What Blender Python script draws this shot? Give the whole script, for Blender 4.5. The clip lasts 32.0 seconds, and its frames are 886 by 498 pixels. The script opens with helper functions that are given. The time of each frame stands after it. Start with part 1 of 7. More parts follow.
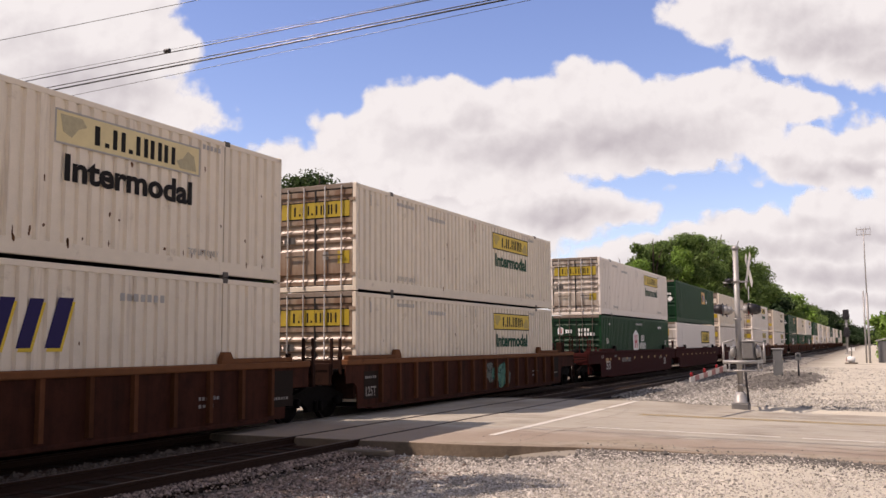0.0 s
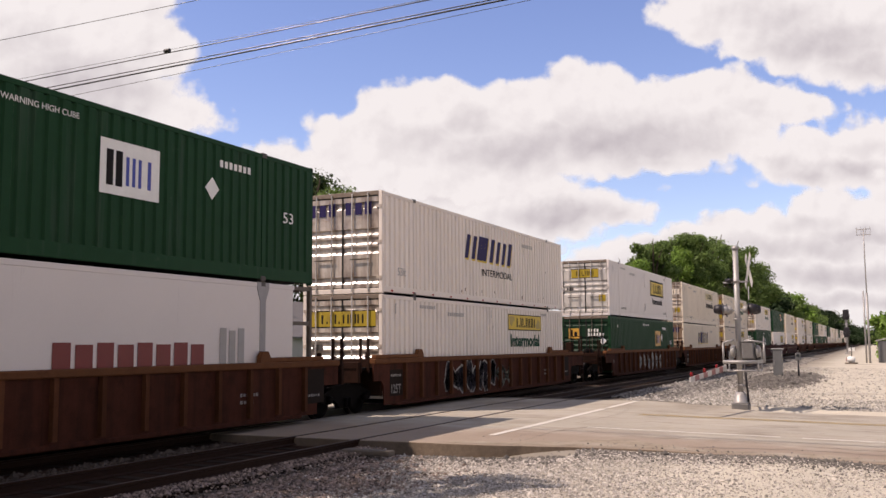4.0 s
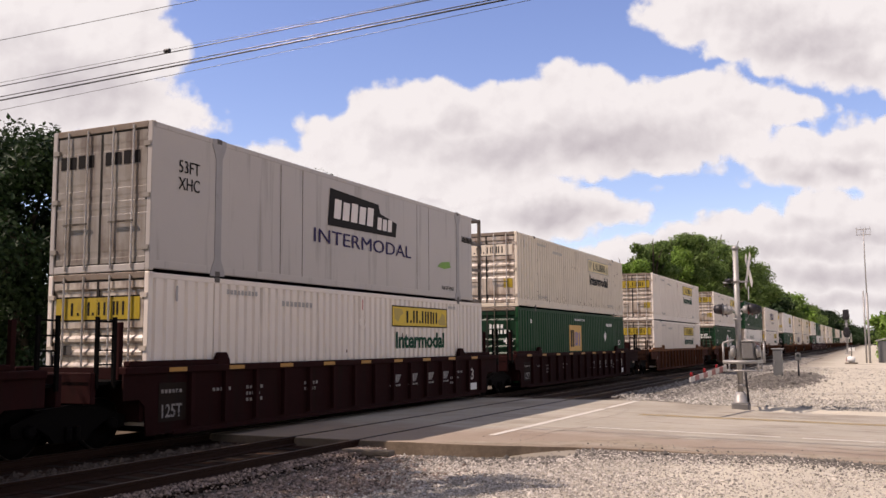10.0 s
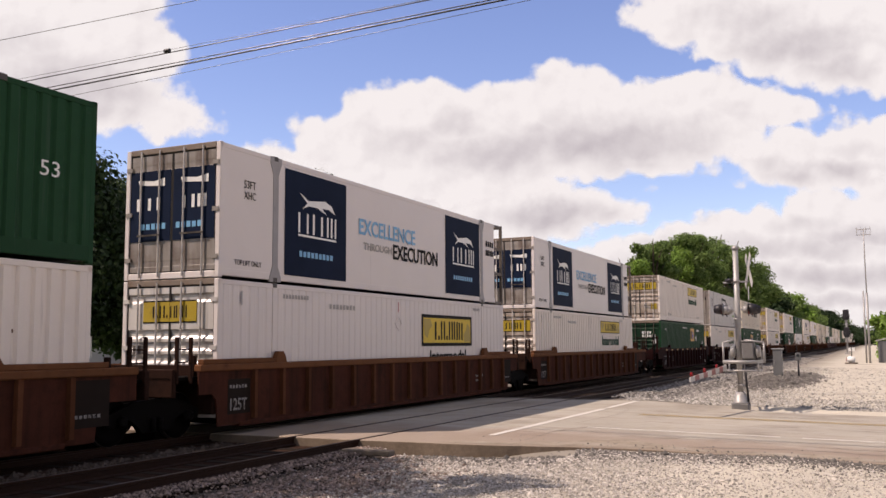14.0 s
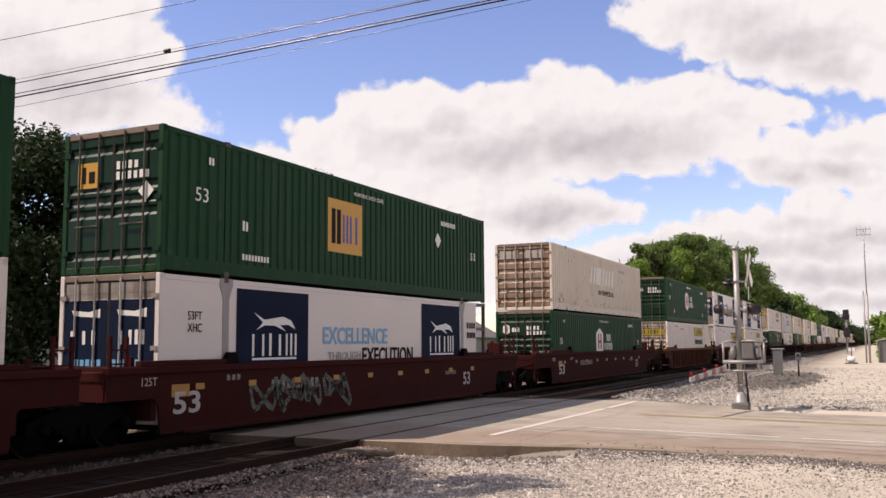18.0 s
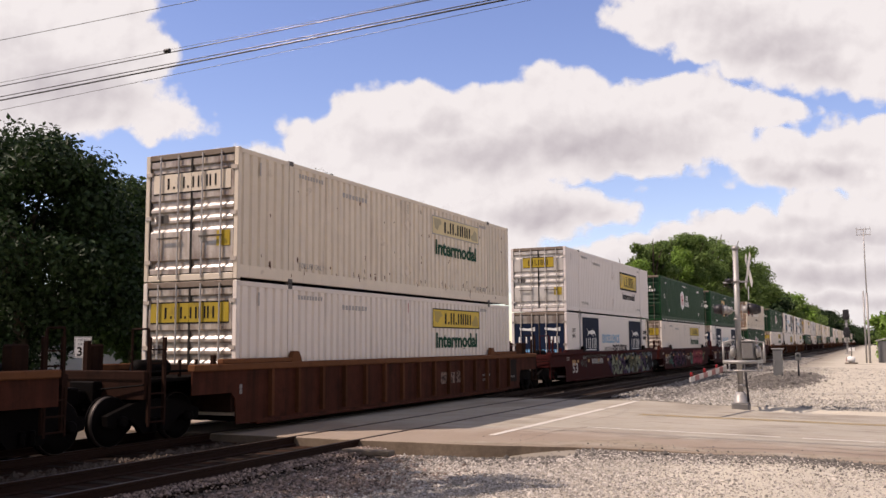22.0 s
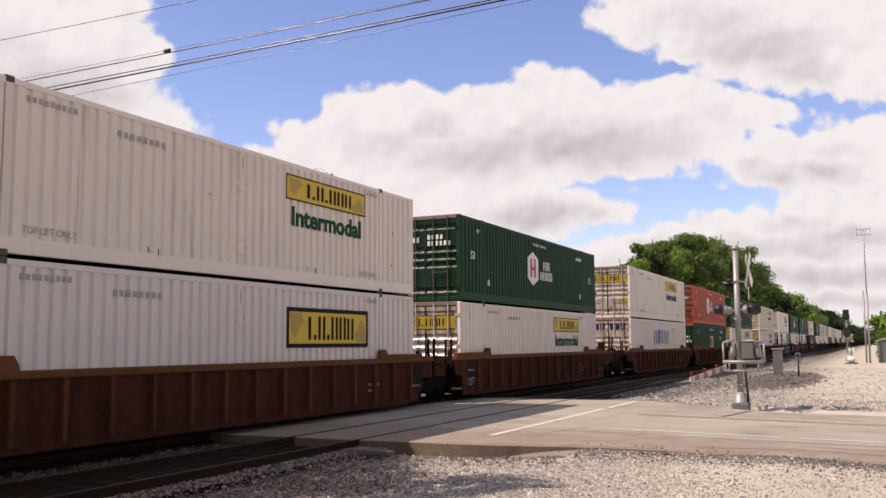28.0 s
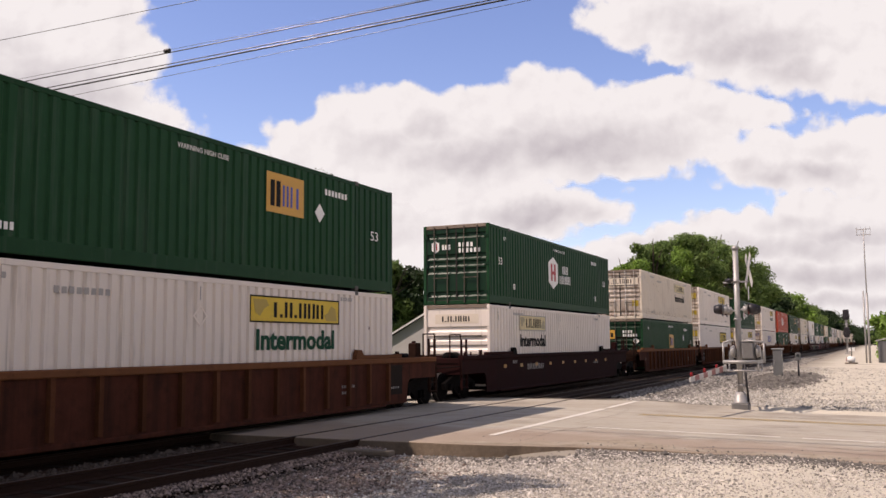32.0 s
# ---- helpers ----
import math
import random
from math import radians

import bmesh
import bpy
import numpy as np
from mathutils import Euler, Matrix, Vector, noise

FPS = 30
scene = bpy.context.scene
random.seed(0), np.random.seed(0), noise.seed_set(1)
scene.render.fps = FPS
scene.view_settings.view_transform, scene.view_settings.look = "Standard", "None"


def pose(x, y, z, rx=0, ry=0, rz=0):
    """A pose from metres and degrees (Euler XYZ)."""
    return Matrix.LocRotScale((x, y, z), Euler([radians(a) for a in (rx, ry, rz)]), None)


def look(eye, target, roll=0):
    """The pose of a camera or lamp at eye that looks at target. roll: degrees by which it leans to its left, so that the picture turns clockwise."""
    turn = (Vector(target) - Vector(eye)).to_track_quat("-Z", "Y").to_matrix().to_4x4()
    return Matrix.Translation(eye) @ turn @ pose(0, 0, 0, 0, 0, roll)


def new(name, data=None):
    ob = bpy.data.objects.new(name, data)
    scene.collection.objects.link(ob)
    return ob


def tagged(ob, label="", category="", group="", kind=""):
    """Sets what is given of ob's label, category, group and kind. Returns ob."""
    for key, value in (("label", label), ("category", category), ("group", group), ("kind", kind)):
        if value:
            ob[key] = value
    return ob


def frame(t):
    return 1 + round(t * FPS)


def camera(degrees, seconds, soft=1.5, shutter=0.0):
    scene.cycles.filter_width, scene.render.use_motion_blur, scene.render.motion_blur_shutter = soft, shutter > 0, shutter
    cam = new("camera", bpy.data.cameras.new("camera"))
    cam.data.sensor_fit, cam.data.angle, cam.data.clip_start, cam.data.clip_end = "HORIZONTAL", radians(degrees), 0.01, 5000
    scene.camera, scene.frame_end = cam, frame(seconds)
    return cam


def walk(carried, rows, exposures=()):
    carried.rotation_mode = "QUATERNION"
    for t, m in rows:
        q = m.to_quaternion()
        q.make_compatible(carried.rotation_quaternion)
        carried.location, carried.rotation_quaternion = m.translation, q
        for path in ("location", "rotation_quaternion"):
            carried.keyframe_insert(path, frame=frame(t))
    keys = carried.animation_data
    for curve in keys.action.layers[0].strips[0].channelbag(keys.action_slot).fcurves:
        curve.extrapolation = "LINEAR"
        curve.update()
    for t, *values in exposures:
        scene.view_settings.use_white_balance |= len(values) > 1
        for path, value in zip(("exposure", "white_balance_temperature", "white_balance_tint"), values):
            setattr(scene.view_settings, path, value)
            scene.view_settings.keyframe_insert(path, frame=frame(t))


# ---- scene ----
cam = camera(51.3, 32.0, soft=1.5)
EYE = Vector((0.0, 0.0, 1.82))
AIM = Vector((0.90114504, 0.42105583, 0.10319696))
walk(cam, [(0.0, look(EYE, EYE + AIM * 100, -0.407)), (32.0, look(EYE, EYE + AIM * 100, -0.407))],
     exposures=[(0.0, -0.10, 7400, 25), (16.5, -0.09, 7400, 25), (18.0, -0.04, 7400, 25), (19.8, 0.05, 7400, 25), (21.0, -0.07, 7400, 25),
                (23.0, -0.13, 7400, 25), (24.0, -0.02, 7400, 25), (25.2, -0.02, 7400, 25), (27.5, -0.10, 7400, 25), (32.0, -0.10, 7400, 25)])

# ---------------------------------------------------------------- light
SUN_WAY = Vector((-0.352, 0.528, 0.773)).normalized()
world = bpy.data.worlds.new("world")
scene.world = world
world.use_nodes = True
wn, wl = world.node_tree.nodes, world.node_tree.links
sky = wn.new("ShaderNodeTexSky")
sky.sky_type = "NISHITA"
sky.sun_disc = False
sky.sun_elevation = math.asin(SUN_WAY.z)
sky.sun_rotation = math.atan2(SUN_WAY.x, SUN_WAY.y)
sky.altitude = 200
sky.air_density = 1.0
sky.dust_density = 0.4
sky.ozone_density = 3.0
wn["Background"].inputs["Strength"].default_value = 0.11
rich = wn.new("ShaderNodeHueSaturation")
rich.inputs["Hue"].default_value = 0.512
rich.inputs["Saturation"].default_value = 1.10
rich.inputs["Value"].default_value = 1.85
wl.new(sky.outputs[0], rich.inputs["Color"])


def sky_clouds(blue):
    """Scattered cumulus added over the unseen sky to whiten the fill light, left open where the near banks drift before
    it.
    """
    co = wn.new("ShaderNodeTexCoord")
    stretch = wn.new("ShaderNodeMapping")
    stretch.inputs["Scale"].default_value = (1.0, 1.0, 1.9)
    wl.new(co.outputs["Generated"], stretch.inputs["Vector"])
    puffs = wn.new("ShaderNodeTexNoise")
    puffs.inputs["Scale"].default_value, puffs.inputs["Detail"].default_value, puffs.inputs["Roughness"].default_value = 2.6, 7, 0.55
    wl.new(stretch.outputs[0], puffs.inputs["Vector"])
    cover = wn.new("ShaderNodeMapRange")
    cover.inputs["From Min"].default_value, cover.inputs["From Max"].default_value = 0.43, 0.53
    wl.new(puffs.outputs["Fac"], cover.inputs["Value"])
    way = wn.new("ShaderNodeVectorMath")
    way.operation = "DOT_PRODUCT"
    way.inputs[1].default_value = AIM
    wl.new(co.outputs["Generated"], way.inputs[0])
    open_part = wn.new("ShaderNodeMapRange")
    open_part.inputs["From Min"].default_value, open_part.inputs["From Max"].default_value = 0.85, 0.70
    wl.new(way.outputs["Value"], open_part.inputs["Value"])
    both = wn.new("ShaderNodeMath")
    both.operation = "MULTIPLY"
    wl.new(cover.outputs[0], both.inputs[0]), wl.new(open_part.outputs[0], both.inputs[1])
    tone = wn.new("ShaderNodeMix")
    tone.data_type = "RGBA"
    tone.inputs[6].default_value, tone.inputs[7].default_value = (4.9, 5.3, 5.6, 1), (2.9, 2.9, 2.9, 1)
    thick = wn.new("ShaderNodeMapRange")
    thick.inputs["From Min"].default_value, thick.inputs["From Max"].default_value = 0.48, 0.66
    wl.new(puffs.outputs["Fac"], thick.inputs["Value"]), wl.new(thick.outputs[0], tone.inputs["Factor"])
    out = wn.new("ShaderNodeMix")
    out.data_type = "RGBA"
    wl.new(both.outputs[0], out.inputs["Factor"]), wl.new(blue, out.inputs[6]), wl.new(tone.outputs[2], out.inputs[7])
    return out.outputs[2]


wl.new(sky_clouds(rich.outputs[0]), wn["Background"].inputs["Color"])
sun = bpy.data.lights.new("sun", "SUN")
sun.energy = 5.0
sun.angle = radians(0.55)
sun.color = (1.0, 0.95, 0.87)
sun_ob = new("sun", sun)
sun_ob.matrix_basis = look(SUN_WAY * 100, (0, 0, 0))

# ---------------------------------------------------------------- materials
def mat(name, base, rough=0.6, metal=0.0, vary=0.12, scale=3.0, dirt=None, dirt_amount=0.0, bump=0.0, bump_scale=60.0,
        streak=0.0, fine=40.0, per_object=0.0, spec=0.4, island=0.0):
    """A painted or mineral surface: colour varied at two scales, stains of another colour, fine relief."""
    m = bpy.data.materials.new(name)
    m.use_nodes = True
    n, l = m.node_tree.nodes, m.node_tree.links
    bsdf = n["Principled BSDF"]
    bsdf.inputs["Roughness"].default_value = rough
    bsdf.inputs["Metallic"].default_value = metal
    bsdf.inputs["Specular IOR Level"].default_value = spec
    co = n.new("ShaderNodeTexCoord")

    def noise_at(s, detail=4.0, stretch=None):
        t = n.new("ShaderNodeTexNoise")
        t.inputs["Scale"].default_value = s
        t.inputs["Detail"].default_value = detail
        t.inputs["Roughness"].default_value = 0.62
        src = co.outputs["Object"]
        if stretch:
            mp = n.new("ShaderNodeMapping")
            mp.inputs["Scale"].default_value = stretch
            l.new(src, mp.inputs["Vector"])
            src = mp.outputs[0]
        l.new(src, t.inputs["Vector"])
        return t.outputs["Fac"]

    def blend(a, b, fac, lo, hi, kind="MIX"):
        r = n.new("ShaderNodeMapRange")
        r.inputs["From Min"].default_value, r.inputs["From Max"].default_value = lo, hi
        l.new(fac, r.inputs["Value"])
        x = n.new("ShaderNodeMix")
        x.data_type, x.blend_type = "RGBA", kind
        l.new(r.outputs[0], x.inputs["Factor"])
        for sock, v in ((x.inputs[6], a), (x.inputs[7], b)):
            if isinstance(v, tuple):
                sock.default_value = (*v, 1)
            else:
                l.new(v, sock)
        return x.outputs[2]

    lo = tuple(c * (1 - vary) for c in base)
    hi = tuple(min(1, c * (1 + vary)) for c in base)
    col = blend(lo, hi, noise_at(scale, 5), 0.3, 0.7)
    col2 = blend(lo, hi, noise_at(fine, 3), 0.25, 0.75)
    mixn = n.new("ShaderNodeMix")
    mixn.data_type = "RGBA"
    mixn.inputs["Factor"].default_value = 0.45
    l.new(col, mixn.inputs[6]), l.new(col2, mixn.inputs[7])
    col = mixn.outputs[2]
    if dirt:
        col = blend(col, dirt, noise_at(scale * 0.7, 6), 0.72 - dirt_amount * 0.4, 0.95 - dirt_amount * 0.25)
        if streak:
            col = blend(col, dirt, noise_at(1.0, 5, (3.4, 3.4, 0.22)), 0.70 - streak * 0.3, 1.05 - streak * 0.3)
    for amount, socket in ((per_object, ("ShaderNodeObjectInfo", "Random")), (island, ("ShaderNodeNewGeometry", "Random Per Island"))):
        if amount:
            info = n.new(socket[0])
            r = n.new("ShaderNodeMapRange")
            r.inputs["To Min"].default_value, r.inputs["To Max"].default_value = 1 - amount, 1 + amount
            l.new(info.outputs[socket[1]], r.inputs["Value"])
            hsv = n.new("ShaderNodeHueSaturation")
            l.new(col, hsv.inputs["Color"])
            l.new(r.outputs[0], hsv.inputs["Value"])
            col = hsv.outputs[0]
    l.new(col, bsdf.inputs["Base Color"])
    if bump:
        b = n.new("ShaderNodeBump")
        b.inputs["Strength"].default_value = bump
        b.inputs["Distance"].default_value = 0.02
        l.new(noise_at(bump_scale, 5), b.inputs["Height"])
        l.new(b.outputs[0], bsdf.inputs["Normal"])
    return m


RUST = (0.16, 0.075, 0.035)
GRIME = (0.17, 0.14, 0.11)
M = {
    "white": mat("white_paint", (0.775, 0.688, 0.612), 0.45, dirt=GRIME, dirt_amount=0.10, streak=0.34, vary=0.05, per_object=0.06, scale=1.2),
    "cream": mat("aged_cream_paint", (0.70, 0.605, 0.49), 0.5, dirt=RUST, dirt_amount=0.17, streak=0.36, vary=0.08, per_object=0.05, scale=2.6),
    "clean": mat("clean_white_panel", (0.70, 0.635, 0.60), 0.35, dirt=GRIME, dirt_amount=0.04, streak=0.12, vary=0.04, scale=0.8),
    "grey_clean": mat("dusty_grey_panel", (0.44, 0.40, 0.375), 0.4, dirt=GRIME, dirt_amount=0.1, streak=0.5, vary=0.05, scale=0.8),
    "door_white": mat("stained_white_door", (0.50, 0.42, 0.345), 0.26, dirt=(0.10, 0.045, 0.022), dirt_amount=0.66, streak=0.85, vary=0.14, scale=2.2, per_object=0.12, spec=0.9),
    "door_clean": mat("dull_white_door", (0.53, 0.49, 0.45), 0.26, spec=0.9, dirt=(0.15, 0.11, 0.08), dirt_amount=0.35, streak=0.6, vary=0.10, scale=2.0, per_object=0.1),
    "door_green": mat("glossy_green_door", (0.0050, 0.028, 0.012), 0.32, dirt=(0.008, 0.014, 0.010), dirt_amount=0.2, streak=0.5, vary=0.15, spec=0.20),
    "gasket": mat("black_rubber_gasket", (0.025, 0.022, 0.02), 0.7, spec=0.15),
    # Lighter brown of top chords and ribs: sunlit edges put into the colour.
    "brown_top": mat("sunlit_orange_brown_paint", (0.150, 0.062, 0.029), 0.7, dirt=(0.05, 0.02, 0.012), dirt_amount=0.35, streak=0.3, vary=0.2, per_object=0.12, bump=0.15, spec=0.05),
    "brown_rib": mat("highlit_brown_paint", (0.098, 0.037, 0.018), 0.75, dirt=(0.03, 0.014, 0.009), dirt_amount=0.45, streak=0.7, vary=0.3, per_object=0.25, bump=0.15, spec=0.05),
    "faint": mat("worn_off_lettering", (0.20, 0.13, 0.10), 0.7, vary=0.25, scale=6, dirt=(0.09, 0.035, 0.02), dirt_amount=0.6),
    "green": mat("green_paint", (0.009, 0.050, 0.020), 0.55, dirt=(0.05, 0.08, 0.06), dirt_amount=0.15, streak=0.5, vary=0.12, per_object=0.12, spec=0.12),
    "door_orange": mat("rusty_red_door", (0.20, 0.030, 0.016), 0.4, dirt=RUST, dirt_amount=0.5, streak=0.8, vary=0.2, scale=2.2, spec=0.35),
    "door_dirty": mat("grimy_white_door", (0.28, 0.25, 0.22), 0.4, dirt=(0.10, 0.06, 0.04), dirt_amount=0.55, streak=0.85, vary=0.16, scale=2.0, spec=0.4),
    "door_rust": mat("heavily_rusted_white_door", (0.30, 0.22, 0.155), 0.4, dirt=RUST, dirt_amount=0.75, streak=0.9, vary=0.2, scale=2.0, spec=0.35),
    "orange": mat("red_orange_paint", (0.45, 0.060, 0.028), 0.45, dirt=(0.25, 0.06, 0.04), dirt_amount=0.15, streak=0.5, vary=0.1, spec=0.12),
    "steel": mat("dark_steel_fitting", (0.085, 0.075, 0.068), 0.6, 0.2, dirt=RUST, dirt_amount=0.3, scale=6),
    # Rusty bar steel, its colour lowered for the shadow on the locking bars.
    "bar": mat("dark_rusty_bar", (0.11, 0.088, 0.07), 0.5, 0.3, vary=0.2, dirt=RUST, dirt_amount=0.3, scale=5),
    "black": mat("black_print", (0.016, 0.014, 0.014), 0.6, spec=0.08),
    "dkgreen_print": mat("green_print", (0.008, 0.062, 0.034), 0.6, spec=0.1),
    "navy": mat("navy_print", (0.028, 0.022, 0.085), 0.6, spec=0.1),
    "blue": mat("blue_print", (0.05, 0.07, 0.33), 0.45),
    "cyan": mat("pale_blue_print", (0.16, 0.40, 0.62), 0.45),
    "yellow": mat("yellow_panel", (0.66, 0.45, 0.03), 0.5, vary=0.08, dirt=GRIME, dirt_amount=0.1),
    # Darker copy of the panel yellow, its colour offsetting sun on the doors.
    "door_yellow": mat("toned_down_yellow_band", (0.40, 0.28, 0.018), 0.45, vary=0.18, scale=2.5, dirt=(0.14, 0.09, 0.03), dirt_amount=0.4, streak=0.5),
    "gold": mat("gold_panel", (0.60, 0.32, 0.05), 0.45, vary=0.1),
    "amber": mat("dull_amber_reflector", (0.40, 0.19, 0.03), 0.4, vary=0.25, scale=5),
    "faded": mat("faded_white_number", (0.46, 0.42, 0.39), 0.7, vary=0.25, scale=5, dirt=(0.16, 0.08, 0.06), dirt_amount=0.35),
    "printw": mat("white_print", (0.78, 0.77, 0.74), 0.5),
    "greyprint": mat("faded_grey_print", (0.36, 0.34, 0.32), 0.6),
    "red": mat("red_print", (0.45, 0.03, 0.04), 0.5),
    "redrefl": mat("red_reflector", (0.40, 0.02, 0.02), 0.2),
    "navypanel": mat("dark_navy_panel", (0.010, 0.017, 0.038), 0.6, vary=0.35, scale=0.9, spec=0.04),
    "brown": mat("weathered_brown_paint", (0.073, 0.0240, 0.0150), 0.75, dirt=(0.022, 0.011, 0.008), dirt_amount=0.5, streak=0.8, vary=0.3, per_object=0.1, bump=0.15, spec=0.05),
    "brown_old": mat("old_dark_brown_paint", (0.056, 0.0190, 0.0125), 0.75, dirt=(0.018, 0.009, 0.007), dirt_amount=0.5, streak=0.8, vary=0.3, per_object=0.1, bump=0.15, spec=0.05),
    "maroon": mat("weathered_maroon_paint", (0.050, 0.0108, 0.0098), 0.75, dirt=(0.035, 0.017, 0.014), dirt_amount=0.3, streak=0.7, vary=0.18, per_object=0.1, bump=0.15, spec=0.05),
    "dkmaroon": mat("dark_maroon_paint", (0.0235, 0.0068, 0.0066), 0.75, dirt=(0.016, 0.010, 0.008), dirt_amount=0.3, streak=0.7, vary=0.18, per_object=0.1, bump=0.15, spec=0.05),
    # Running gear near black: the shade under the cars is in this colour.
    "truck": mat("shade_dark_cast_steel", (0.0042, 0.0032, 0.003), 0.65, 0.0, vary=0.3, dirt=(0.012, 0.007, 0.005), dirt_amount=0.15, scale=8, bump=0.3, spec=0.04),
    # Car ends in a much darker brown than the side plates.
    "end_brown": mat("dark_brown_end_paint", (0.028, 0.013, 0.009), 0.75, dirt=(0.010, 0.006, 0.005), dirt_amount=0.5, streak=0.6, vary=0.35, scale=4, bump=0.2, spec=0.04),
    "tread": mat("worn_wheel_tread", (0.06, 0.05, 0.045), 0.5, 0.5, vary=0.1),
    "rail": mat("rusty_rail", (0.034, 0.016, 0.0105), 0.6, 0.3, vary=0.2, scale=10, bump=0.2, spec=0.12),
    "railtop": mat("dull_railhead", (0.055, 0.04, 0.032), 0.5, 0.4, vary=0.15, scale=8),
    "tie": mat("creosoted_timber", (0.022, 0.0145, 0.0105), 0.85, vary=0.3, scale=5, per_object=0.25, bump=0.5, spec=0.12),
    "board": mat("dark_stencil_board", (0.020, 0.013, 0.010), 0.8, vary=0.2, spec=0.1),
    "stencil": mat("faded_white_stencil", (0.25, 0.23, 0.215), 0.7, vary=0.2, scale=6),
    "graff_w": mat("worn_white_spray_paint", (0.42, 0.41, 0.39), 0.7, vary=0.25, scale=3, dirt=(0.10, 0.045, 0.03), dirt_amount=0.55, spec=0.1),
    "graff_s": mat("pale_blue_spray_paint", (0.19, 0.225, 0.25), 0.7, vary=0.3, scale=2.5, dirt=(0.10, 0.06, 0.06), dirt_amount=0.45, spec=0.1),
    "graff_p": mat("purple_spray_paint", (0.085, 0.05, 0.10), 0.7, vary=0.3, scale=2.5, dirt=(0.05, 0.015, 0.02), dirt_amount=0.4, spec=0.1),
    "graff_r": mat("pink_red_spray_paint", (0.36, 0.055, 0.065), 0.7, vary=0.25, scale=2.5, dirt=(0.30, 0.06, 0.12), dirt_amount=0.5, spec=0.1),
    "graff_m": mat("dull_magenta_spray_paint", (0.17, 0.03, 0.075), 0.7, vary=0.25, scale=2.5, spec=0.1),
    "graff_g": mat("teal_spray_paint", (0.075, 0.20, 0.16), 0.7, vary=0.35, scale=2.5, dirt=(0.22, 0.24, 0.05), dirt_amount=0.35, spec=0.1),
    "graff_t": mat("grey_green_spray_paint", (0.135, 0.145, 0.125), 0.7, vary=0.3, scale=2.5, dirt=(0.06, 0.05, 0.045), dirt_amount=0.45, spec=0.1),
    "graff_o": mat("olive_spray_paint", (0.14, 0.13, 0.07), 0.7, vary=0.3, scale=2.5, dirt=(0.05, 0.04, 0.03), dirt_amount=0.4, spec=0.1),
    "graff_l": mat("pale_green_spray_paint", (0.27, 0.29, 0.20), 0.7, vary=0.25, scale=2.5, dirt=(0.16, 0.14, 0.14), dirt_amount=0.35, spec=0.1),
    "graff_k": mat("dark_spray_paint", (0.016, 0.013, 0.018), 0.7, spec=0.08),
}



def worn_off(m, scale, lo, hi):
    """Lets the paint beneath show through where spray or print has thinned or flaked away."""
    n, l = m.node_tree.nodes, m.node_tree.links
    co = n.new("ShaderNodeTexCoord")
    t = n.new("ShaderNodeTexNoise")
    t.inputs["Scale"].default_value, t.inputs["Detail"].default_value, t.inputs["Roughness"].default_value = scale, 6, 0.7
    l.new(co.outputs["Object"], t.inputs["Vector"])
    r = n.new("ShaderNodeMapRange")
    r.inputs["From Min"].default_value, r.inputs["From Max"].default_value = lo, hi
    l.new(t.outputs["Fac"], r.inputs["Value"])
    l.new(r.outputs[0], n["Principled BSDF"].inputs["Alpha"])


for key_ in M:
    if key_.startswith("graff"):
        worn_off(M[key_], 3.5, 0.26, 0.56)
worn_off(M["stencil"], 16.0, 0.30, 0.52)
worn_off(M["faint"], 9.0, 0.32, 0.56)
worn_off(M["printw"], 11.0, 0.18, 0.32)

# ---------------------------------------------------------------- builders
CACHE = {}


def mesh_of(key, make):
    if key not in CACHE:
        CACHE[key] = make()
    return CACHE[key]


def boxes(name, items, material, bevel=0.0):
    """One mesh of boxes (x0, x1, y0, y1, z0, z1)."""
    def make():
        vs, fs = [], []
        for x0, x1, y0, y1, z0, z1 in items:
            k = len(vs)
            vs.extend([(x0, y0, z0), (x1, y0, z0), (x1, y1, z0), (x0, y1, z0), (x0, y0, z1), (x1, y0, z1), (x1, y1, z1), (x0, y1, z1)])
            fs.extend([(k, k + 3, k + 2, k + 1), (k + 4, k + 5, k + 6, k + 7), (k, k + 1, k + 5, k + 4),
                       (k + 1, k + 2, k + 6, k + 5), (k + 2, k + 3, k + 7, k + 6), (k + 3, k, k + 4, k + 7)])
        me = bpy.data.meshes.new(name)
        me.from_pydata(vs, [], fs)
        if bevel:
            bm = bmesh.new()
            bm.from_mesh(me)
            bmesh.ops.bevel(bm, geom=bm.edges[:], offset=bevel, segments=1, affect="EDGES", clamp_overlap=True)
            bm.to_mesh(me)
            bm.free()
        me.materials.append(material)
        return me
    return mesh_of((name, tuple(items), material.name, bevel), make)


def box(name, size, material, bevel=0.0):
    """A box from its corner at the origin."""
    return boxes(name, [(0, size[0], 0, size[1], 0, size[2])], material, bevel)


def plate(name, outline, axis, depth, material):
    """A flat shape, its outline in two coordinates, given a thickness. axis y: outline in x, z; axis x: outline in y, z."""
    def make():
        bm = bmesh.new()
        put = (lambda a, b, d: (a, d, b)) if axis == "y" else (lambda a, b, d: (d, a, b))
        if axis == "z":
            put = lambda a, b, d: (a, b, d)
        front = [bm.verts.new(put(a, b, 0)) for a, b in outline]
        back = [bm.verts.new(put(a, b, depth)) for a, b in outline]
        bm.faces.new(front), bm.faces.new(back[::-1])
        for i in range(len(front)):
            j = (i + 1) % len(front)
            bm.faces.new((front[j], front[i], back[i], back[j]))
        bmesh.ops.recalc_face_normals(bm, faces=bm.faces[:])
        me = bpy.data.meshes.new(name)
        bm.to_mesh(me), bm.free()
        me.materials.append(material)
        return me
    return mesh_of((name, tuple(outline), axis, depth, material.name), make)


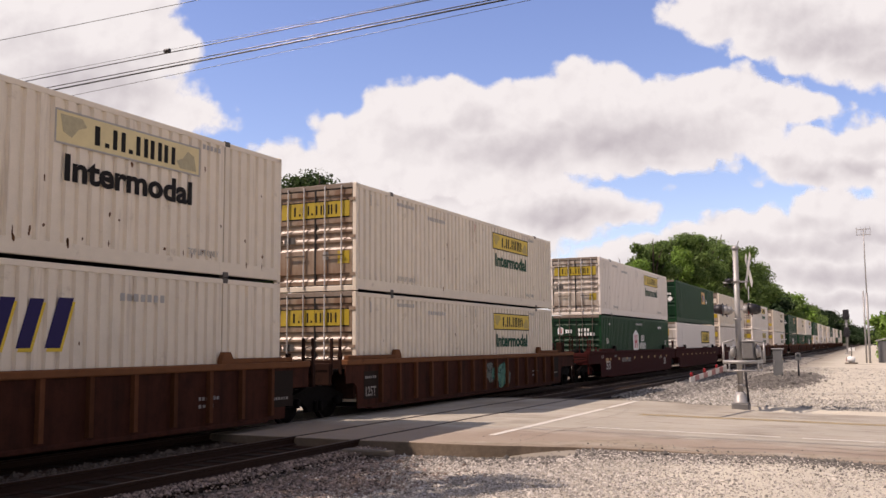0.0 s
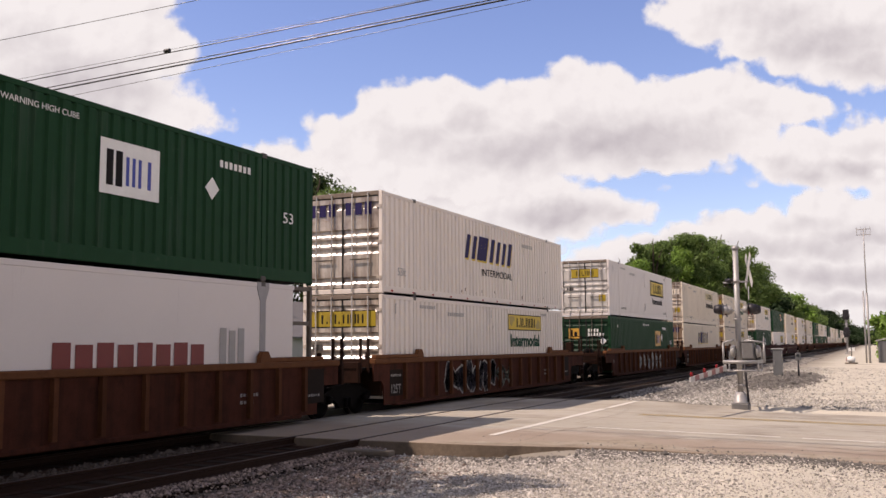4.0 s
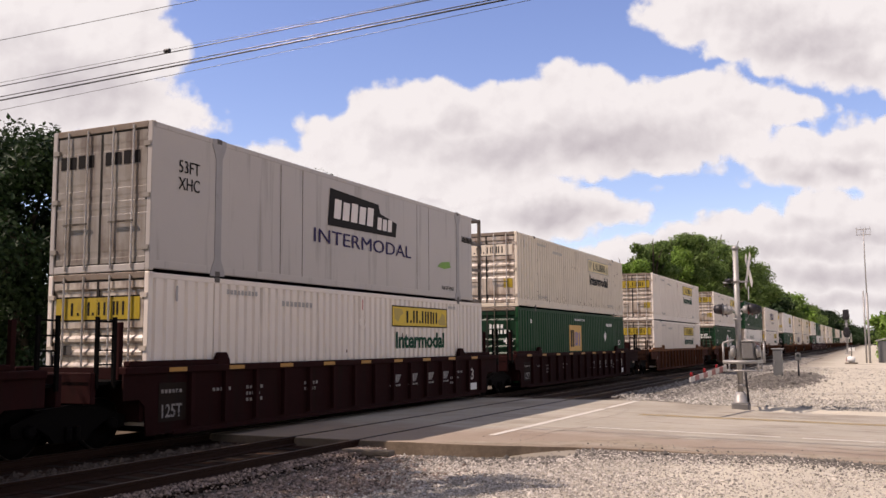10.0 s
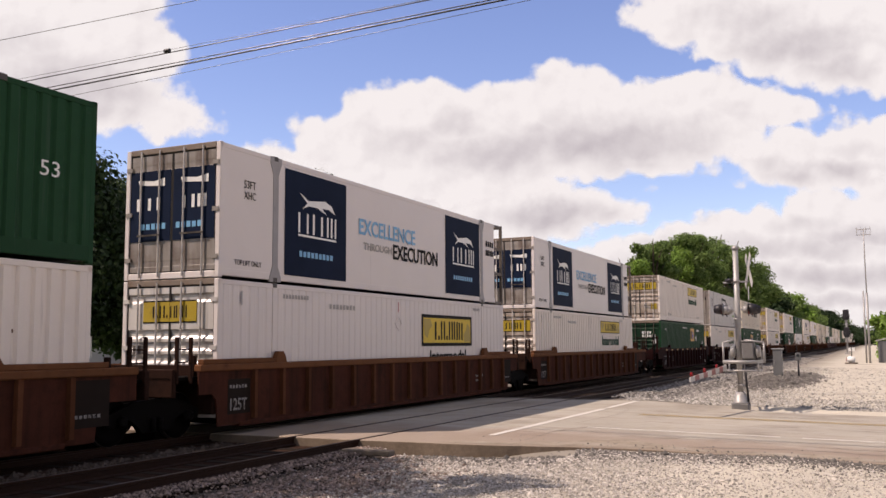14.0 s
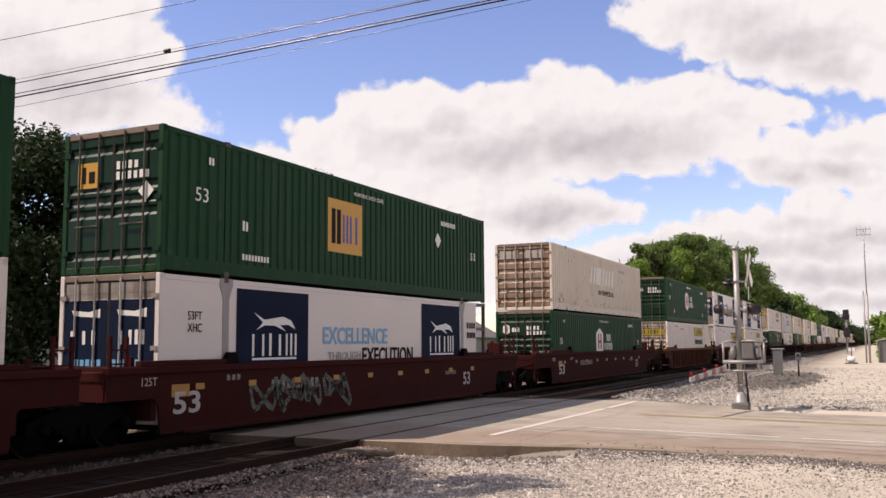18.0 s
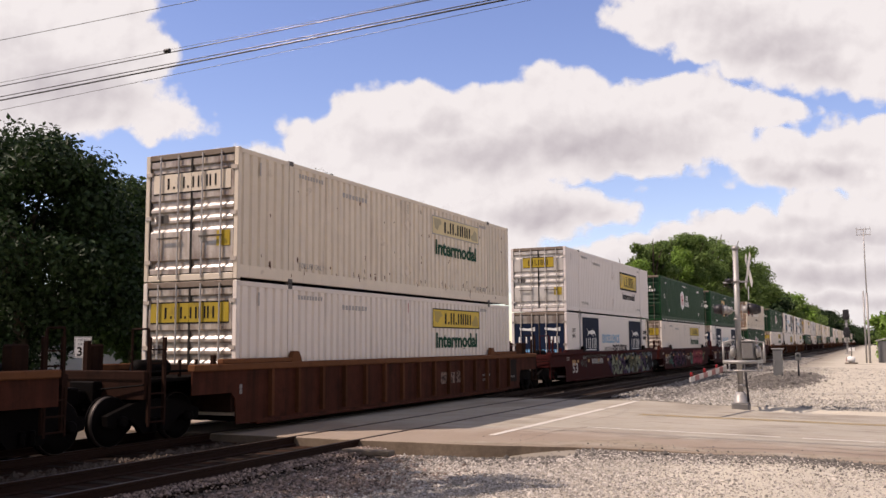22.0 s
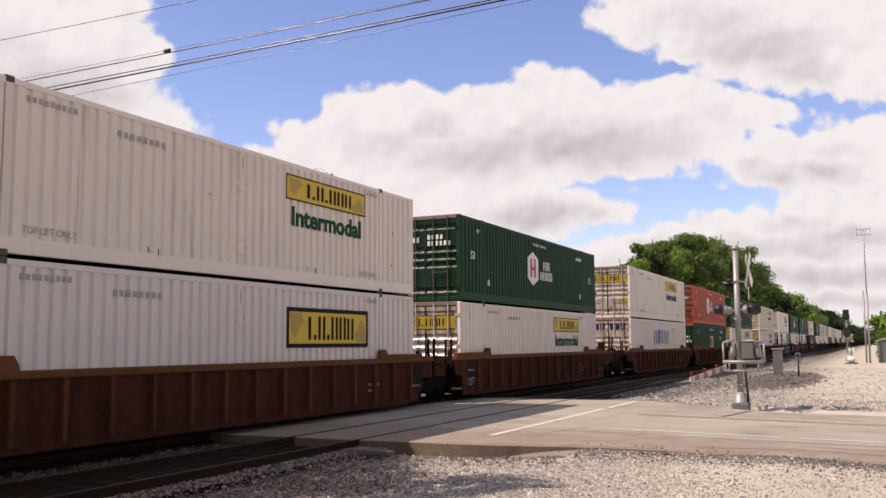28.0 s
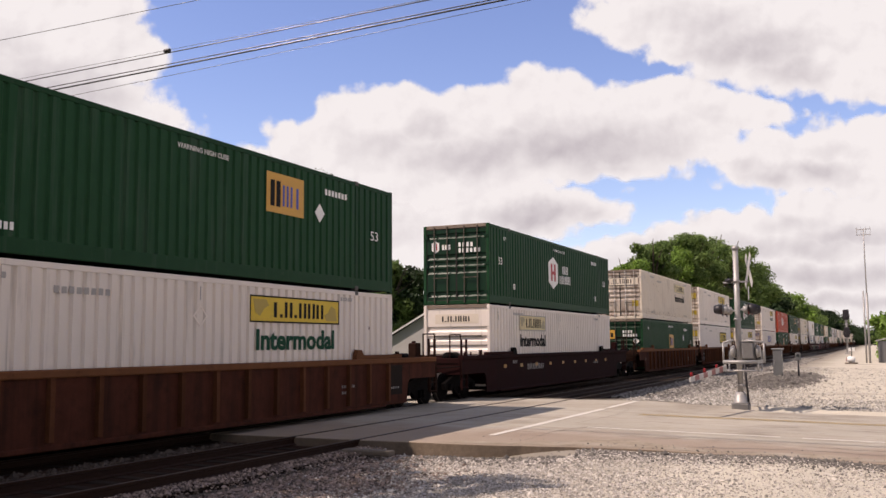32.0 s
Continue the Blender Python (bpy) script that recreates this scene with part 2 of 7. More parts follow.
def tube(name, a, b, radius, material, sides=8, radius2=None):
    """A round bar between two points."""
    a, b = Vector(a), Vector(b)
    r2 = radius if radius2 is None else radius2

    def make():
        q = (b - a).to_track_quat("Z", "Y")
        bm = bmesh.new()
        rings = []
        for c, r in ((a, radius), (b, r2)):
            rings.append([bm.verts.new(c + q @ Vector((r * math.cos(t), r * math.sin(t), 0))) for t in [2 * math.pi * i / sides for i in range(sides)]])
        for i in range(sides):
            j = (i + 1) % sides
            bm.faces.new((rings[0][i], rings[0][j], rings[1][j], rings[1][i])).smooth = sides > 6
        bm.faces.new(rings[0][::-1]), bm.faces.new(rings[1])
        me = bpy.data.meshes.new(name)
        bm.to_mesh(me), bm.free()
        me.materials.append(material)
        return me
    return mesh_of((name, tuple(a), tuple(b), radius, r2, material.name, sides), make)


def lathe(name, profile, axis, material, sides=20):
    """A turned shape: profile of (along, radius) about an axis through the origin."""
    def make():
        bm = bmesh.new()
        rings = []
        for d, r in profile:
            ring = []
            for i in range(sides):
                t = 2 * math.pi * i / sides
                c, s = r * math.cos(t), r * math.sin(t)
                ring.append(bm.verts.new({"x": (d, c, s), "y": (c, d, s), "z": (c, s, d)}[axis]))
            rings.append(ring)
        for p0, p1 in zip(rings, rings[1:]):
            for i in range(sides):
                j = (i + 1) % sides
                bm.faces.new((p0[i], p0[j], p1[j], p1[i])).smooth = True
        bm.faces.new(rings[0]), bm.faces.new(rings[-1])
        bmesh.ops.recalc_face_normals(bm, faces=bm.faces[:])
        me = bpy.data.meshes.new(name)
        bm.to_mesh(me), bm.free()
        me.materials.append(material)
        return me
    return mesh_of((name, tuple(profile), axis, material.name, sides), make)


def words(text, height, material, width=None, bold=0.0):
    """Lettering in the built-in font that stands in the x, z plane and faces -y, from its lower corner."""
    def make():
        c = bpy.data.curves.new("lettering", "FONT")
        c.body, c.size, c.extrude, c.offset = text, height * 1.38, 0.002, bold
        c.resolution_u = 3
        o = bpy.data.objects.new("lettering", c)
        scene.collection.objects.link(o)
        dg = bpy.context.evaluated_depsgraph_get()
        me = bpy.data.meshes.new_from_object(o.evaluated_get(dg))
        bpy.data.objects.remove(o)
        xs = [v.co.x for v in me.vertices]
        k = (width / (max(xs) - min(xs))) if width else 1.0
        x0 = min(xs)
        for v in me.vertices:
            v.co = ((v.co.x - x0) * k, -v.co.z, v.co.y)
        me.materials.clear()
        me.materials.append(material)
        return me
    return mesh_of(("words", text, height, material.name, width, bold), make)


def part(name, mesh, parent, at=(0, 0, 0), label="", turn=None):
    """Links a mesh as one part of a thing, or of another part."""
    ob = new(name, mesh)
    if name == "lettering":
        ob["kind"] = "stuff"
    ob.parent = parent
    ob.matrix_basis = Matrix.Translation(at) @ (turn if turn else Matrix())
    if label:
        ob["label"] = label
    return ob


def thing(name, at, label, category, group="", kind="", turn=None):
    ob = new(name)
    ob.empty_display_size = 0.2
    ob.matrix_basis = Matrix.Translation(at) @ (turn if turn else Matrix())
    return tagged(ob, label, category, group, kind)

# ---------------------------------------------------------------- containers
CL, CW, CH = 16.15, 2.60, 2.896     # fifty-three foot box
POSTS = (1.98, CL - 1.98)           # lifting posts, forty feet apart


def wave_panel(name, x0, x1, z0, z1, y, depth, pitch, material):
    """A pressed sheet with upright ribs, seen from -y."""
    def make():
        n = max(1, round((x1 - x0) / pitch))
        p = (x1 - x0) / n
        prof = []
        for i in range(n):
            a = x0 + i * p
            prof += [(a, y + depth), (a + p * 0.20, y + depth), (a + p * 0.32, y), (a + p * 0.88, y)]
        prof.append((x1, y + depth))
        vs = [(a, b, z0) for a, b in prof] + [(a, b, z1) for a, b in prof]
        k = len(prof)
        me = bpy.data.meshes.new(name)
        me.from_pydata(vs, [], [(i, i + 1, k + i + 1, k + i) for i in range(k - 1)])
        me.materials.append(material)
        return me
    return mesh_of((name, x0, x1, z0, z1, y, depth, pitch, material.name), make)


def door_panel(width, z0, z1, ribs, depth, material):
    """A door leaf pressed with level grooves at the heights in ribs, its outer face towards -x."""
    def make():
        prof = [(z0, 0.0)]
        for f in ribs:
            a = z0 + f * (z1 - z0)
            prof += [(a, 0.0), (a + depth * 1.55, depth), (a + depth * 1.55 + 0.10, depth), (a + depth * 1.55 + 0.14, 0.0)]
        prof.append((z1, 0.0))
        vs = [(d, 0, z) for z, d in prof] + [(d, width, z) for z, d in prof]
        k = len(prof)
        fs = [(i, i + 1, k + i + 1, k + i) for i in range(k - 1)]
        vs += [(0.09, 0, z0), (0.09, 0, z1), (0.09, width, z0), (0.09, width, z1)]
        fs += [(2 * k, 2 * k + 1) + tuple(range(k - 1, -1, -1)), (2 * k + 3, 2 * k + 2) + tuple(range(k, 2 * k)),
               (2 * k, 2 * k + 2, 2 * k + 3, 2 * k + 1)]
        me = bpy.data.meshes.new("door")
        me.from_pydata(vs, [], fs)
        me.materials.append(material)
        return me
    return mesh_of(("door", width, z0, z1, ribs, depth, material.name), make)


def letter_blocks(parent, x, z, w, h, count, material, y=-1.306, slant=0.0, gap=0.24, name="logo_mark", axis="y"):
    """A brand mark, or print that is not to be read, as plain blocks of its size and colour: one piece of print."""
    step = w / count

    def make():
        vs, fs = [], []
        for i in range(count):
            bw = step * (1 - gap)
            tall = h * (1.0 if i % 2 == 0 else 0.94)
            k = len(vs)
            for d in (0.0, 0.003):
                for a, c in ((0, 0), (bw, 0), (bw + slant, tall), (slant, tall)):
                    a += i * step
                    vs.append((a, d, c) if axis == "y" else (d, -a, c))
            fs += [(k, k + 1, k + 2, k + 3), (k + 7, k + 6, k + 5, k + 4)] + [(k + j, k + 4 + j, k + 4 + (j + 1) % 4, k + (j + 1) % 4) for j in range(4)]
        me = bpy.data.meshes.new(name)
        me.from_pydata(vs, [], fs)
        me.materials.append(material)
        return me
    return tagged(part(name, mesh_of((name, w, h, count, material.name, slant, gap, axis), make), parent, (x, y, z)), kind="stuff" if count > 3 else "")


def stroke_row(parent, x, z, w, h, pattern, material, y=-1.306, slant=0.0, thick=0.34, name="logo_mark", axis="y"):
    """A brand mark as plain upright strokes of its size and colour. pattern: how many strokes stand close together, 0 for a low square."""
    cells = [0.45 if q == "0" else 0.62 if q == "1" else 1.0 for q in pattern]
    unit = w / (sum(cells) + 0.22 * (len(cells) - 1))

    def make():
        vs, fs = [], []
        at = 0.0
        for q, c in zip(pattern, cells):
            wide, count = c * unit, max(1, int(q))
            bar = unit * thick if count > 1 or q == "0" else unit * thick * 1.15
            for i in range(count):
                a0 = at + (0.5 * (wide - bar) if count == 1 else i * (wide - bar) / (count - 1))
                tall = h * 0.22 if q == "0" else h * (1.0 if (i + len(vs)) % 3 else 0.96)
                k = len(vs)
                for d in (0.0, 0.003):
                    for a, b in ((0, 0), (bar, 0), (bar + slant * tall / h, tall), (slant * tall / h, tall)):
                        vs.append((a0 + a, d, b) if axis == "y" else (d, -(a0 + a), b))
                fs.extend([(k, k + 1, k + 2, k + 3), (k + 7, k + 6, k + 5, k + 4)])
                fs.extend([(k + j, k + 4 + j, k + 4 + (j + 1) % 4, k + (j + 1) % 4) for j in range(4)])
            at += wide + 0.22 * unit
        me = bpy.data.meshes.new(name)
        me.from_pydata(vs, [], fs)
        me.materials.append(material)
        return me
    return tagged(part(name, mesh_of((name, pattern, w, h, material.name, slant, thick, axis), make), parent, (x, y, z)), kind="stuff")


def diamond_frame(r, t, material):
    """A raised square placard holder standing on its corner, with a small tab."""
    def make():
        vs, fs = [], []
        for d in (0.0, 0.012):
            for k in (r, r - t):
                vs.extend([(0, d, -k), (k, d, 0), (0, d, k), (-k, d, 0)])
        for i in range(4):
            j = (i + 1) % 4
            fs.extend([(i, j, 4 + j, 4 + i), (8 + i, 12 + i, 12 + j, 8 + j), (i, 8 + i, 8 + j, j), (4 + i, 4 + j, 12 + j, 12 + i)])
        me = bpy.data.meshes.new("placard_holder")
        me.from_pydata(vs, [], fs)
        me.materials.append(material)
        return me
    return mesh_of(("diamond", r, t, material.name), make)


def frame_boxes(w, h, t, d):
    return [(0, w, -d, 0, 0, t), (0, w, -d, 0, h - t, h), (0, t, -d, 0, t, h - t), (w - t, w, -d, 0, t, h - t)]


def logo_panel(parent, x, z, w, h, style, y=-1.303, thick=0.035):
    """The hauler's panel on the side: a framed band with plain blocks."""
    fill = M["yellow"] if style == "yellow" else M["panel_pale"] if style == "tinted" else M["cream"]
    edge = M["black"] if style == "yellow" else M["greyprint"]
    p = part("logo_panel", box("logo_panel", (w, 0.003, h), fill), parent, (x, y - 0.004, z), "framed %s logo panel" % ("yellow" if style == "yellow" else "pale"))
    part("panel_border", boxes("panel_border", frame_boxes(w, h, thick, 0.003), edge), p)
    stroke_row(p, w * 0.23, h * 0.20, w * 0.57, h * 0.60, "1020222", M["black"], -0.004, thick=0.34)
    for sx, m, sz, up in ((0.03, 1, 0.86, -1), (0.97, -1, 0.14, 1)):
        o = [(0, 0), (m * w * 0.13, 0), (m * w * 0.16, up * h * 0.22), (m * w * 0.11, up * h * 0.34), (m * w * 0.07, up * h * 0.62), (m * w * 0.02, up * h * 0.50)]
        part("logo_scroll", plate("logo_scroll", o, "y", 0.003, M["scroll" if style == "yellow" else "scroll_pale"]), p, (w * sx, -0.004, h * sz))


def hub_mark(parent, x, z, red=True):
    """A white hexagon with two red uprights, and two rows of white blocks."""
    w, h = 1.26, 1.35
    hexa = [(0, 0.2 * h), (w / 2, 0), (w, 0.2 * h), (w, 0.8 * h), (w / 2, h), (0, 0.8 * h)]
    p = part("logo_hexagon", plate("logo_hexagon", hexa, "y", 0.003, M["printw"]), parent, (x, -1.306, z), "white hexagon mark")
    ink = M["red"] if red else M["greyprint"]
    for a in (0.25, 0.59):
        part("logo_glyph", box("logo_glyph", (0.16 * w, 0.003, 0.54 * h), ink), p, (a * w, -0.004, 0.24 * h))
    part("logo_glyph", box("logo_glyph", (0.40 * w, 0.003, 0.10 * h), ink), p, (0.30 * w, -0.0036, 0.45 * h))
    stroke_row(parent, x + 1.90, z + 0.70, 0.80, 0.36, "221", M["printw"], thick=0.32)
    stroke_row(parent, x + 1.50, z + 0.27, 1.5, 0.36, "21222", M["printw"], thick=0.32)


def gold_mark(parent, x, z, w, h, ground="gold"):
    p = part("logo_panel", box("logo_panel", (w, 0.003, h), M[ground]), parent, (x, -1.306, z), "gold square logo panel" if ground == "gold" else "white square logo panel")
    stroke_row(p, w * 0.10, h * 0.16, w * 0.26, h * 0.68, "2", M["black"], -0.004, thick=0.42)
    stroke_row(p, w * 0.42, h * 0.20, w * 0.48, h * 0.56, "31", M["blue"], -0.004, thick=0.20)


def navy_mark(parent, x, z, w, h):
    """A dark navy panel with a white leaping streak over four blocks."""
    p = part("logo_panel", box("logo_panel", (w, 0.003, h), M["navypanel"]), parent, (x, -1.306, z), "dark navy logo panel with white mark")
    streak = [(0.22, 0.80), (0.36, 0.74), (0.48, 0.755), (0.62, 0.775), (0.74, 0.74), (0.80, 0.66), (0.70, 0.70), (0.58, 0.695), (0.66, 0.64),
              (0.50, 0.69), (0.36, 0.69), (0.26, 0.65), (0.34, 0.715)]
    part("logo_streak", plate("logo_streak", [(a * w, b * h) for a, b in streak], "y", 0.003, M["printw"]), p, (0, -0.004, 0))
    stroke_row(p, w * 0.20, h * 0.42, w * 0.62, h * 0.20, "2113", M["printw"], -0.004, thick=0.17)
    part("logo_line", box("logo_line", (w * 0.62, 0.003, h * 0.02), M["printw"]), p, (w * 0.20, -0.004, h * 0.385))
    letter_blocks(p, w * 0.22, h * 0.19, w * 0.56, h * 0.055, 9, M["cyan"], -0.004, gap=0.3)


def small_bars(parent, x, z, w, h, material, count=4, y=-1.305, name="id_bar"):
    """Small print that is not to be read: plain bars."""
    letter_blocks(parent, x, z, w, h, count, material, y, gap=0.35, name=name)


# squares on upper boxes that differ
UPPER_MARKS = {32: (9.3, 1.3, 1.5, 1.0, "printw")}
LABELS = {
    "jb": "white corrugated steel container with yellow logo panel on a well car",
    "jb_old": "cream corrugated steel container with faded outlined logo panel",
    "jb_smooth": "smooth white container with yellow framed logo panel on a well car",
    "jb_framed": "clean white corrugated container with black-framed yellow logo panel",
    "jb_plain": "white corrugated container with short pale logo panel, ribbed end wall",
    "swift": "white corrugated container with large dark slanted logo blocks",
    "swift_pale": "dusty cream corrugated container with embossed pale logo blocks",
    "hub": "dark green corrugated container with white hexagon logo",
    "hub_red": "red-orange corrugated container with white hexagon logo",
    "emp": "dark green corrugated container with gold square logo",
    "emp_mid": "dark green corrugated container with large gold square logo",
    "navy": "smooth white container with dark navy logo panels and slogan",
    "prime": "smooth pale grey container with dark logo block",
    "england": "smooth white container with dark red and blue print",
}
BODY = {"jb": "white", "jb_old": "cream", "jb_smooth": "clean", "jb_framed": "clean", "jb_plain": "white", "swift": "white", "swift_pale": "cream", "hub": "green",
        "hub_red": "orange", "emp": "green", "emp_mid": "green", "navy": "clean", "prime": "grey_clean", "england": "clean"}


def rust_spots(parent, seed, count, depth):
    """Small rust patches and scuffs on the outer ribs of the side, most of them low down."""
    r = random.Random(seed)
    vs, fs = [], []
    for _ in range(count):
        x, z = 0.3 + 0.285 * r.randrange(2, 54) + r.uniform(-0.03, 0.05), (r.gauss(0.42, 0.09) if r.random() < 0.72 else r.uniform(0.6, 2.6))
        w, h, k = r.uniform(0.012, 0.04), r.uniform(0.015, 0.07), len(vs)
        for i in range(7):
            t = 6.2832 * i / 7
            f = r.uniform(0.7, 1.2)
            vs.append((x + w * f * math.cos(t), depth, z + h * f * math.sin(t) * (1.6 if math.sin(t) < 0 else 1)))
        fs.append(tuple(range(k, k + 7)))
    me = bpy.data.meshes.new("rust_stain")
    me.from_pydata(vs, [], fs)
    me.materials.append(M["rustspot"])
    return tagged(part("rust_stain", me, parent), kind="stuff")


def container(style, lite=False, seed=0, mark=None):
    """A 53 ft box: origin at the door end's lower middle, x towards the front, doors facing -x."""
    rnd = random.Random(seed)
    th = thing("container", (0, 0, 0), LABELS[style], "container", "containers on the train")
    yellowed = (style, seed) in (("swift", 34), ("jb", 35), ("jb", 36))
    paint = M["cream" if yellowed else BODY[style]]
    smooth = style in ("jb_smooth", "navy", "prime", "england")
    nose = 0.75 if style in ("navy", "prime", "england") else 0.0
    end = CL - nose
    hw = CW / 2
    top, low = 0.13, (0.20 if smooth or style == "swift" else 0.31)
    # shell
    part("roof", boxes("roof", [(0.08, end - 0.04, -hw + 0.05, hw - 0.05, CH - 0.06, CH - 0.02)], paint), th)
    if not lite:
        part("floor", boxes("floor", [(0.08, end - 0.04, -hw + 0.12, hw - 0.12, 0.06, 0.16)], M["truck"]), th)
    part("front_wall", boxes("front_wall", [(end - 0.08, end - 0.02, -hw + 0.06, hw - 0.06, 0.1, CH - 0.08)], paint), th)
    for side in (-1, 1):
        flip = Matrix() if side < 0 else Matrix.Rotation(math.pi, 4, "Z")
        at = (0, 0, 0) if side < 0 else (CL, 0, 0)
        xs = [0.10, POSTS[0] - 0.07, POSTS[0] + 0.07, POSTS[1] - 0.07, POSTS[1] + 0.07, end - 0.06]
        if side > 0:
            part("side_wall", boxes("side_wall", [(nose + 0.06, CL - 0.10, -hw + 0.03, -hw + 0.06, low, CH - top)], paint), th, at, turn=flip)
        else:
            for a, b in zip(xs[::2], xs[1::2]):
                if style == "jb_smooth":
                    part("side_wall", wave_panel("side_wall", a, b, low, CH - top, -hw + 0.006, 0.016, 0.285, paint), th, at)
                elif smooth:
                    part("side_wall", boxes("side_wall", [(a, b, -hw + 0.008, -hw + 0.04, low, CH - top)], paint), th, at)
                else:
                    part("side_wall", wave_panel("side_wall", a, b, low, CH - top, -hw + 0.004, 0.040 if BODY[style] == "green" else 0.052, 0.285, paint), th, at)
        part("top_rail", box("top_rail", (end, 0.09, top - 0.02), paint, 0.012), th, (0, -hw if side < 0 else hw - 0.09, CH - top - 0.004))
        part("bottom_rail", box("bottom_rail", (end, 0.09, low - 0.035), paint, 0.012), th, (0, -hw + 0.004 if side < 0 else hw - 0.094, 0.05))
        if side < 0:
            for px in POSTS:
                if smooth and nose:
                    o = [(-0.22, 0), (0.22, 0), (0.22, 0.10), (0.10, 0.36), (0.10, CH - 0.42), (0.22, CH - 0.14), (0.22, CH), (-0.22, CH), (-0.22, CH - 0.14), (-0.10, CH - 0.42), (-0.10, 0.36), (-0.22, 0.10)]
                    part("lifting_post", plate("lifting_post", [(a, b * 0.99 + 0.01) for a, b in o], "y", 0.03, M["prime_post"]), th, (px, -hw - 0.006 if side < 0 else hw - 0.024, 0))
                else:
                    part("lifting_post", box("lifting_post", (0.14, 0.05, CH - top - low), paint), th, (px - 0.07, -hw - 0.002 if side < 0 else hw - 0.048, low))
                for z in (0.0, CH - 0.12) if not lite else ():
                    part("corner_casting", box("corner_casting", (0.18, 0.12, 0.12), M["steel"], 0.015), th, (px - 0.09, -hw - 0.008 if side < 0 else hw - 0.112, z))
    # door end
    frame_m = paint
    for y in (-hw, hw - 0.12):
        part("corner_post", box("corner_post", (0.12, 0.12, CH - 0.02), frame_m, 0.012), th, (-0.004, y, 0.01))
        if not nose and y < 0:
            part("corner_post", box("corner_post", (0.12, 0.12, CH - 0.02), frame_m, 0.012), th, (CL - 0.12, y, 0.01))
    part("door_header", box("door_header", (0.12, CW - 0.24, 0.13), M["header"], 0.012), th, (0, -hw + 0.12, CH - 0.135))
    part("door_sill", box("door_sill", (0.12, CW - 0.24, 0.14), frame_m, 0.012), th, (0, -hw + 0.12, 0.01))
    dm = {"grey_clean": M["door_clean"], "white": M["door_white"], "cream": M["door_white"], "clean": M["door_clean"], "green": M["door_green"], "orange": M["door_orange"]}.get(BODY[style], paint)
    # on the yellowed boxes the rust-brown also stands for shade in the gap
    if style == "swift_pale" or yellowed:
        dm = M["door_rust"]
    elif nose:
        dm = M["door_dirty"]
    if style == "jb_plain":
        w = part("end_wall", door_panel(CW - 0.24, 0.15, CH - 0.135, tuple(0.05 + 0.125 * k for k in range(6)), 0.045, M["white"]), th, (0.03, -hw + 0.12, 0))
        sign = part("logo_panel", box("logo_panel", (0.004, 1.7, 0.34), M["cream"]), w, (-0.006, 0.33, 2.22))
        stroke_row(sign, -0.006, 0.07, 1.1, 0.20, "1020222", M["black"], 1.45, thick=0.3, axis="x")
        part("reefer_grille", box("reefer_grille", (0.02, 1.9, 0.05), M["steel"]), w, (-0.02, 0.2, 1.75))
    else:
        lw = (CW - 0.24) / 2 - 0.006
        ribs = (0.08, 0.24, 0.40, 0.56, 0.72, 0.88) if style in ("swift_pale", "hub_red") else (0.05, 0.37, 0.47, 0.57, 0.86)
        bar_m = M["door_clean"] if BODY[style] in ("white", "cream", "clean", "grey_clean") else M["bar"]
        dlabel = "rust-stained ribbed door leaf" if dm is M["door_white"] else ""
        near_leaf, far_leaf = [part("door", door_panel(lw, 0.15, CH - 0.14, ribs, 0.004 if nose else 0.040, dm), th, (0.02, y0, 0), dlabel) for y0 in (-hw + 0.12, 0.006)]
        for i, d in enumerate((near_leaf, far_leaf)):
            for k in (0.28, 0.72) if not lite else (0.5,):
                yb = lw * k
                part("locking_bar", tube("locking_bar", (-0.045, yb, 0.06), (-0.045, yb, CH - 0.06), 0.021, bar_m, 6), d)
                if not lite:
                    part("bar_handle", box("bar_handle", (0.03, 0.42, 0.035), M["bar"]), d, (-0.085, yb - (0.05 if k < 0.5 else 0.37), 0.95))
            if not lite:
                part("door_gasket", boxes("door_gasket", [(-0.003, 0.03, -0.006, 0.018, 0.15, CH - 0.14), (-0.003, 0.03, lw - 0.030, lw + 0.003, 0.15, CH - 0.14),
                                                  (-0.003, 0.03, 0.018, lw - 0.022, 0.145, 0.175), (-0.003, 0.03, 0.018, lw - 0.022, CH - 0.165, CH - 0.138)], M["gasket"]), d)
                for z in (0.4, 1.4, 2.4):
                    part("hinge", box("hinge", (0.05, 0.16, 0.09), dm), d, (-0.045, -0.09 if i == 0 else lw - 0.07, z))
        if style.startswith("jb"):
            band = M["cream"] if style == "jb_old" else M["door_yellow"]
            wide = 0.72 if style == "jb_smooth" else lw - 0.10
            for d, y1, count in ((near_leaf, lw - wide, 3), (far_leaf, 0.0, 3)):
                part("logo_panel", box("logo_panel", (0.006, wide, 0.42), band), d, (-0.010, y1, 2.0), "yellow logo band" if band is M["door_yellow"] else "outlined pale logo band")
                part("panel_border", box("panel_border", (0.004, wide, 0.48), M["black"]), d, (-0.008, y1, 1.97))
                stroke_row(d, -0.015, 2.08, wide * 0.62, 0.26, "222" if d is near_leaf else "1020", M["black"], y1 + (wide * 0.98 if d is near_leaf else wide * 0.66), thick=0.24, axis="x")
            part("placard", box("placard", (0.005, 0.36, 0.34), M["door_yellow"]), near_leaf, (-0.012, 0.10, 0.74), "yellow notice placard")
            part("notice", box("notice", (0.005, 0.17, 0.22), M["greyprint"]), near_leaf, (-0.012, lw - 0.42, 0.85))
            part("vent_plate", box("vent_plate", (0.006, 0.36, 0.18), M["steel"]), far_leaf, (-0.012, lw - 0.55, 1.32))
        elif style.startswith(("hub", "emp")):
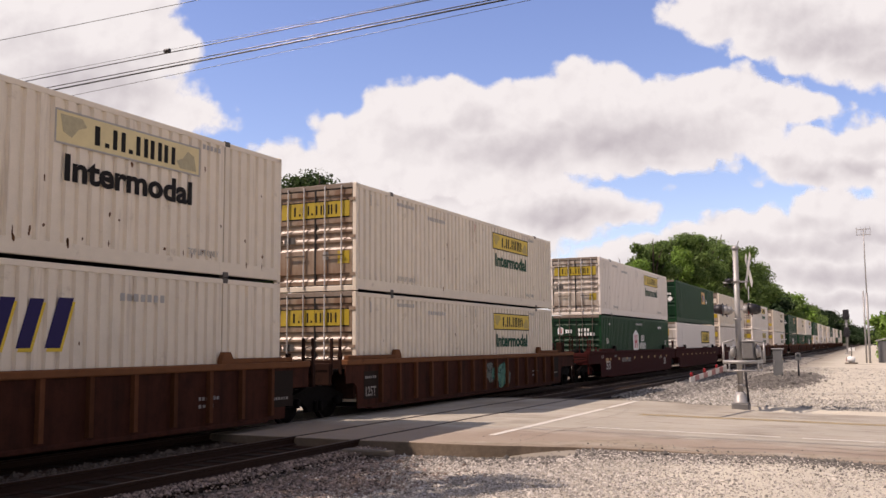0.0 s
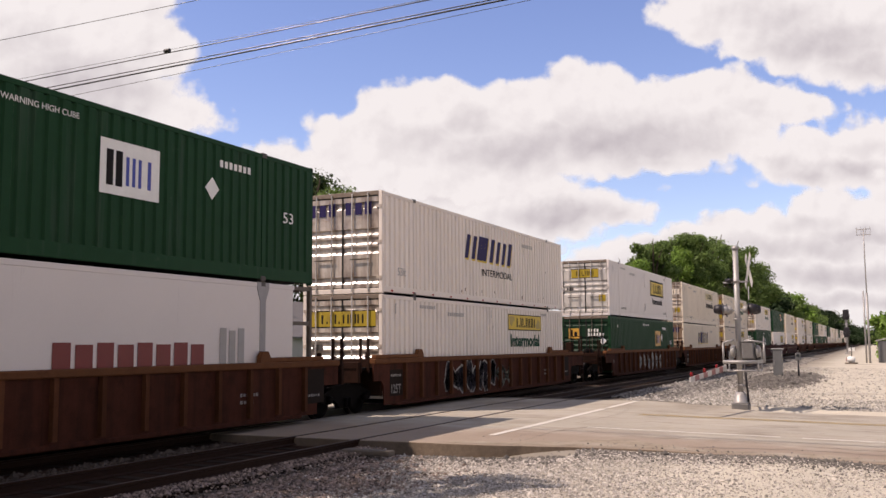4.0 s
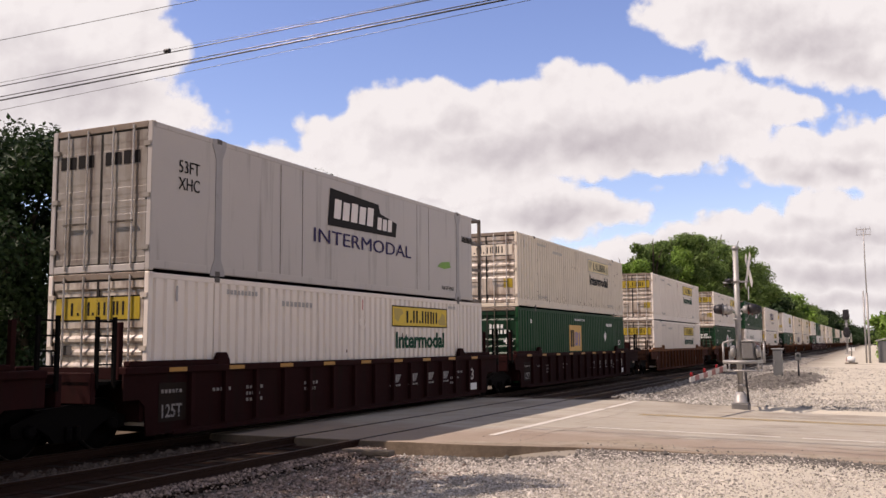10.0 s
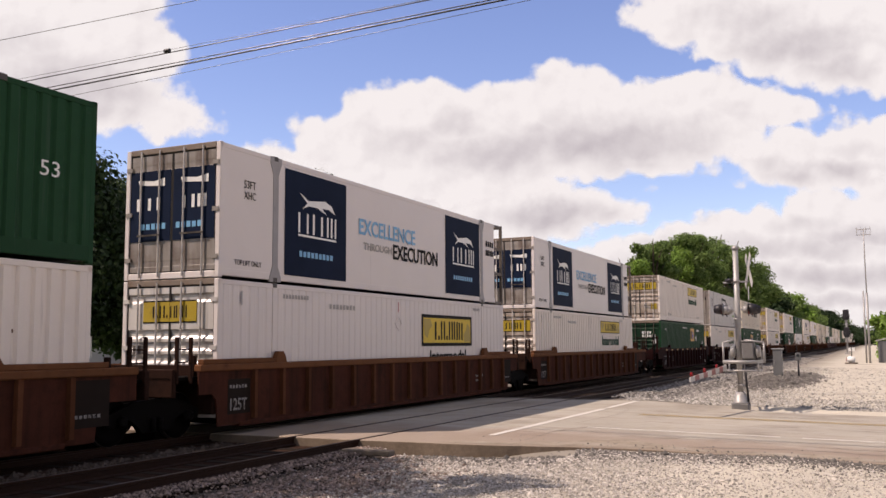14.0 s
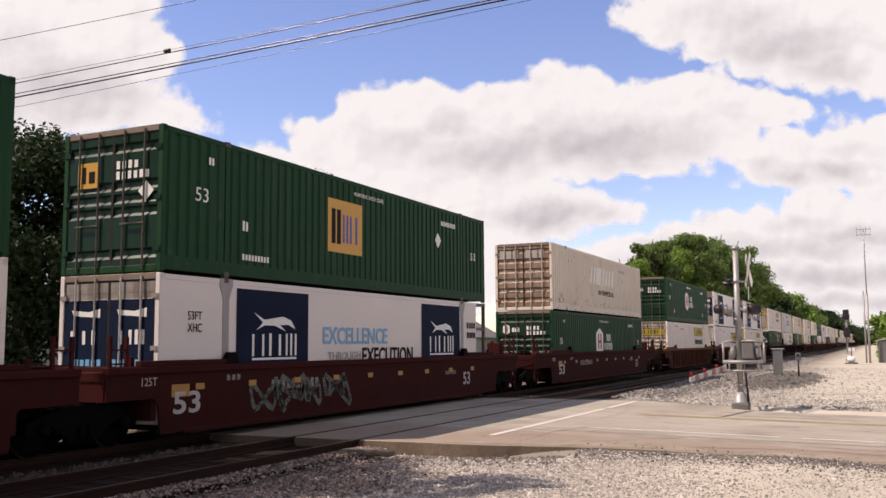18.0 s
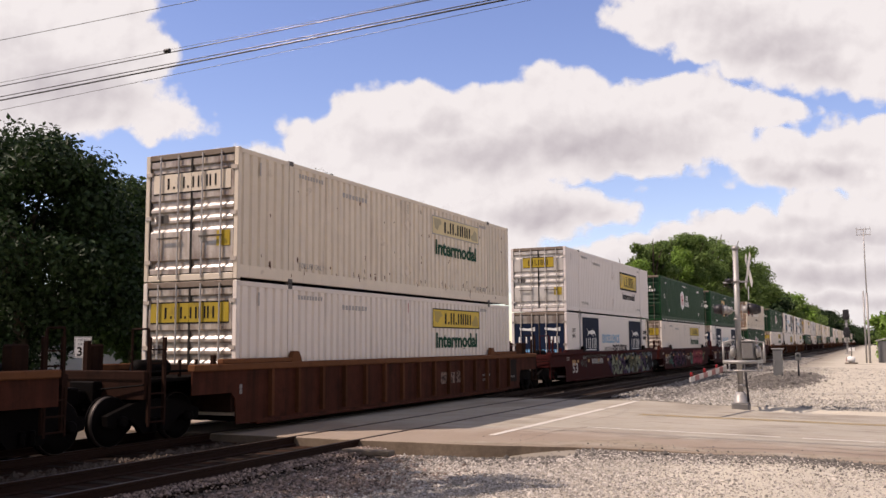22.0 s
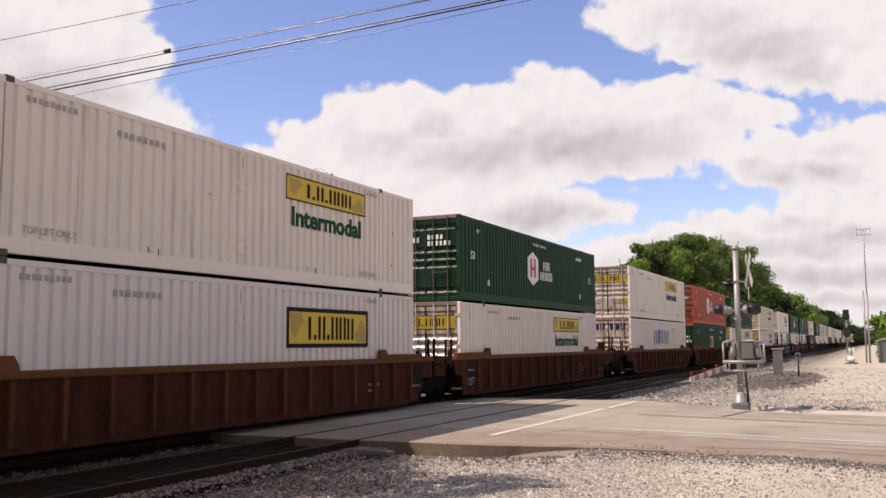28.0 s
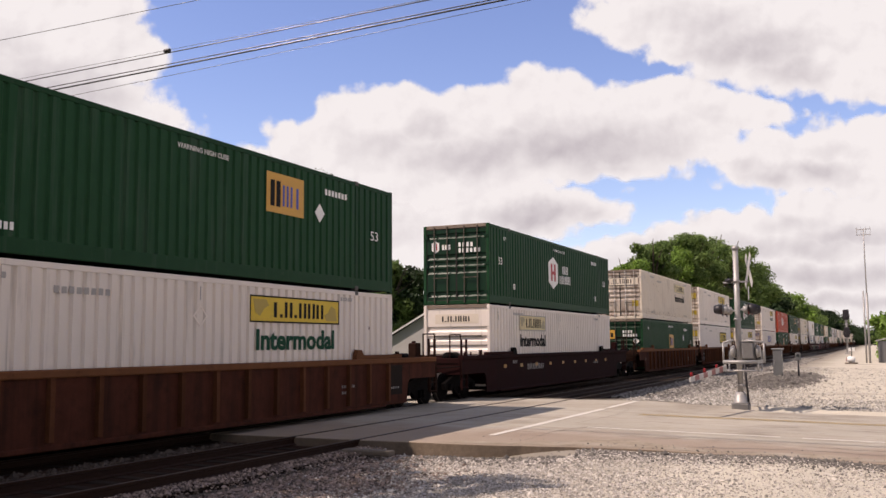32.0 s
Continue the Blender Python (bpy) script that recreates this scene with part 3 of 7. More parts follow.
            letter_blocks(near_leaf, -0.016, CH - 0.82, 0.62, 0.16, 4, M["printw"], lw - 0.10, axis="x", gap=0.42, name="id_print")
            letter_blocks(near_leaf, -0.016, CH - 1.03, 0.90, 0.16, 6, M["printw"], lw - 0.10, axis="x", gap=0.42, name="id_print")
            if style.startswith("emp"):
                part("placard", plate("placard", [(0, 0.2), (0.2, 0), (0.4, 0.2), (0.2, 0.4)], "x", 0.004, M["printw"]), near_leaf, (-0.014, 0.10, CH - 1.50), "white diamond placard")
                if seed != 26:
                    part("logo_panel", box("logo_panel", (0.006, 0.56, 0.52), M["gold"]), far_leaf, (-0.012, 0.36, CH - 1.15), "gold logo square")
                    part("logo_glyph", boxes("logo_glyph", [(-0.004, 0, 0.34, 0.44, 0.1, 0.44), (-0.004, 0, 0.10, 0.26, 0.1, 0.34)], M["black"]), far_leaf, (-0.012, 0.36, CH - 1.15))
            else:
                h_ = [(0, 0.1), (0.15, 0), (0.3, 0.1), (0.3, 0.36), (0.15, 0.46), (0, 0.36)]
                part("logo_hexagon", plate("logo_hexagon", h_, "x", 0.004, M["printw"]), far_leaf, (-0.014, 0.66, CH - 1.02))
                part("logo_glyph", boxes("logo_glyph", [(-0.003, 0, 0.08, 0.12, 0.12, 0.34), (-0.003, 0, 0.18, 0.22, 0.12, 0.34)], M["red"]), far_leaf, (-0.015, 0.66, CH - 1.02))
                letter_blocks(far_leaf, -0.014, CH - 0.90, 0.36, 0.18, 3, M["printw"], 0.55, axis="x")
        elif style.startswith("swift"):
            for d in (near_leaf, far_leaf):
                letter_blocks(d, -0.016, CH - 0.66, lw * 0.8, 0.36, 3, M["navy"] if style == "swift" else M["greyprint"], lw - 0.1, axis="x", gap=0.3)
        elif style == "navy":
            for d in (near_leaf, far_leaf):
                part("logo_panel", box("logo_panel", (0.006, lw - 0.06, 1.55), M["navypanel"]), d, (-0.012, 0.03, 0.84), "dark navy logo panel")
                stroke_row(d, -0.018, 1.52, lw * 0.62, 0.28, "21" if d is far_leaf else "13", M["printw"], lw - 0.2, thick=0.2, axis="x")
                part("logo_streak", plate("logo_streak", [(0.2, 0), (0.9, 0.05), (0.95, 0.16), (0.5, 0.12), (0.2, 0.18)], "x", 0.003, M["printw"]), d, (-0.018, 0, 2.04))
                letter_blocks(d, -0.018, 1.10, lw * 0.62, 0.13, 5, M["cyan"], lw * 0.9 if d is near_leaf else lw * 0.72, axis="x", gap=0.3)
        elif style == "prime":
            for d in (near_leaf, far_leaf):
                letter_blocks(d, -0.010, CH - 0.80, lw * 0.8, 0.26, 4, M["black"], lw - 0.1, axis="x", gap=0.25)
        elif style == "england":
            part("placard", plate("placard", [(0.0, 0.2), (0.12, 0.0), (0.38, 0.0), (0.5, 0.2), (0.44, 0.55), (0.30, 0.66), (0.25, 0.85), (0.20, 0.66), (0.06, 0.55)], "x", 0.004, M["maroonprint"]), near_leaf, (-0.012, 0.36, 1.2), "dark red emblem")
    if nose:
        for y in (-hw, hw - 0.10):
            part("nose_post", box("nose_post", (0.10, 0.10, CH - 0.02), M["bar"], 0.01), th, (CL - 0.10, y, 0.01))
            for z in (0.02, 1.05, 1.95, CH - 0.12):
                part("nose_rail", box("nose_rail", (nose, 0.07, 0.09), M["bar"]), th, (end - 0.05, y + 0.015, z))
        for z in (0.02, CH - 0.12):
            part("nose_beam", box("nose_beam", (0.09, CW - 0.2, 0.10), M["bar"]), th, (CL - 0.095, -hw + 0.1, z))
    if not lite and not smooth and BODY[style] in ("white", "cream"):
        rust_spots(th, seed + 700, 80 if BODY[style] == "cream" else 9, -hw + 0.001)
    # print on the side that faces the road
    ink = M["printw"] if BODY[style] in ("green", "orange") else M["greyprint"]
    if style in ("jb", "jb_old", "jb_plain"):
        px = 2.95 if style == "jb_plain" else 9.60
        logo_panel(th, px, 1.99, 3.05 if style == "jb_plain" else 3.68, 0.60, ("tinted" if seed % 2 else "pale") if style in ("jb_old", "jb_plain") else "yellow")
        inter = M["dkgreen_print"] if style == "jb" or seed == 19 else M["black"]
        part("lettering", words("Intermodal", 0.45, inter, 2.95 if style == "jb_plain" else 3.22, 0.021), th, (px + (0.08 if style == "jb_plain" else 0.24), -1.306, 1.40), "black lettering" if inter is M["black"] else "dark green lettering")
    elif style == "jb_framed":
        logo_panel(th, 9.68, 1.42, 3.76, 0.95, "yellow", thick=0.10)
    elif style == "jb_smooth":
        logo_panel(th, 9.45, 1.43, 3.76, 0.96, "yellow", thick=0.10)
        part("lettering", words("Intermodal", 0.37, M["black"], 2.7, 0.010), th, (10.02, -1.306, 0.95), "dark lettering")
    if style.startswith("jb") and not lite:
        part("lettering", words("TOP LIFT ONLY", 0.13, M["greyprint"], 1.12), th, (2.31, -1.305, 0.40))
        part("lettering", words("TOP LIFT ONLY", 0.13, M["greyprint"], 0.95), th, (POSTS[1] - 1.2, -1.305, 0.40))
        small_bars(th, 2.3, CH - 0.34, 1.1, 0.10, M["greyprint"], 9)
        small_bars(th, 4.3, CH - 0.52, 1.3, 0.12, M["greyprint"], 8)
        small_bars(th, POSTS[1] - 0.8, CH - 0.30, 0.6, 0.10, M["greyprint"], 5)
        part("stencil", box("stencil", (0.05, 0.004, 0.30), M["greyprint"]), th, (0.75, -1.305, 2.35))
        for z in (2.08, 0.68):
            part("placard_holder", diamond_frame(0.22, 0.04, paint), th, (7.98, -1.312, z))
        part("stencil", box("stencil", (0.03, 0.004, 0.28), M["red"] if seed % 3 == 0 else M["greyprint"]), th, (7.96, -1.305, 2.40))
    elif style in ("swift", "swift_pale"):
        if style == "swift":
            stroke_row(th, 5.72, 1.40, 4.30, 0.84, "23121", M["yellow"], -1.3045, slant=0.26, thick=0.33)
        stroke_row(th, 5.68, 1.46, 4.30, 0.84, "23121", (M["blue"] if seed == 15 else M["navy"]) if style == "swift" else M["pale_emboss"], slant=0.26, thick=0.33)
        if seed in (23, 33):
            part("lettering", words("INTERMODAL", 0.25, M["black"], 2.95), th, (7.15, -1.306, 0.95))
        if not lite:
            small_bars(th, 11.2, 2.30, 1.2, 0.14, M["greyprint"], 7)
            part("lettering", words("53ft", 0.24, M["greyprint"]), th, (0.9, -1.306, 0.55))
            for i in range(12):
                part("reflector", box("reflector", (0.12, 0.004, 0.05), M["redrefl"]), th, (0.5 + i * 1.33, -1.306, 0.07))
    elif style in ("hub", "hub_red"):
        hub_mark(th, 6.53 if style == "hub" else 6.05, 0.89, style == "hub")
        if not lite:
            part("lettering", words("53", 0.27, ink, 0.36, 0.006), th, (0.88, -1.306, 1.47))
            part("lettering", words("53", 0.27, ink, 0.40), th, (14.95, -1.306, 1.40))
            part("lettering", words("WARNING HIGH CUBE", 0.11, ink, 1.6), th, (7.2, -1.306, CH - 0.40))
            small_bars(th, 13.0, CH - 0.55, 0.9, 0.15, ink, 6)
            small_bars(th, 2.37, 0.62, 0.22, 0.22, ink, 2)
            small_bars(th, 13.5, 0.62, 0.22, 0.22, ink, 2)
            part("lettering", words("WP", 0.15, ink, 0.26), th, (1.38, -1.306, 2.38))
            if seed == 21:
                for i in range(19):
                    part("reflector", box("reflector", (0.42, 0.004, 0.06), M["printw"]), th, (0.35 + i * 0.84, -1.306, 0.06))
    elif style in ("emp", "emp_mid"):
        gold_mark(th, *(UPPER_MARKS.get(seed) or mark or ((10.15, 1.60, 1.5, 0.92) if style == "emp" else (5.93, 0.92, 1.7, 1.36))))
        part("placard", plate("placard", [(0, 0.24), (0.22, 0), (0.44, 0.24), (0.22, 0.48)], "y", 0.004, ink), th, (12.14, -1.307, 1.58), "white diamond placard")
        if not lite:
            part("lettering", words("53", 0.26, ink, 0.40), th, (14.9, -1.306, 1.40))
            part("lettering", words("53", 0.30, ink, 0.40), th, (0.95, -1.306, 0.85 if style == "emp" else 1.5))
            part("lettering", words("WARNING HIGH CUBE", 0.11, ink, 1.6), th, (7.2, -1.306, CH - 0.40))
            small_bars(th, 12.6, CH - 0.58, 1.1, 0.15, ink, 7)
            small_bars(th, 2.5, 0.42, 1.0, 0.13, ink, 9)
            small_bars(th, 2.5, 1.05, 0.22, 0.22, ink, 2)
            small_bars(th, 1.35, 2.3, 0.2, 0.16, ink, 2)
    elif style == "navy":
        navy_mark(th, 2.34, 0.20, 2.74, 2.50)
        navy_mark(th, 11.18, 0.20, 2.78, 2.50)
        part("lettering", words("EXCELLENCE", 0.42, M["cyan"], 3.30, 0.012), th, (5.74, -1.308, 1.52), "pale blue slogan")
        part("lettering", words("THROUGH", 0.20, M["greyprint"], 1.58, 0.004), th, (5.98, -1.308, 1.12))
        part("lettering", words("EXECUTION", 0.42, M["black"], 2.93, 0.014), th, (7.65, -1.308, 1.00), "dark slogan")
        if not lite:
            small_bars(th, 14.55, 2.0, 0.75, 0.2, M["black"], 4)
            small_bars(th, 14.55, 1.68, 0.75, 0.2, M["black"], 6)
            part("lettering", words("53FT", 0.18, M["black"], 0.42), th, (0.8, -1.306, 2.0))
            part("lettering", words("XHC", 0.18, M["black"], 0.42), th, (0.8, -1.306, 1.76))
            part("lettering", words("TOP LIFT ONLY", 0.12, M["black"], 0.95), th, (0.5, -1.306, 0.3))
    elif style == "prime":
        block = [(0, 0), (3.6, 0.05), (3.68, 0.45), (2.7, 0.62), (2.6, 0.86), (0.1, 0.96)]
        part("logo_block", plate("logo_block", block, "y", 0.004, M["black"]), th, (6.23, -1.308, 1.57), "dark logo block")
        letter_blocks(th, 6.5, 1.78, 2.1, 0.5, 5, M["clean"], -1.311, slant=0.06)
        letter_blocks(th, 8.75, 1.74, 0.9, 0.34, 3, M["clean"], -1.311, slant=0.04)
        part("lettering", words("INTERMODAL", 0.36, M["navy"], 5.2), th, (5.6, -1.308, 1.10), "dark blue lettering")
        part("logo_streak", plate("logo_streak", [(0, 0.05), (0.3, 0.2), (0.9, 0.26), (1.0, 0.08), (0.5, 0)], "y", 0.004, M["leaf_green"]), th, (12.6, -1.308, 0.95), "green badge")
        part("lettering", words("53FT", 0.26, M["black"], 0.62), th, (0.75, -1.306, 2.0))
        part("lettering", words("XHC", 0.26, M["black"], 0.62), th, (0.75, -1.306, 1.66))
        small_bars(th, 14.5, 1.95, 0.9, 0.2, M["black"], 8)
        part("lettering", words("TOP LIFT ONLY", 0.12, M["black"], 0.95), th, (12.9, -1.306, 0.3))
        for px in (4.2, 5.1, 11.2, 12.0):
            part("panel_seam", box("panel_seam", (0.03, 0.004, CH - 0.32), M["bar"]), th, (px, -1.2935, 0.18))
    elif style == "england":
        letter_blocks(th, 8.4, 0.95, 3.9, 0.60, 8, M["maroonprint"], gap=0.2)
        letter_blocks(th, 12.7, 1.0, 0.9, 0.85, 3, M["greyprint"], gap=0.3)
        small_bars(th, 3.9, 1.85, 3.4, 0.40, M["greyprint"], 9)
        small_bars(th, 1.0, 1.7, 0.5, 0.5, M["greyprint"], 2)
    return th


M["rustspot"] = mat("flaking_rust", (0.13, 0.062, 0.032), 0.85, vary=0.3, scale=8, spec=0.05)
M["header"] = mat("rusted_header_paint", (0.20, 0.155, 0.12), 0.6, dirt=RUST, dirt_amount=0.5, scale=3)
M["scroll"] = mat("drawn_scroll_print", (0.42, 0.30, 0.06), 0.5)
M["scroll_pale"] = mat("faint_scroll_print", (0.40, 0.345, 0.22), 0.6, vary=0.2, scale=9)
M["panel_pale"] = mat("yellowed_logo_panel", (0.66, 0.545, 0.30), 0.55, vary=0.12, scale=2.4, dirt=(0.45, 0.36, 0.2), dirt_amount=0.3)
M["leaf_green"] = mat("leaf_green_print", (0.13, 0.30, 0.03), 0.5)
M["maroonprint"] = mat("dark_red_print", (0.20, 0.035, 0.03), 0.5)
M["prime_post"] = mat("grey_steel_post", (0.30, 0.285, 0.285), 0.5, vary=0.12, dirt=(0.10, 0.09, 0.08), dirt_amount=0.35, streak=0.5)
M["pale_emboss"] = mat("bleached_panel_paint", (0.82, 0.79, 0.72), 0.5)

# ---------------------------------------------------------------- well cars
WELL_TOP, WELL_LOW = 1.44, 0.20


def truck(parent, x, lite=False):
    """A two-axle truck below a car: side frames, bolster, springs, wheels."""
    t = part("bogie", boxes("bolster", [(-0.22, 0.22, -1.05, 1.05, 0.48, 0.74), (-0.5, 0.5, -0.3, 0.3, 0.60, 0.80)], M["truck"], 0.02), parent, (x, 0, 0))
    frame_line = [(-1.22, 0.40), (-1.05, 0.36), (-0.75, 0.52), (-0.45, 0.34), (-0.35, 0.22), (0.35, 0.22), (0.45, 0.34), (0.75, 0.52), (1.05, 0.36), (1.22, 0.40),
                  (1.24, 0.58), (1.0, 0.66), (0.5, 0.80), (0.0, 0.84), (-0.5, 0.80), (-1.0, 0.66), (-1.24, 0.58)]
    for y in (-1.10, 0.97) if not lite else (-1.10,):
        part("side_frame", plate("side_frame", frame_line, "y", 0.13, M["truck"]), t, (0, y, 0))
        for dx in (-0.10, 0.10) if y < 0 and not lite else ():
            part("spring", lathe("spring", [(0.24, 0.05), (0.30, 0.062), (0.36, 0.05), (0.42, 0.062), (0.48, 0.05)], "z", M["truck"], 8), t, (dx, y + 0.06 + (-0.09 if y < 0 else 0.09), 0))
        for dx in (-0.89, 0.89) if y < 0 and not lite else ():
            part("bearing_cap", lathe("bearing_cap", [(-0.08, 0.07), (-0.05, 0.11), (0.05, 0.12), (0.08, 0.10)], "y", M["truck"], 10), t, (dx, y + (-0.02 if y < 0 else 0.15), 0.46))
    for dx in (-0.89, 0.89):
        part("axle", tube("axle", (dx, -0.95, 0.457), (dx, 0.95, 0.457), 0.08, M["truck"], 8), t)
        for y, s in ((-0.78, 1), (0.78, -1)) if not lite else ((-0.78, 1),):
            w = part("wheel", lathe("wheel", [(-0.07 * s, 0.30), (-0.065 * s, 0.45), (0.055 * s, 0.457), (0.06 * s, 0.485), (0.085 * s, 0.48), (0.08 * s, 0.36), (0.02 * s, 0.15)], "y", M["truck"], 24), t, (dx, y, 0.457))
            if lite:
                continue
            part("tread", lathe("tread", [(-0.060 * s, 0.4585), (0.050 * s, 0.4585)], "y", M["tread"], 24), w)
    return t


def ribbon(points, width, close=False):
    """The outline of a sprayed stroke that swings smoothly through the points."""
    q = [Vector(p) for p in points]
    path = []
    for k in range(len(q) - 1):
        a, b, c, d = q[max(0, k - 1)], q[k], q[k + 1], q[min(len(q) - 1, k + 2)]
        for u in (0.0, 0.25, 0.5, 0.75):
            path.append(0.5 * ((2 * b) + (c - a) * u + (2 * a - 5 * b + 4 * c - d) * u * u + (3 * b - a - 3 * c + d) * u ** 3))
    path.append(q[-1])
    left, right = [], []
    for k, p in enumerate(path):
        t = (path[min(k + 1, len(path) - 1)] - path[max(k - 1, 0)]).normalized()
        w = width * (0.42 + 0.08 * math.sin(k * 1.7))
        left.append((p.x - t.y * w, p.y + t.x * w)), right.append((p.x + t.y * w, p.y - t.x * w))
    return left, right


def stroke_mesh(points, width, material):
    def make():
        left, right = ribbon(points, width)
        n = len(left)
        me = bpy.data.meshes.new("graffiti_stroke")
        me.from_pydata([(a, 0, b) for a, b in left + right], [], [(i, n + i, n + i + 1, i + 1) for i in range(n - 1)])
        me.materials.append(material)
        return me
    return mesh_of(("stroke", tuple(points), width, material.name), make)


def graffiti(parent, x, y, z, w, h, fill, seed, count, width=0.24, outline="graff_k", grow=1.5):
    """A sprayed tag: a row of swinging strokes that read as no letters, each over a wider outline."""
    r = random.Random(seed)
    step = w / count
    for i in range(count):
        turn, k = r.choice((0, 1)), []
        for q in range(r.choice((6, 7, 8))):
            side = (q + turn) % 2
            k.append((step * (0.5 + r.uniform(0.15, 0.62) * (1 if (q // 2 + turn) % 2 else -1)), h * (r.uniform(0.62, 1.0) if side else r.uniform(0.0, 0.38))))
        at = (x + i * step, y - 0.001 * (i % 2), z)
        if outline:
            part("graffiti_outline", stroke_mesh(k, h * width * grow, M[outline]), parent, at)
        part("graffiti_stroke", stroke_mesh(k, h * width, M[fill[i % len(fill)]]), parent, (at[0], y - 0.003 - 0.001 * (i % 2), z))


def patches(parent, x, y, z, w, h, colours, seed, count, size=0.32):
    """Sprayed fields of colour with soft, uneven outlines, one over another."""
    r = random.Random(seed)
    for i in range(count):
        rx, rz = size * h * r.uniform(0.8, 2.0), size * h * r.uniform(0.7, 1.3)
        cx, cz = r.uniform(rx * 0.5, w - rx * 0.5), r.uniform(rz, max(rz + 0.01, h - rz))
        ph = [r.uniform(0, 6.28) for _ in range(3)]
        o = []
        for a in [6.2832 * k / 22 for k in range(22)]:
            f = 1 + 0.20 * math.sin(2 * a + ph[0]) + 0.13 * math.sin(3 * a + ph[1]) + 0.10 * math.sin(5 * a + ph[2])
            o.append((rx * f * math.cos(a), max(-cz, min(h - cz, rz * f * math.sin(a)))))
        part("graffiti_fill", plate("graffiti_fill", o, "y", 0.0006, M[colours[i % len(colours)]]), parent, (x + cx, y - 0.0008 * (i % 6), z + cz))


def well_car(style, front, rear, tag, seed, lite=False):
    """One well unit: origin under the door end of its stack. front, rear: 'coupled' (own truck and coupler), 'shared' (truck on the joint) or 'joint' (no truck of its own)."""
    names = {"brown": "rusty brown ribbed well car of a double-stack train", "dark": "dark maroon ribbed well car with white stencils",
             "smooth": "smooth-sided maroon well car with stencilled numbers"}
    extra = {"graff": " and painted graffiti", "white": " and white graffiti"}.get(tag, "")
    th = thing("well_car", (0, 0, 0), names[style] + extra, "rail car", "well cars of the train")
    paint = M[{"brown": "brown", "dark": "dkmaroon", "smooth": "maroon"}[style]]
    if style == "smooth" and tag == "worn":
        paint = M["dkmaroon"]
    if style == "brown" and seed in (73, 74, 75):
        paint = M["brown_old"]
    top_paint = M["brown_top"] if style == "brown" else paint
    end_paint = M["end_brown"] if style == "brown" else paint
    gap_f = 3.5 if front == "coupled" else 1.55
    gap_r = 3.5 if rear == "coupled" else 1.55
    tf, tr = (2.15 if front == "coupled" else 1.55), (2.15 if rear == "coupled" else 1.55)
    pf, pr = (2.75 if front == "coupled" else 1.40), (2.75 if rear == "coupled" else 1.40)     # platform reach past the stack
    bf, br = (pf, pr) if style == "smooth" else (2.5 if front == "coupled" else 1.0, 1.5 if rear == "coupled" else 0.70)     # reach of the side plates
    cut_f, cut_r = (min(tf - 1.15, bf - 0.04), min(tr - 1.15, br - 0.04)) if style == "smooth" else (tf - 1.15, 0.46)
    y0 = -1.42
    for s in (-1, 1):
        ya, yb = (y0, y0 + 0.05) if s < 0 else (-y0 - 0.05, -y0)
        cut = 0.92
        # side plate, cut up over the trucks
        o = [(-br, 0.86), (-cut_r + 0.16, 0.86), (-cut_r + 0.30, 0.74), (-cut_r + 0.36, WELL_LOW), (CL + cut_f - 0.36, WELL_LOW), (CL + cut_f - 0.30, 0.74), (CL + cut_f - 0.16, 0.86), (CL + bf, 0.86),
             (CL + bf, WELL_TOP - 0.1), (-br, WELL_TOP - 0.1)]
        side = part("side_sill", plate("side_sill", o, "y", 0.04, paint), th, (0, ya, 0))
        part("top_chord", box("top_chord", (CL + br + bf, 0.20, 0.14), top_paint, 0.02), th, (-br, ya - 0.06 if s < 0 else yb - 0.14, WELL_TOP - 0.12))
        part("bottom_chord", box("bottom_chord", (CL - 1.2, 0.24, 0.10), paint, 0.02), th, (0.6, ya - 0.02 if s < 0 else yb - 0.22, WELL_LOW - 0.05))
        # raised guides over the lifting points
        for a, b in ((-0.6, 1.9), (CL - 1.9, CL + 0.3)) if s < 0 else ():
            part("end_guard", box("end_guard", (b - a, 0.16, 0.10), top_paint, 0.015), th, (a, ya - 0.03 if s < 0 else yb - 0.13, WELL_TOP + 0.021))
        for px in (2.05, CL - 2.05) if s < 0 else ():
            part("container_guide", plate("container_guide", [(-0.20, 0), (0.20, 0), (0.18, 0.10), (0.08, 0.24), (-0.10, 0.24), (-0.18, 0.12)], "y", 0.12, M["truck"] if style == "smooth" else top_paint), th,
                 (px, ya - 0.04 if s < 0 else yb - 0.08, WELL_TOP + 0.02))
        if style in ("brown", "dark"):
            n = 15 if not lite else 5
            for i in range(n if s < 0 else 0):
                px = 1.05 + i * (CL - 1.6) / (n - 1)
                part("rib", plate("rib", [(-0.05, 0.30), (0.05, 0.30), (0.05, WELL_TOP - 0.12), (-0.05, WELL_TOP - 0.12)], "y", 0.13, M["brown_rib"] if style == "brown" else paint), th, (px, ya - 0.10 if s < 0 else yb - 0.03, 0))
        else:
            for i in range(9):
                if s < 0:
                    part("reflector", box("reflector", (0.26, 0.004, 0.12), M["amber"]), th, (0.9 + i * 1.7, ya - 0.034, 0.98), "amber reflector strip")
    # floor of the well and the end bulkheads
    for a, b in () if lite else ((0.3, 1.6), (CL - 1.6, CL - 0.3)):
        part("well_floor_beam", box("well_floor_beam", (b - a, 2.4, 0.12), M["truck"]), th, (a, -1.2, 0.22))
    part("end_bulkhead", boxes("end_bulkhead", [(-0.22, -0.10, -1.36, 1.36, 0.45, WELL_TOP)], end_paint, 0.01), th)
    part("end_bulkhead", boxes("end_bulkhead", [(CL + 0.10, CL + 0.22, -1.36, 1.36, 0.45, WELL_TOP)], end_paint, 0.01), th)
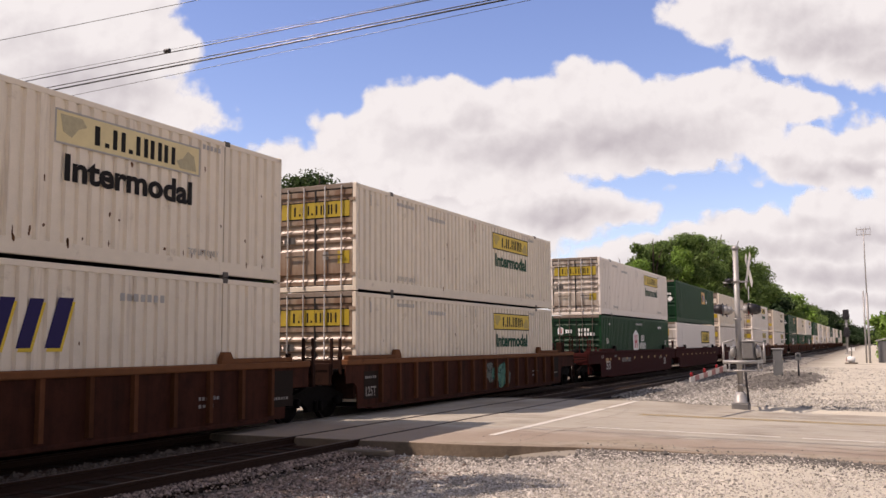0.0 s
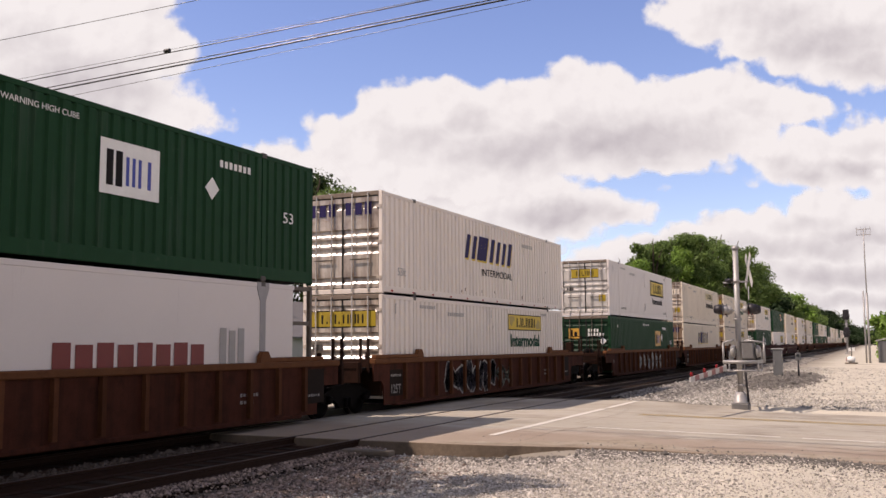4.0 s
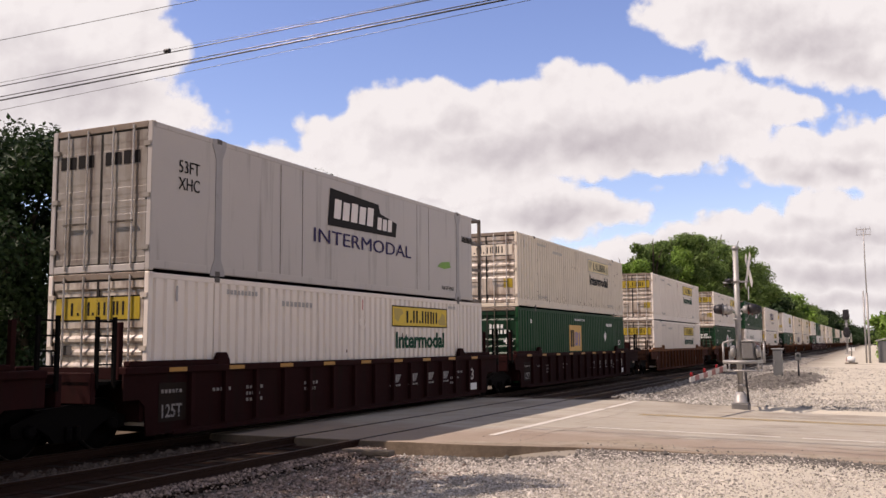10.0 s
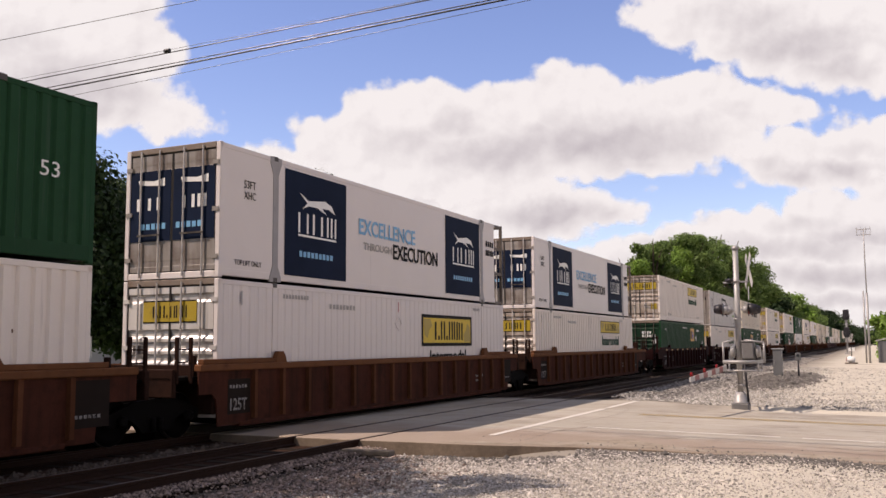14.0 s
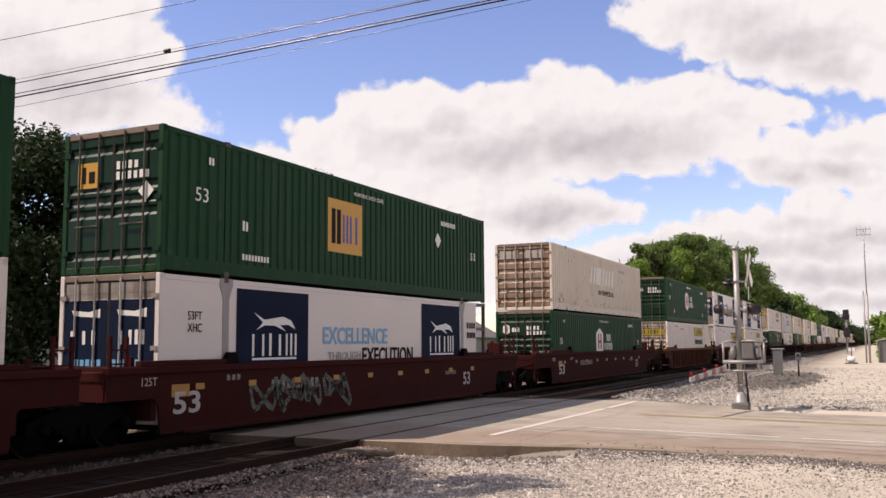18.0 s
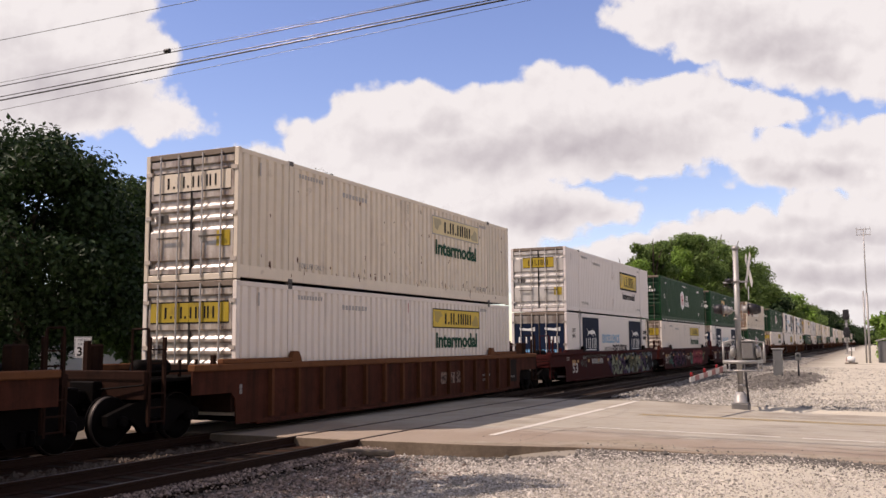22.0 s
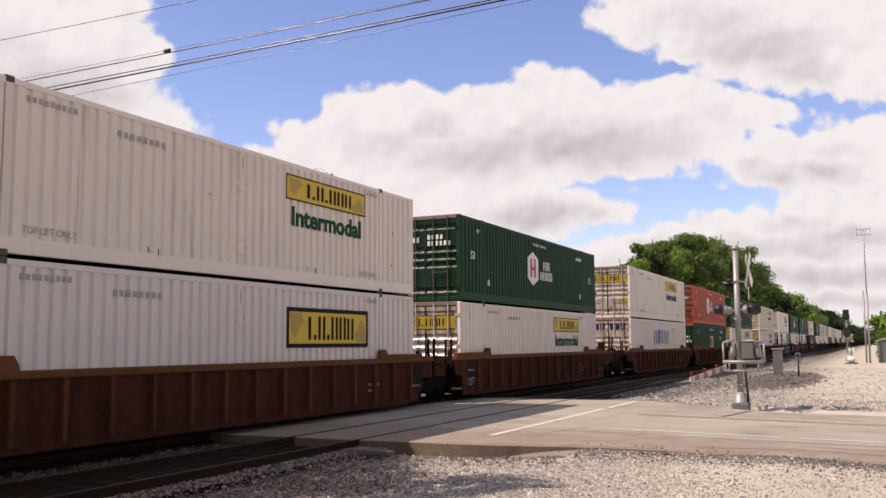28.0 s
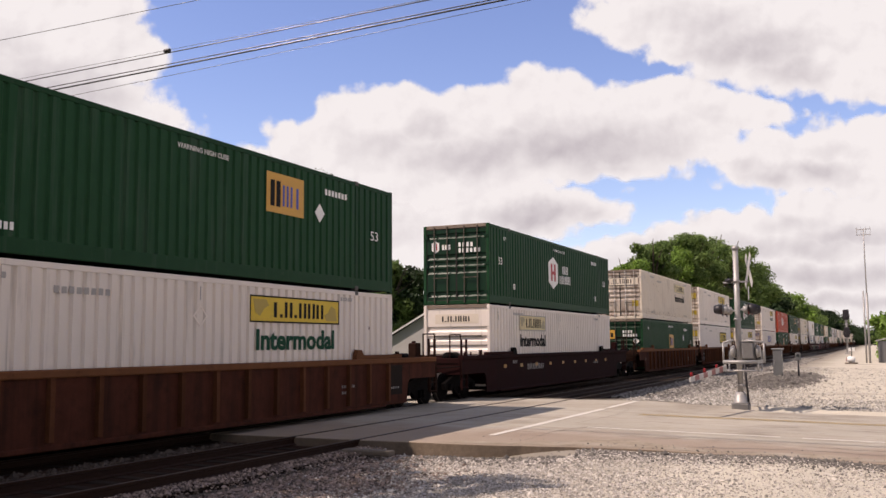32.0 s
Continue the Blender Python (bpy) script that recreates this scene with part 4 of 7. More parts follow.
    # end platforms: centre sill, deck, steps, rails
    for end, gap, reach, kind in ((-1, gap_r, pr, rear), (1, gap_f, pf, front)):
        def sx(d):
            return -d if end < 0 else CL + d
        def pair(a, b):
            return min(sx(a), sx(b)), max(sx(a), sx(b))
        a, b = pair(0.2, gap - 0.05 if kind != "coupled" else gap - 0.55)
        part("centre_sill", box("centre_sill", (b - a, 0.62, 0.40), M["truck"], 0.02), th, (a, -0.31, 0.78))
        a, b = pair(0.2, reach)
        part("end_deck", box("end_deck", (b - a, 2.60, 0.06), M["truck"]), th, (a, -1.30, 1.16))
        a, b = pair(reach - 0.12, reach)
        part("end_beam", box("end_beam", (b - a, 2.72, 0.54), end_paint, 0.015), th, (a, -1.36, 0.84))
        if kind == "coupled" and not lite:
            a, b = pair(gap - 0.55, gap - 0.02)
            part("coupler", boxes("coupler", [(a, b, -0.12, 0.12, 0.80, 1.02), (b - 0.3 if end > 0 else a, b if end > 0 else a + 0.3, -0.2, 0.2, 0.74, 1.08)], M["truck"], 0.03), th)
            for y in (-1.34, -0.95, 1.30):
                part("handrail_post", tube("handrail_post", (sx(reach - 0.1), y, 1.2), (sx(reach - 0.1), y, 2.15), 0.022, end_paint, 6), th)
            part("handrail", tube("handrail", (sx(reach - 0.1), -1.34, 2.15), (sx(reach - 0.1), -0.95, 2.15), 0.022, end_paint, 6), th)
            for z in (0.42, 0.68, 0.94):
                a, b = pair(reach - 0.5, reach - 0.08)
                part("ladder_rung", box("ladder_rung", (b - a, 0.03, 0.03), end_paint), th, (a, -1.40, z))
            for d in (reach - 0.5, reach - 0.08):
                part("ladder_rail", box("ladder_rail", (0.04, 0.03, 0.8), end_paint), th, (sx(d) - 0.02, -1.40, 0.36))
            for d in (0.75, 1.25):
                part("platform_post", box("platform_post", (0.06, 0.06, 0.34), end_paint, 0.01), th, (sx(d) - 0.03, -0.9, 1.22))
            if end > 0:
                part("brake_wheel", lathe("brake_wheel", [(-0.02, 0.26), (0.02, 0.26), (0.02, 0.22), (-0.02, 0.22)], "x", M["truck"], 18), th, (sx(reach - 0.3), 0.55, 1.75))
            part("air_reservoir", lathe("air_reservoir", [(-0.45, 0.05), (-0.40, 0.17), (0.40, 0.17), (0.45, 0.05)], "x", M["truck"], 12), th, (sx(reach - 0.95), -0.62, 1.40))
            part("brake_pipe", tube("brake_pipe", (sx(0.3), -1.05, 1.34), (sx(reach - 0.1), -1.05, 1.34), 0.03, M["truck"], 6), th)
            part("uncoupling_lever", tube("uncoupling_lever", (sx(reach + 0.05), -1.38, 1.12), (sx(reach + 0.12), 0.2, 0.98), 0.018, M["truck"], 6), th)
            part("brake_housing", boxes("brake_housing", [(-0.16, 0.16, -0.14, 0.14, 0, 0.66)], end_paint, 0.03), th, (sx(reach - 0.75), -0.98 if end > 0 else 0.7, 1.22))
            part("brake_stand", box("brake_stand", (0.10, 0.10, 0.75), end_paint), th, (sx(reach - 0.4), 0.5, 1.20))
        if not lite:
            d, tall = reach - 0.32, (2.35 if style == "dark" else 2.0)
            rails = [(q - 0.03, q + 0.03, -1.38, -1.32, 0.42 if kind == "coupled" else 1.1, tall) for q in (sx(d) - 0.2, sx(d) + 0.2)]
            part("end_ladder", boxes("end_ladder", rails + [(sx(d) - 0.18, sx(d) + 0.18, -1.365, -1.335, z, z + 0.03) for z in (1.5, 1.75, 2.0, 2.25) if z < tall], M["truck"] if style == "dark" else end_paint), th)
            part("end_post", boxes("end_post", [(-0.05, 0.05, -0.05, 0.05, 0, 0.42 if style != "dark" else 1.05)], end_paint, 0.01), th, (sx(0.55), -1.15, 1.22))
        if kind in ("coupled", "shared"):
            truck(th, sx(tr if end < 0 else tf), lite)
    if lite:
        return th
    # stencils
    y = y0 - 0.004
    w = M["faded"]
    if style == "smooth":
        if tag != "worn":
            part("lettering", words("53", 0.42, w, 0.78, 0.012), th, (0.3, y, 0.55), "white stencilled number")
            part("lettering", words("125T", 0.16, w, 0.40), th, (-0.55, y, 1.10))
            part("lettering", words("53", 0.40, w, 0.55, 0.01), th, (CL - 2.2, y, 0.55))
        small_bars(th, 3.46, 0.86, 1.95, 0.22, M["stencil"], 10, y)
        small_bars(th, 1.9, 1.12, 0.5, 0.12, M["stencil"], 3, y)
        if tag != "worn":
            part("notice", box("notice", (0.5, 0.004, 0.24), M["amber"]), th, (0.25, y, 0.86))
        small_bars(th, 12.6, 0.9, 0.8, 0.12, M["stencil"], 6, y)
    else:
        plate_y = y - 0.10
        if rear == "coupled" and style == "brown":
            part("notice", box("notice", (0.09, 0.004, 0.20), M["stencil"]), th, (-0.02, y, 0.82), "small pale card")
        else:
            part("stencil_board", boxes("stencil_board", [(0, 0.75, 0, 0.006, 0, 0.72)], M["board"]), th, (0.20, y - 0.002, 0.42))
            part("lettering", words("125T", 0.25, M["stencil"], 0.56, 0.006), th, (0.28, y - 0.006, 0.50), "white stencilled number")
            small_bars(th, 0.26, 0.95, 0.6, 0.07, M["stencil"], 6, y - 0.006)
        if style == "brown":
            part("stencil_board", boxes("stencil_board", [(0, 0.85, 0, 0.006, 0, 0.80)], M["board"]), th, (CL - 0.50, y - 0.002, 0.46))
            small_bars(th, CL - 0.42, 0.62, 0.6, 0.06, M["stencil"], 6, y - 0.006)
        small_bars(th, CL - 2.9, 0.75, 0.66, 0.07, M["stencil"], 6, y)
        small_bars(th, CL - 2.9, 0.60, 0.5, 0.07, M["stencil"], 4, y)
        if style == "dark":
            part("lettering", words("53", 0.36, w, 0.5, 0.01), th, (CL - 1.55, y, 0.68), "white stencilled number")
            for i, px in enumerate((1.75, 2.85, 5.05, 13.6)):
                for row in range(1 + (i * 5) % 3):
                    small_bars(th, px, 0.92 - 0.13 * row, 0.62 - 0.1 * (row % 2), 0.07, M["stencil"], 5, y)
            for px in (9.35, 10.42, 11.5, 12.57):
                letter_blocks(th, px, 0.78, 0.46, 0.22, 1, M["stencil"], y, slant=0.16, gap=0.1, name="logo_block")
                part("logo_line", box("logo_line", (0.62, 0.003, 0.05), M["stencil"]), th, (px - 0.08, y, 0.68))
            for i in range(9):
                part("reflector", box("reflector", (0.5, 0.004, 0.08), M["amber"]), th, (0.4 + i * 1.8, y - 0.065, WELL_TOP - 0.09), "amber reflector strip")
            part("notice", box("notice", (0.8, 0.004, 0.22), M["printw"]), th, (CL - 1.6, y, 0.34))
        if seed == 58:
            letter_blocks(th, 9.9, 0.62, 1.75, 0.36, 3, M["faint"], y, slant=0.05, gap=0.2, name="worn_mark")
    if seed == 55:
        graffiti(th, 8.4, y - 0.006, 0.55, 0.8, 0.52, ["graff_t"], seed, 3, 0.10, outline=None)
    if tag == "white":
        graffiti(th, 5.2, y - 0.006, 0.32, 6.2, 0.90, ["graff_w"], seed, 8, 0.20, outline=None)
    elif tag == "dark":
        graffiti(th, 4.0, y - 0.006, 0.32, 3.9, 0.98, ["graff_k"], seed, 4, 0.34, outline="graff_w", grow=1.4)
        graffiti(th, 7.6, y - 0.006, 0.32, 1.8, 0.9, ["graff_t"], seed + 3, 2, 0.22, outline=None)
    elif tag == "green":
        patches(th, 8.6, y - 0.006, 0.28, 2.4, 0.95, ["graff_t", "graff_g"], seed, 4)
    elif tag == "zig":
        graffiti(th, 2.7, y - 0.006, 0.34, 4.0, 0.86, ["graff_t"], seed, 4, 0.17, outline=None)
    elif tag == "mural":
        patches(th, 2.3, y - 0.003, 0.24, 4.7, 1.06, ["graff_k", "graff_p", "graff_k"], seed, 16, 0.46)
        graffiti(th, 2.5, y - 0.010, 0.34, 4.3, 0.88, ["graff_m"], seed, 5, 0.055, outline="graff_p", grow=2.2)
        graffiti(th, 1.1, y - 0.006, 0.80, 0.8, 0.34, ["graff_w"], seed + 7, 3, 0.13, outline=None)
        graffiti(th, 1.4, y - 0.004, 0.40, 1.3, 0.60, ["graff_g"], seed + 8, 3, 0.16, outline=None)
        part("lettering", words("Transportation", 0.26, w, 2.15), th, (7.35, y - 0.002, 0.72), "white lettering")
        small_bars(th, 6.75, 0.72, 0.42, 0.26, w, 3, y - 0.002)
        patches(th, 8.7, y - 0.005, 0.26, 1.8, 1.06, ["graff_g", "graff_g", "graff_t"], seed + 1, 9, 0.24)
        patches(th, 9.7, y - 0.012, 0.26, 4.0, 1.08, ["graff_r", "graff_r", "graff_r"], seed + 2, 16, 0.34)
        graffiti(th, 9.9, y - 0.020, 0.34, 3.6, 0.90, ["graff_m"], seed + 2, 4, 0.07, outline="graff_r", grow=3.5)
        patches(th, 13.2, y - 0.005, 0.30, 1.2, 1.0, ["graff_g", "graff_o"], seed + 3, 6, 0.24)
    elif tag == "big":
        patches(th, 6.2, y - 0.002, 0.22, 9.9, 1.10, ["graff_p", "graff_t", "graff_s"], seed, 20, 0.46)
        patches(th, 6.6, y - 0.007, 0.22, 9.4, 1.12, ["graff_o", "graff_s", "graff_p", "graff_l", "graff_k", "graff_l"], seed + 9, 30, 0.27)
        graffiti(th, 7.0, y - 0.013, 0.26, 8.6, 1.04, ["graff_l", "graff_p", "graff_k", "graff_o"], seed + 4, 7, 0.20, outline="graff_k", grow=1.35)
        graffiti(th, 2.0, y - 0.006, 1.14, 3.8, 0.20, ["graff_t"], seed + 5, 8, 0.12, outline=None)
        letter_blocks(th, 3.36, 0.90, 1.92, 0.22, 10, w, y, gap=0.28, name="id_bar")
        part("lettering", words("B", 0.24, w), th, (6.35, y, 0.90))
        graffiti(th, 1.5, y - 0.006, 0.72, 0.9, 0.42, ["graff_t"], seed + 6, 3, 0.09, outline=None)
    return th


# ---------------------------------------------------------------- the train
SPEED, TRAIN_Y, BOX_Z = 16.25, 13.61, 0.35
# door-end place at the start, upper box, lower box, car, its ends, graffiti
TRAIN = [
    (-513.2, "emp", "jb", "brown", "coupled", "shared", ""),
    (-489.78, "hub", "jb_plain", "smooth", "coupled", "coupled", "worn"),
    (-466.25, "jb_old", "emp", "brown", "joint", "coupled", ""),
    (-446.89, "jb", "jb_framed", "brown", "joint", "shared", ""),
    (-427.33, "hub", "jb", "brown", "coupled", "shared", ""),
    (-404.1, "jb", "swift", "brown", "joint", "coupled", ""),
    (-384.44, "hub_red", "emp", "brown", "joint", "shared", ""),
    (-364.98, "emp", "jb", "brown", "coupled", "shared", ""),
    (-341.55, "jb_old", "jb", "brown", "coupled", "coupled", ""),
    (-318.31, "jb_smooth", "navy", "smooth", "joint", "coupled", "big"),
    (-298.45, "hub", "jb", "smooth", "joint", "shared", "mural"),
    (-278.89, "emp_mid", "navy", "smooth", "coupled", "shared", "zig"),
    (-255.25, "swift_pale", "hub", "smooth", "coupled", "coupled", ""),
    (-231.72, "hub", "jb", "brown", "joint", "coupled", ""),
    (-212.16, "navy", "jb_smooth", "brown", "joint", "shared", ""),
    (-192.49, "navy", "jb", "brown", "coupled", "shared", ""),
    (-168.76, "jb", "emp", "dark", "joint", "coupled", ""),
    (-149.19, "prime", "jb", "dark", "joint", "shared", ""),
    (-129.43, "jb_old", "emp", "dark", "coupled", "shared", ""),
    (-105.69, "jb", "jb", "brown", "coupled", "coupled", ""),
    (-82.16, "jb", "hub", "brown", "joint", "coupled", ""),
    (-62.29, "emp", "england", "brown", "joint", "shared", ""),
    (-42.63, "swift", "jb", "brown", "coupled", "shared", "dark"),
    (-18.48, "jb_smooth", "emp", "brown", "joint", "coupled", "white"),
    (1.39, "jb_old", "swift", "brown", "joint", "shared", ""),
    (20.95, "jb", "jb", "brown", "coupled", "shared", "green"),
    (44.8, "jb", "hub", "smooth", "joint", "coupled", ""),
    (64.0, "emp", "jb_smooth", "smooth", "joint", "shared", ""),
    (83.2, "jb_old", "jb", "smooth", "coupled", "shared", ""),
    (106.4, "jb", "jb", "brown", "coupled", "coupled", ""),
    (129.5, "jb_old", "jb", "brown", "coupled", "coupled", ""),
    (152.7, "emp", "hub", "brown", "joint", "coupled", ""),
    (172.0, "jb_old", "emp", "brown", "joint", "shared", ""),
    (191.2, "jb", "hub", "brown", "coupled", "shared", ""),
    (214.4, "emp", "jb", "brown", "joint", "coupled", ""),
    (233.6, "jb", "jb", "brown", "joint", "shared", ""),
    (252.8, "jb_old", "swift", "brown", "coupled", "shared", ""),
    (276.0, "jb", "jb", "brown", "joint", "coupled", ""),
    (295.2, "hub", "jb", "brown", "joint", "shared", ""),
    (314.4, "jb", "jb", "brown", "coupled", "shared", ""),
    (337.6, "jb", "emp", "brown", "joint", "coupled", ""),
    (356.8, "emp", "jb", "brown", "joint", "shared", ""),
    (376.0, "jb", "jb", "brown", "coupled", "shared", ""),
]
# where the gold square sits on lower boxes that differ
MARKS = {-466.25: (7.5, 1.15, 1.4, 0.88), -384.44: (7.25, 1.15, 1.4, 0.88), -129.43: (6.4, 1.15, 1.85, 1.15), -18.48: (10.5, 1.3, 1.5, 0.92)}
MOVING = []
for i, (s0, up, down, car, front, rear, tag) in enumerate(TRAIN):
    far = s0 > 60
    MOVING.append((well_car(car, front, rear, tag, 50 + i, far), s0, 0.0))
    MOVING.append((container(down, far, 10 + i, MARKS.get(s0)), s0, BOX_Z))
    MOVING.append((container(up, far, 11 + i), s0, BOX_Z + CH + 0.006))
for ob, s0, z in MOVING:
    ob.location = (s0, TRAIN_Y, z)

# ---------------------------------------------------------------- ground, road, tracks
G = {
    "dirt": mat("pale_gravelly_ground", (0.51, 0.468, 0.385), 0.95, vary=0.24, scale=0.7, fine=40, dirt=(0.30, 0.26, 0.21), dirt_amount=0.30, bump=0.8, bump_scale=22, spec=0.1),
    "asphalt": mat("bleached_asphalt", (0.385, 0.352, 0.292), 0.9, vary=0.14, scale=0.45, fine=26, dirt=(0.19, 0.155, 0.12), dirt_amount=0.52, bump=0.4, bump_scale=70, spec=0.2),
    "stone": mat("crushed_limestone", (0.43, 0.395, 0.352), 0.95, vary=0.2, scale=6, fine=60, island=0.52, spec=0.05),
    # Stained stone by the siding, with the train's shadow put into its colour.
    "trackstone": mat("shade_dark_crushed_stone", (0.238, 0.182, 0.152), 0.95, vary=0.2, scale=6, fine=60, island=0.72, spec=0.05),
    "greystone": mat("grey_roadside_gravel", (0.37, 0.35, 0.315), 0.95, vary=0.2, scale=6, fine=60, island=0.55, spec=0.05),
    "bankstone": mat("grey_ballast_stone", (0.25, 0.235, 0.215), 0.95, vary=0.2, scale=6, fine=60, island=0.5, spec=0.05),
    "broken": mat("broken_dirty_asphalt_edge", (0.15, 0.115, 0.085), 0.95, vary=0.3, scale=2, fine=12, bump=0.8, bump_scale=14, spec=0.05),
    "heapstone": mat("grey_heap_stone", (0.15, 0.138, 0.125), 0.95, vary=0.2, scale=6, fine=60, island=0.4, spec=0.05),
    # Stone between the tracks, coloured darker for the train's shade.
    "darkstone": mat("dark_ballast_stone", (0.085, 0.068, 0.056), 0.95, vary=0.2, scale=6, fine=60, island=0.4, spec=0.05),
    "shoulder": mat("grey_stone_flank", (0.15, 0.138, 0.122), 0.95, vary=0.3, scale=1.5, fine=16, bump=1.0, bump_scale=18, spec=0.03),
    # Oil-dark bed, its colour lowered further for the deep shade by the train.
    "ballast": mat("oily_shade_dark_ballast", (0.039, 0.0225, 0.0165), 0.95, vary=0.3, scale=1.2, fine=18, bump=1.0, bump_scale=16, spec=0.02),
    "line": mat("worn_white_line", (0.62, 0.585, 0.52), 0.8, vary=0.1, scale=2, dirt=(0.32, 0.29, 0.26), dirt_amount=0.3),
    "yline": mat("worn_yellow_line", (0.42, 0.30, 0.13), 0.8, vary=0.12, scale=2, dirt=(0.31, 0.275, 0.235), dirt_amount=0.5),
    "grass": mat("roadside_grass", (0.07, 0.11, 0.03), 0.9, vary=0.3, scale=0.5, fine=20, bump=0.6),
}


def gravel_band(m):
    """Grey crushed stone spread beside the tracks, thinning out into the pale dirt, and soft dark patches."""
    n, l = m.node_tree.nodes, m.node_tree.links
    bsdf = n["Principled BSDF"]
    col = bsdf.inputs["Base Color"].links[0].from_socket
    co = n.new("ShaderNodeTexCoord")
    sep = n.new("ShaderNodeSeparateXYZ")
    l.new(co.outputs["Object"], sep.inputs[0])
    # second tone: darker ground near the rails, shade put into its colour
    for scale, lo, hi, use_y, tone in ((0.35, 4.6, 7.2, 3.2, (0.20, 0.175, 0.145)), (0.6, 8.3, 9.6, 2.6, (0.10, 0.083, 0.066)), (0.22, 0.58, 0.72, 0.0, (0.29, 0.26, 0.22))):
        t = n.new("ShaderNodeTexNoise")
        t.inputs["Scale"].default_value, t.inputs["Detail"].default_value = scale, 6
        l.new(co.outputs["Object"], t.inputs["Vector"])
        fac = t.outputs["Fac"]
        if use_y:
            k = n.new("ShaderNodeMath")
            k.operation = "MULTIPLY_ADD"
            k.inputs[1].default_value = use_y
            l.new(fac, k.inputs[0]), l.new(sep.outputs["Y"], k.inputs[2])
            fac = k.outputs[0]
        r = n.new("ShaderNodeMapRange")
        r.inputs["From Min"].default_value, r.inputs["From Max"].default_value, r.inputs["To Max"].default_value = lo, hi, 0.85
        l.new(fac, r.inputs["Value"])
        x = n.new("ShaderNodeMix")
        x.data_type = "RGBA"
        x.inputs[7].default_value = (*tone, 1)
        l.new(r.outputs[0], x.inputs["Factor"]), l.new(col, x.inputs[6])
        col = x.outputs[2]
    l.new(col, bsdf.inputs["Base Color"])


gravel_band(G["dirt"])


def road_stains(m):
    """Dirt dragged along the road by tyres, pale patches and darker mends, and a brown film near the tracks."""
    n, l = m.node_tree.nodes, m.node_tree.links
    bsdf = n["Principled BSDF"]
    col = bsdf.inputs["Base Color"].links[0].from_socket
    co = n.new("ShaderNodeTexCoord")
    for stretch, scale, lo, hi, most, tone in (((1.0, 0.20, 1.0), 0.9, 0.50, 0.72, 0.6, (0.245, 0.195, 0.150)), ((1.0, 0.35, 1.0), 0.55, 0.52, 0.66, 0.6, (0.44, 0.40, 0.34)),
                                               ((1.0, 0.45, 1.0), 3.2, 0.56, 0.74, 0.6, (0.20, 0.158, 0.122)), ((1.0, 1.0, 1.0), 9.0, 0.60, 0.74, 0.35, (0.17, 0.14, 0.11))):
        mp = n.new("ShaderNodeMapping")
        mp.inputs["Scale"].default_value = stretch
        l.new(co.outputs["Object"], mp.inputs["Vector"])
        t = n.new("ShaderNodeTexNoise")
        t.inputs["Scale"].default_value, t.inputs["Detail"].default_value, t.inputs["Roughness"].default_value = scale, 7, 0.66
        l.new(mp.outputs[0], t.inputs["Vector"])
        r = n.new("ShaderNodeMapRange")
        r.inputs["From Min"].default_value, r.inputs["From Max"].default_value, r.inputs["To Max"].default_value = lo, hi, most
        l.new(t.outputs["Fac"], r.inputs["Value"])
        x = n.new("ShaderNodeMix")
        x.data_type = "RGBA"
        x.inputs[7].default_value = (*tone, 1)
        l.new(r.outputs[0], x.inputs["Factor"]), l.new(col, x.inputs[6])
        col = x.outputs[2]
    # brown dirt tracked in over the shoulder, between the edge line and the gravel
    sep = n.new("ShaderNodeSeparateXYZ")
    l.new(co.outputs["Object"], sep.inputs[0])
    blot = n.new("ShaderNodeTexNoise")
    blot.inputs["Scale"].default_value, blot.inputs["Detail"].default_value, blot.inputs["Roughness"].default_value = 0.8, 7, 0.68
    l.new(co.outputs["Object"], blot.inputs["Vector"])
    reach = n.new("ShaderNodeMath")
    reach.operation = "MULTIPLY_ADD"
    reach.inputs[1].default_value = -5.0
    l.new(blot.outputs["Fac"], reach.inputs[0]), l.new(sep.outputs["X"], reach.inputs[2])
    band = n.new("ShaderNodeMapRange")
    band.inputs["From Min"].default_value, band.inputs["From Max"].default_value, band.inputs["To Min"].default_value, band.inputs["To Max"].default_value = 17.4, 15.6, 0.0, 0.7
    l.new(reach.outputs[0], band.inputs["Value"])
    x = n.new("ShaderNodeMix")
    x.data_type = "RGBA"
    x.inputs[7].default_value = (0.275, 0.205, 0.155, 1)
    l.new(band.outputs[0], x.inputs["Factor"]), l.new(col, x.inputs[6])
    l.new(x.outputs[2], bsdf.inputs["Base Color"])


road_stains(G["asphalt"])


def smooth(a, b, x):
    t = min(1, max(0, (x - a) / (b - a)))
    return t * t * (3 - 2 * t)


def ground_z(x, y):
    """Height of the open ground: a little under the road and the tracks."""
    z = -0.03
    z -= 0.20 * (1 - smooth(15.9, 16.7, x)) * smooth(4.0, 6.8, y) * (1 - smooth(17.0, 19.0, y))    # lower by the crossing
    z -= 0.02 * max(0.0, min(7.0, 7.0 - y)) * smooth(9, 15, x) * (1 - smooth(60, 90, x))
    z -= 0.22 * smooth(30.5, 34.0, x) * smooth(5.5, 7.0, y) * (1 - smooth(17, 19, y))
    z += 0.05 * noise.noise((x * 0.35, y * 0.35, 0)) * (1 - smooth(40, 80, x))
    return z


def grid_sheet(name, xs, ys, height, material):
    vs = [(x, y, height(x, y)) for x in xs for y in ys]
    n = len(ys)
    fs = [(i * n + j, (i + 1) * n + j, (i + 1) * n + j + 1, i * n + j + 1) for i in range(len(xs) - 1) for j in range(n - 1)]
    me = bpy.data.meshes.new(name)
    me.from_pydata(vs, [], fs)
    me.materials.append(material)
    return me


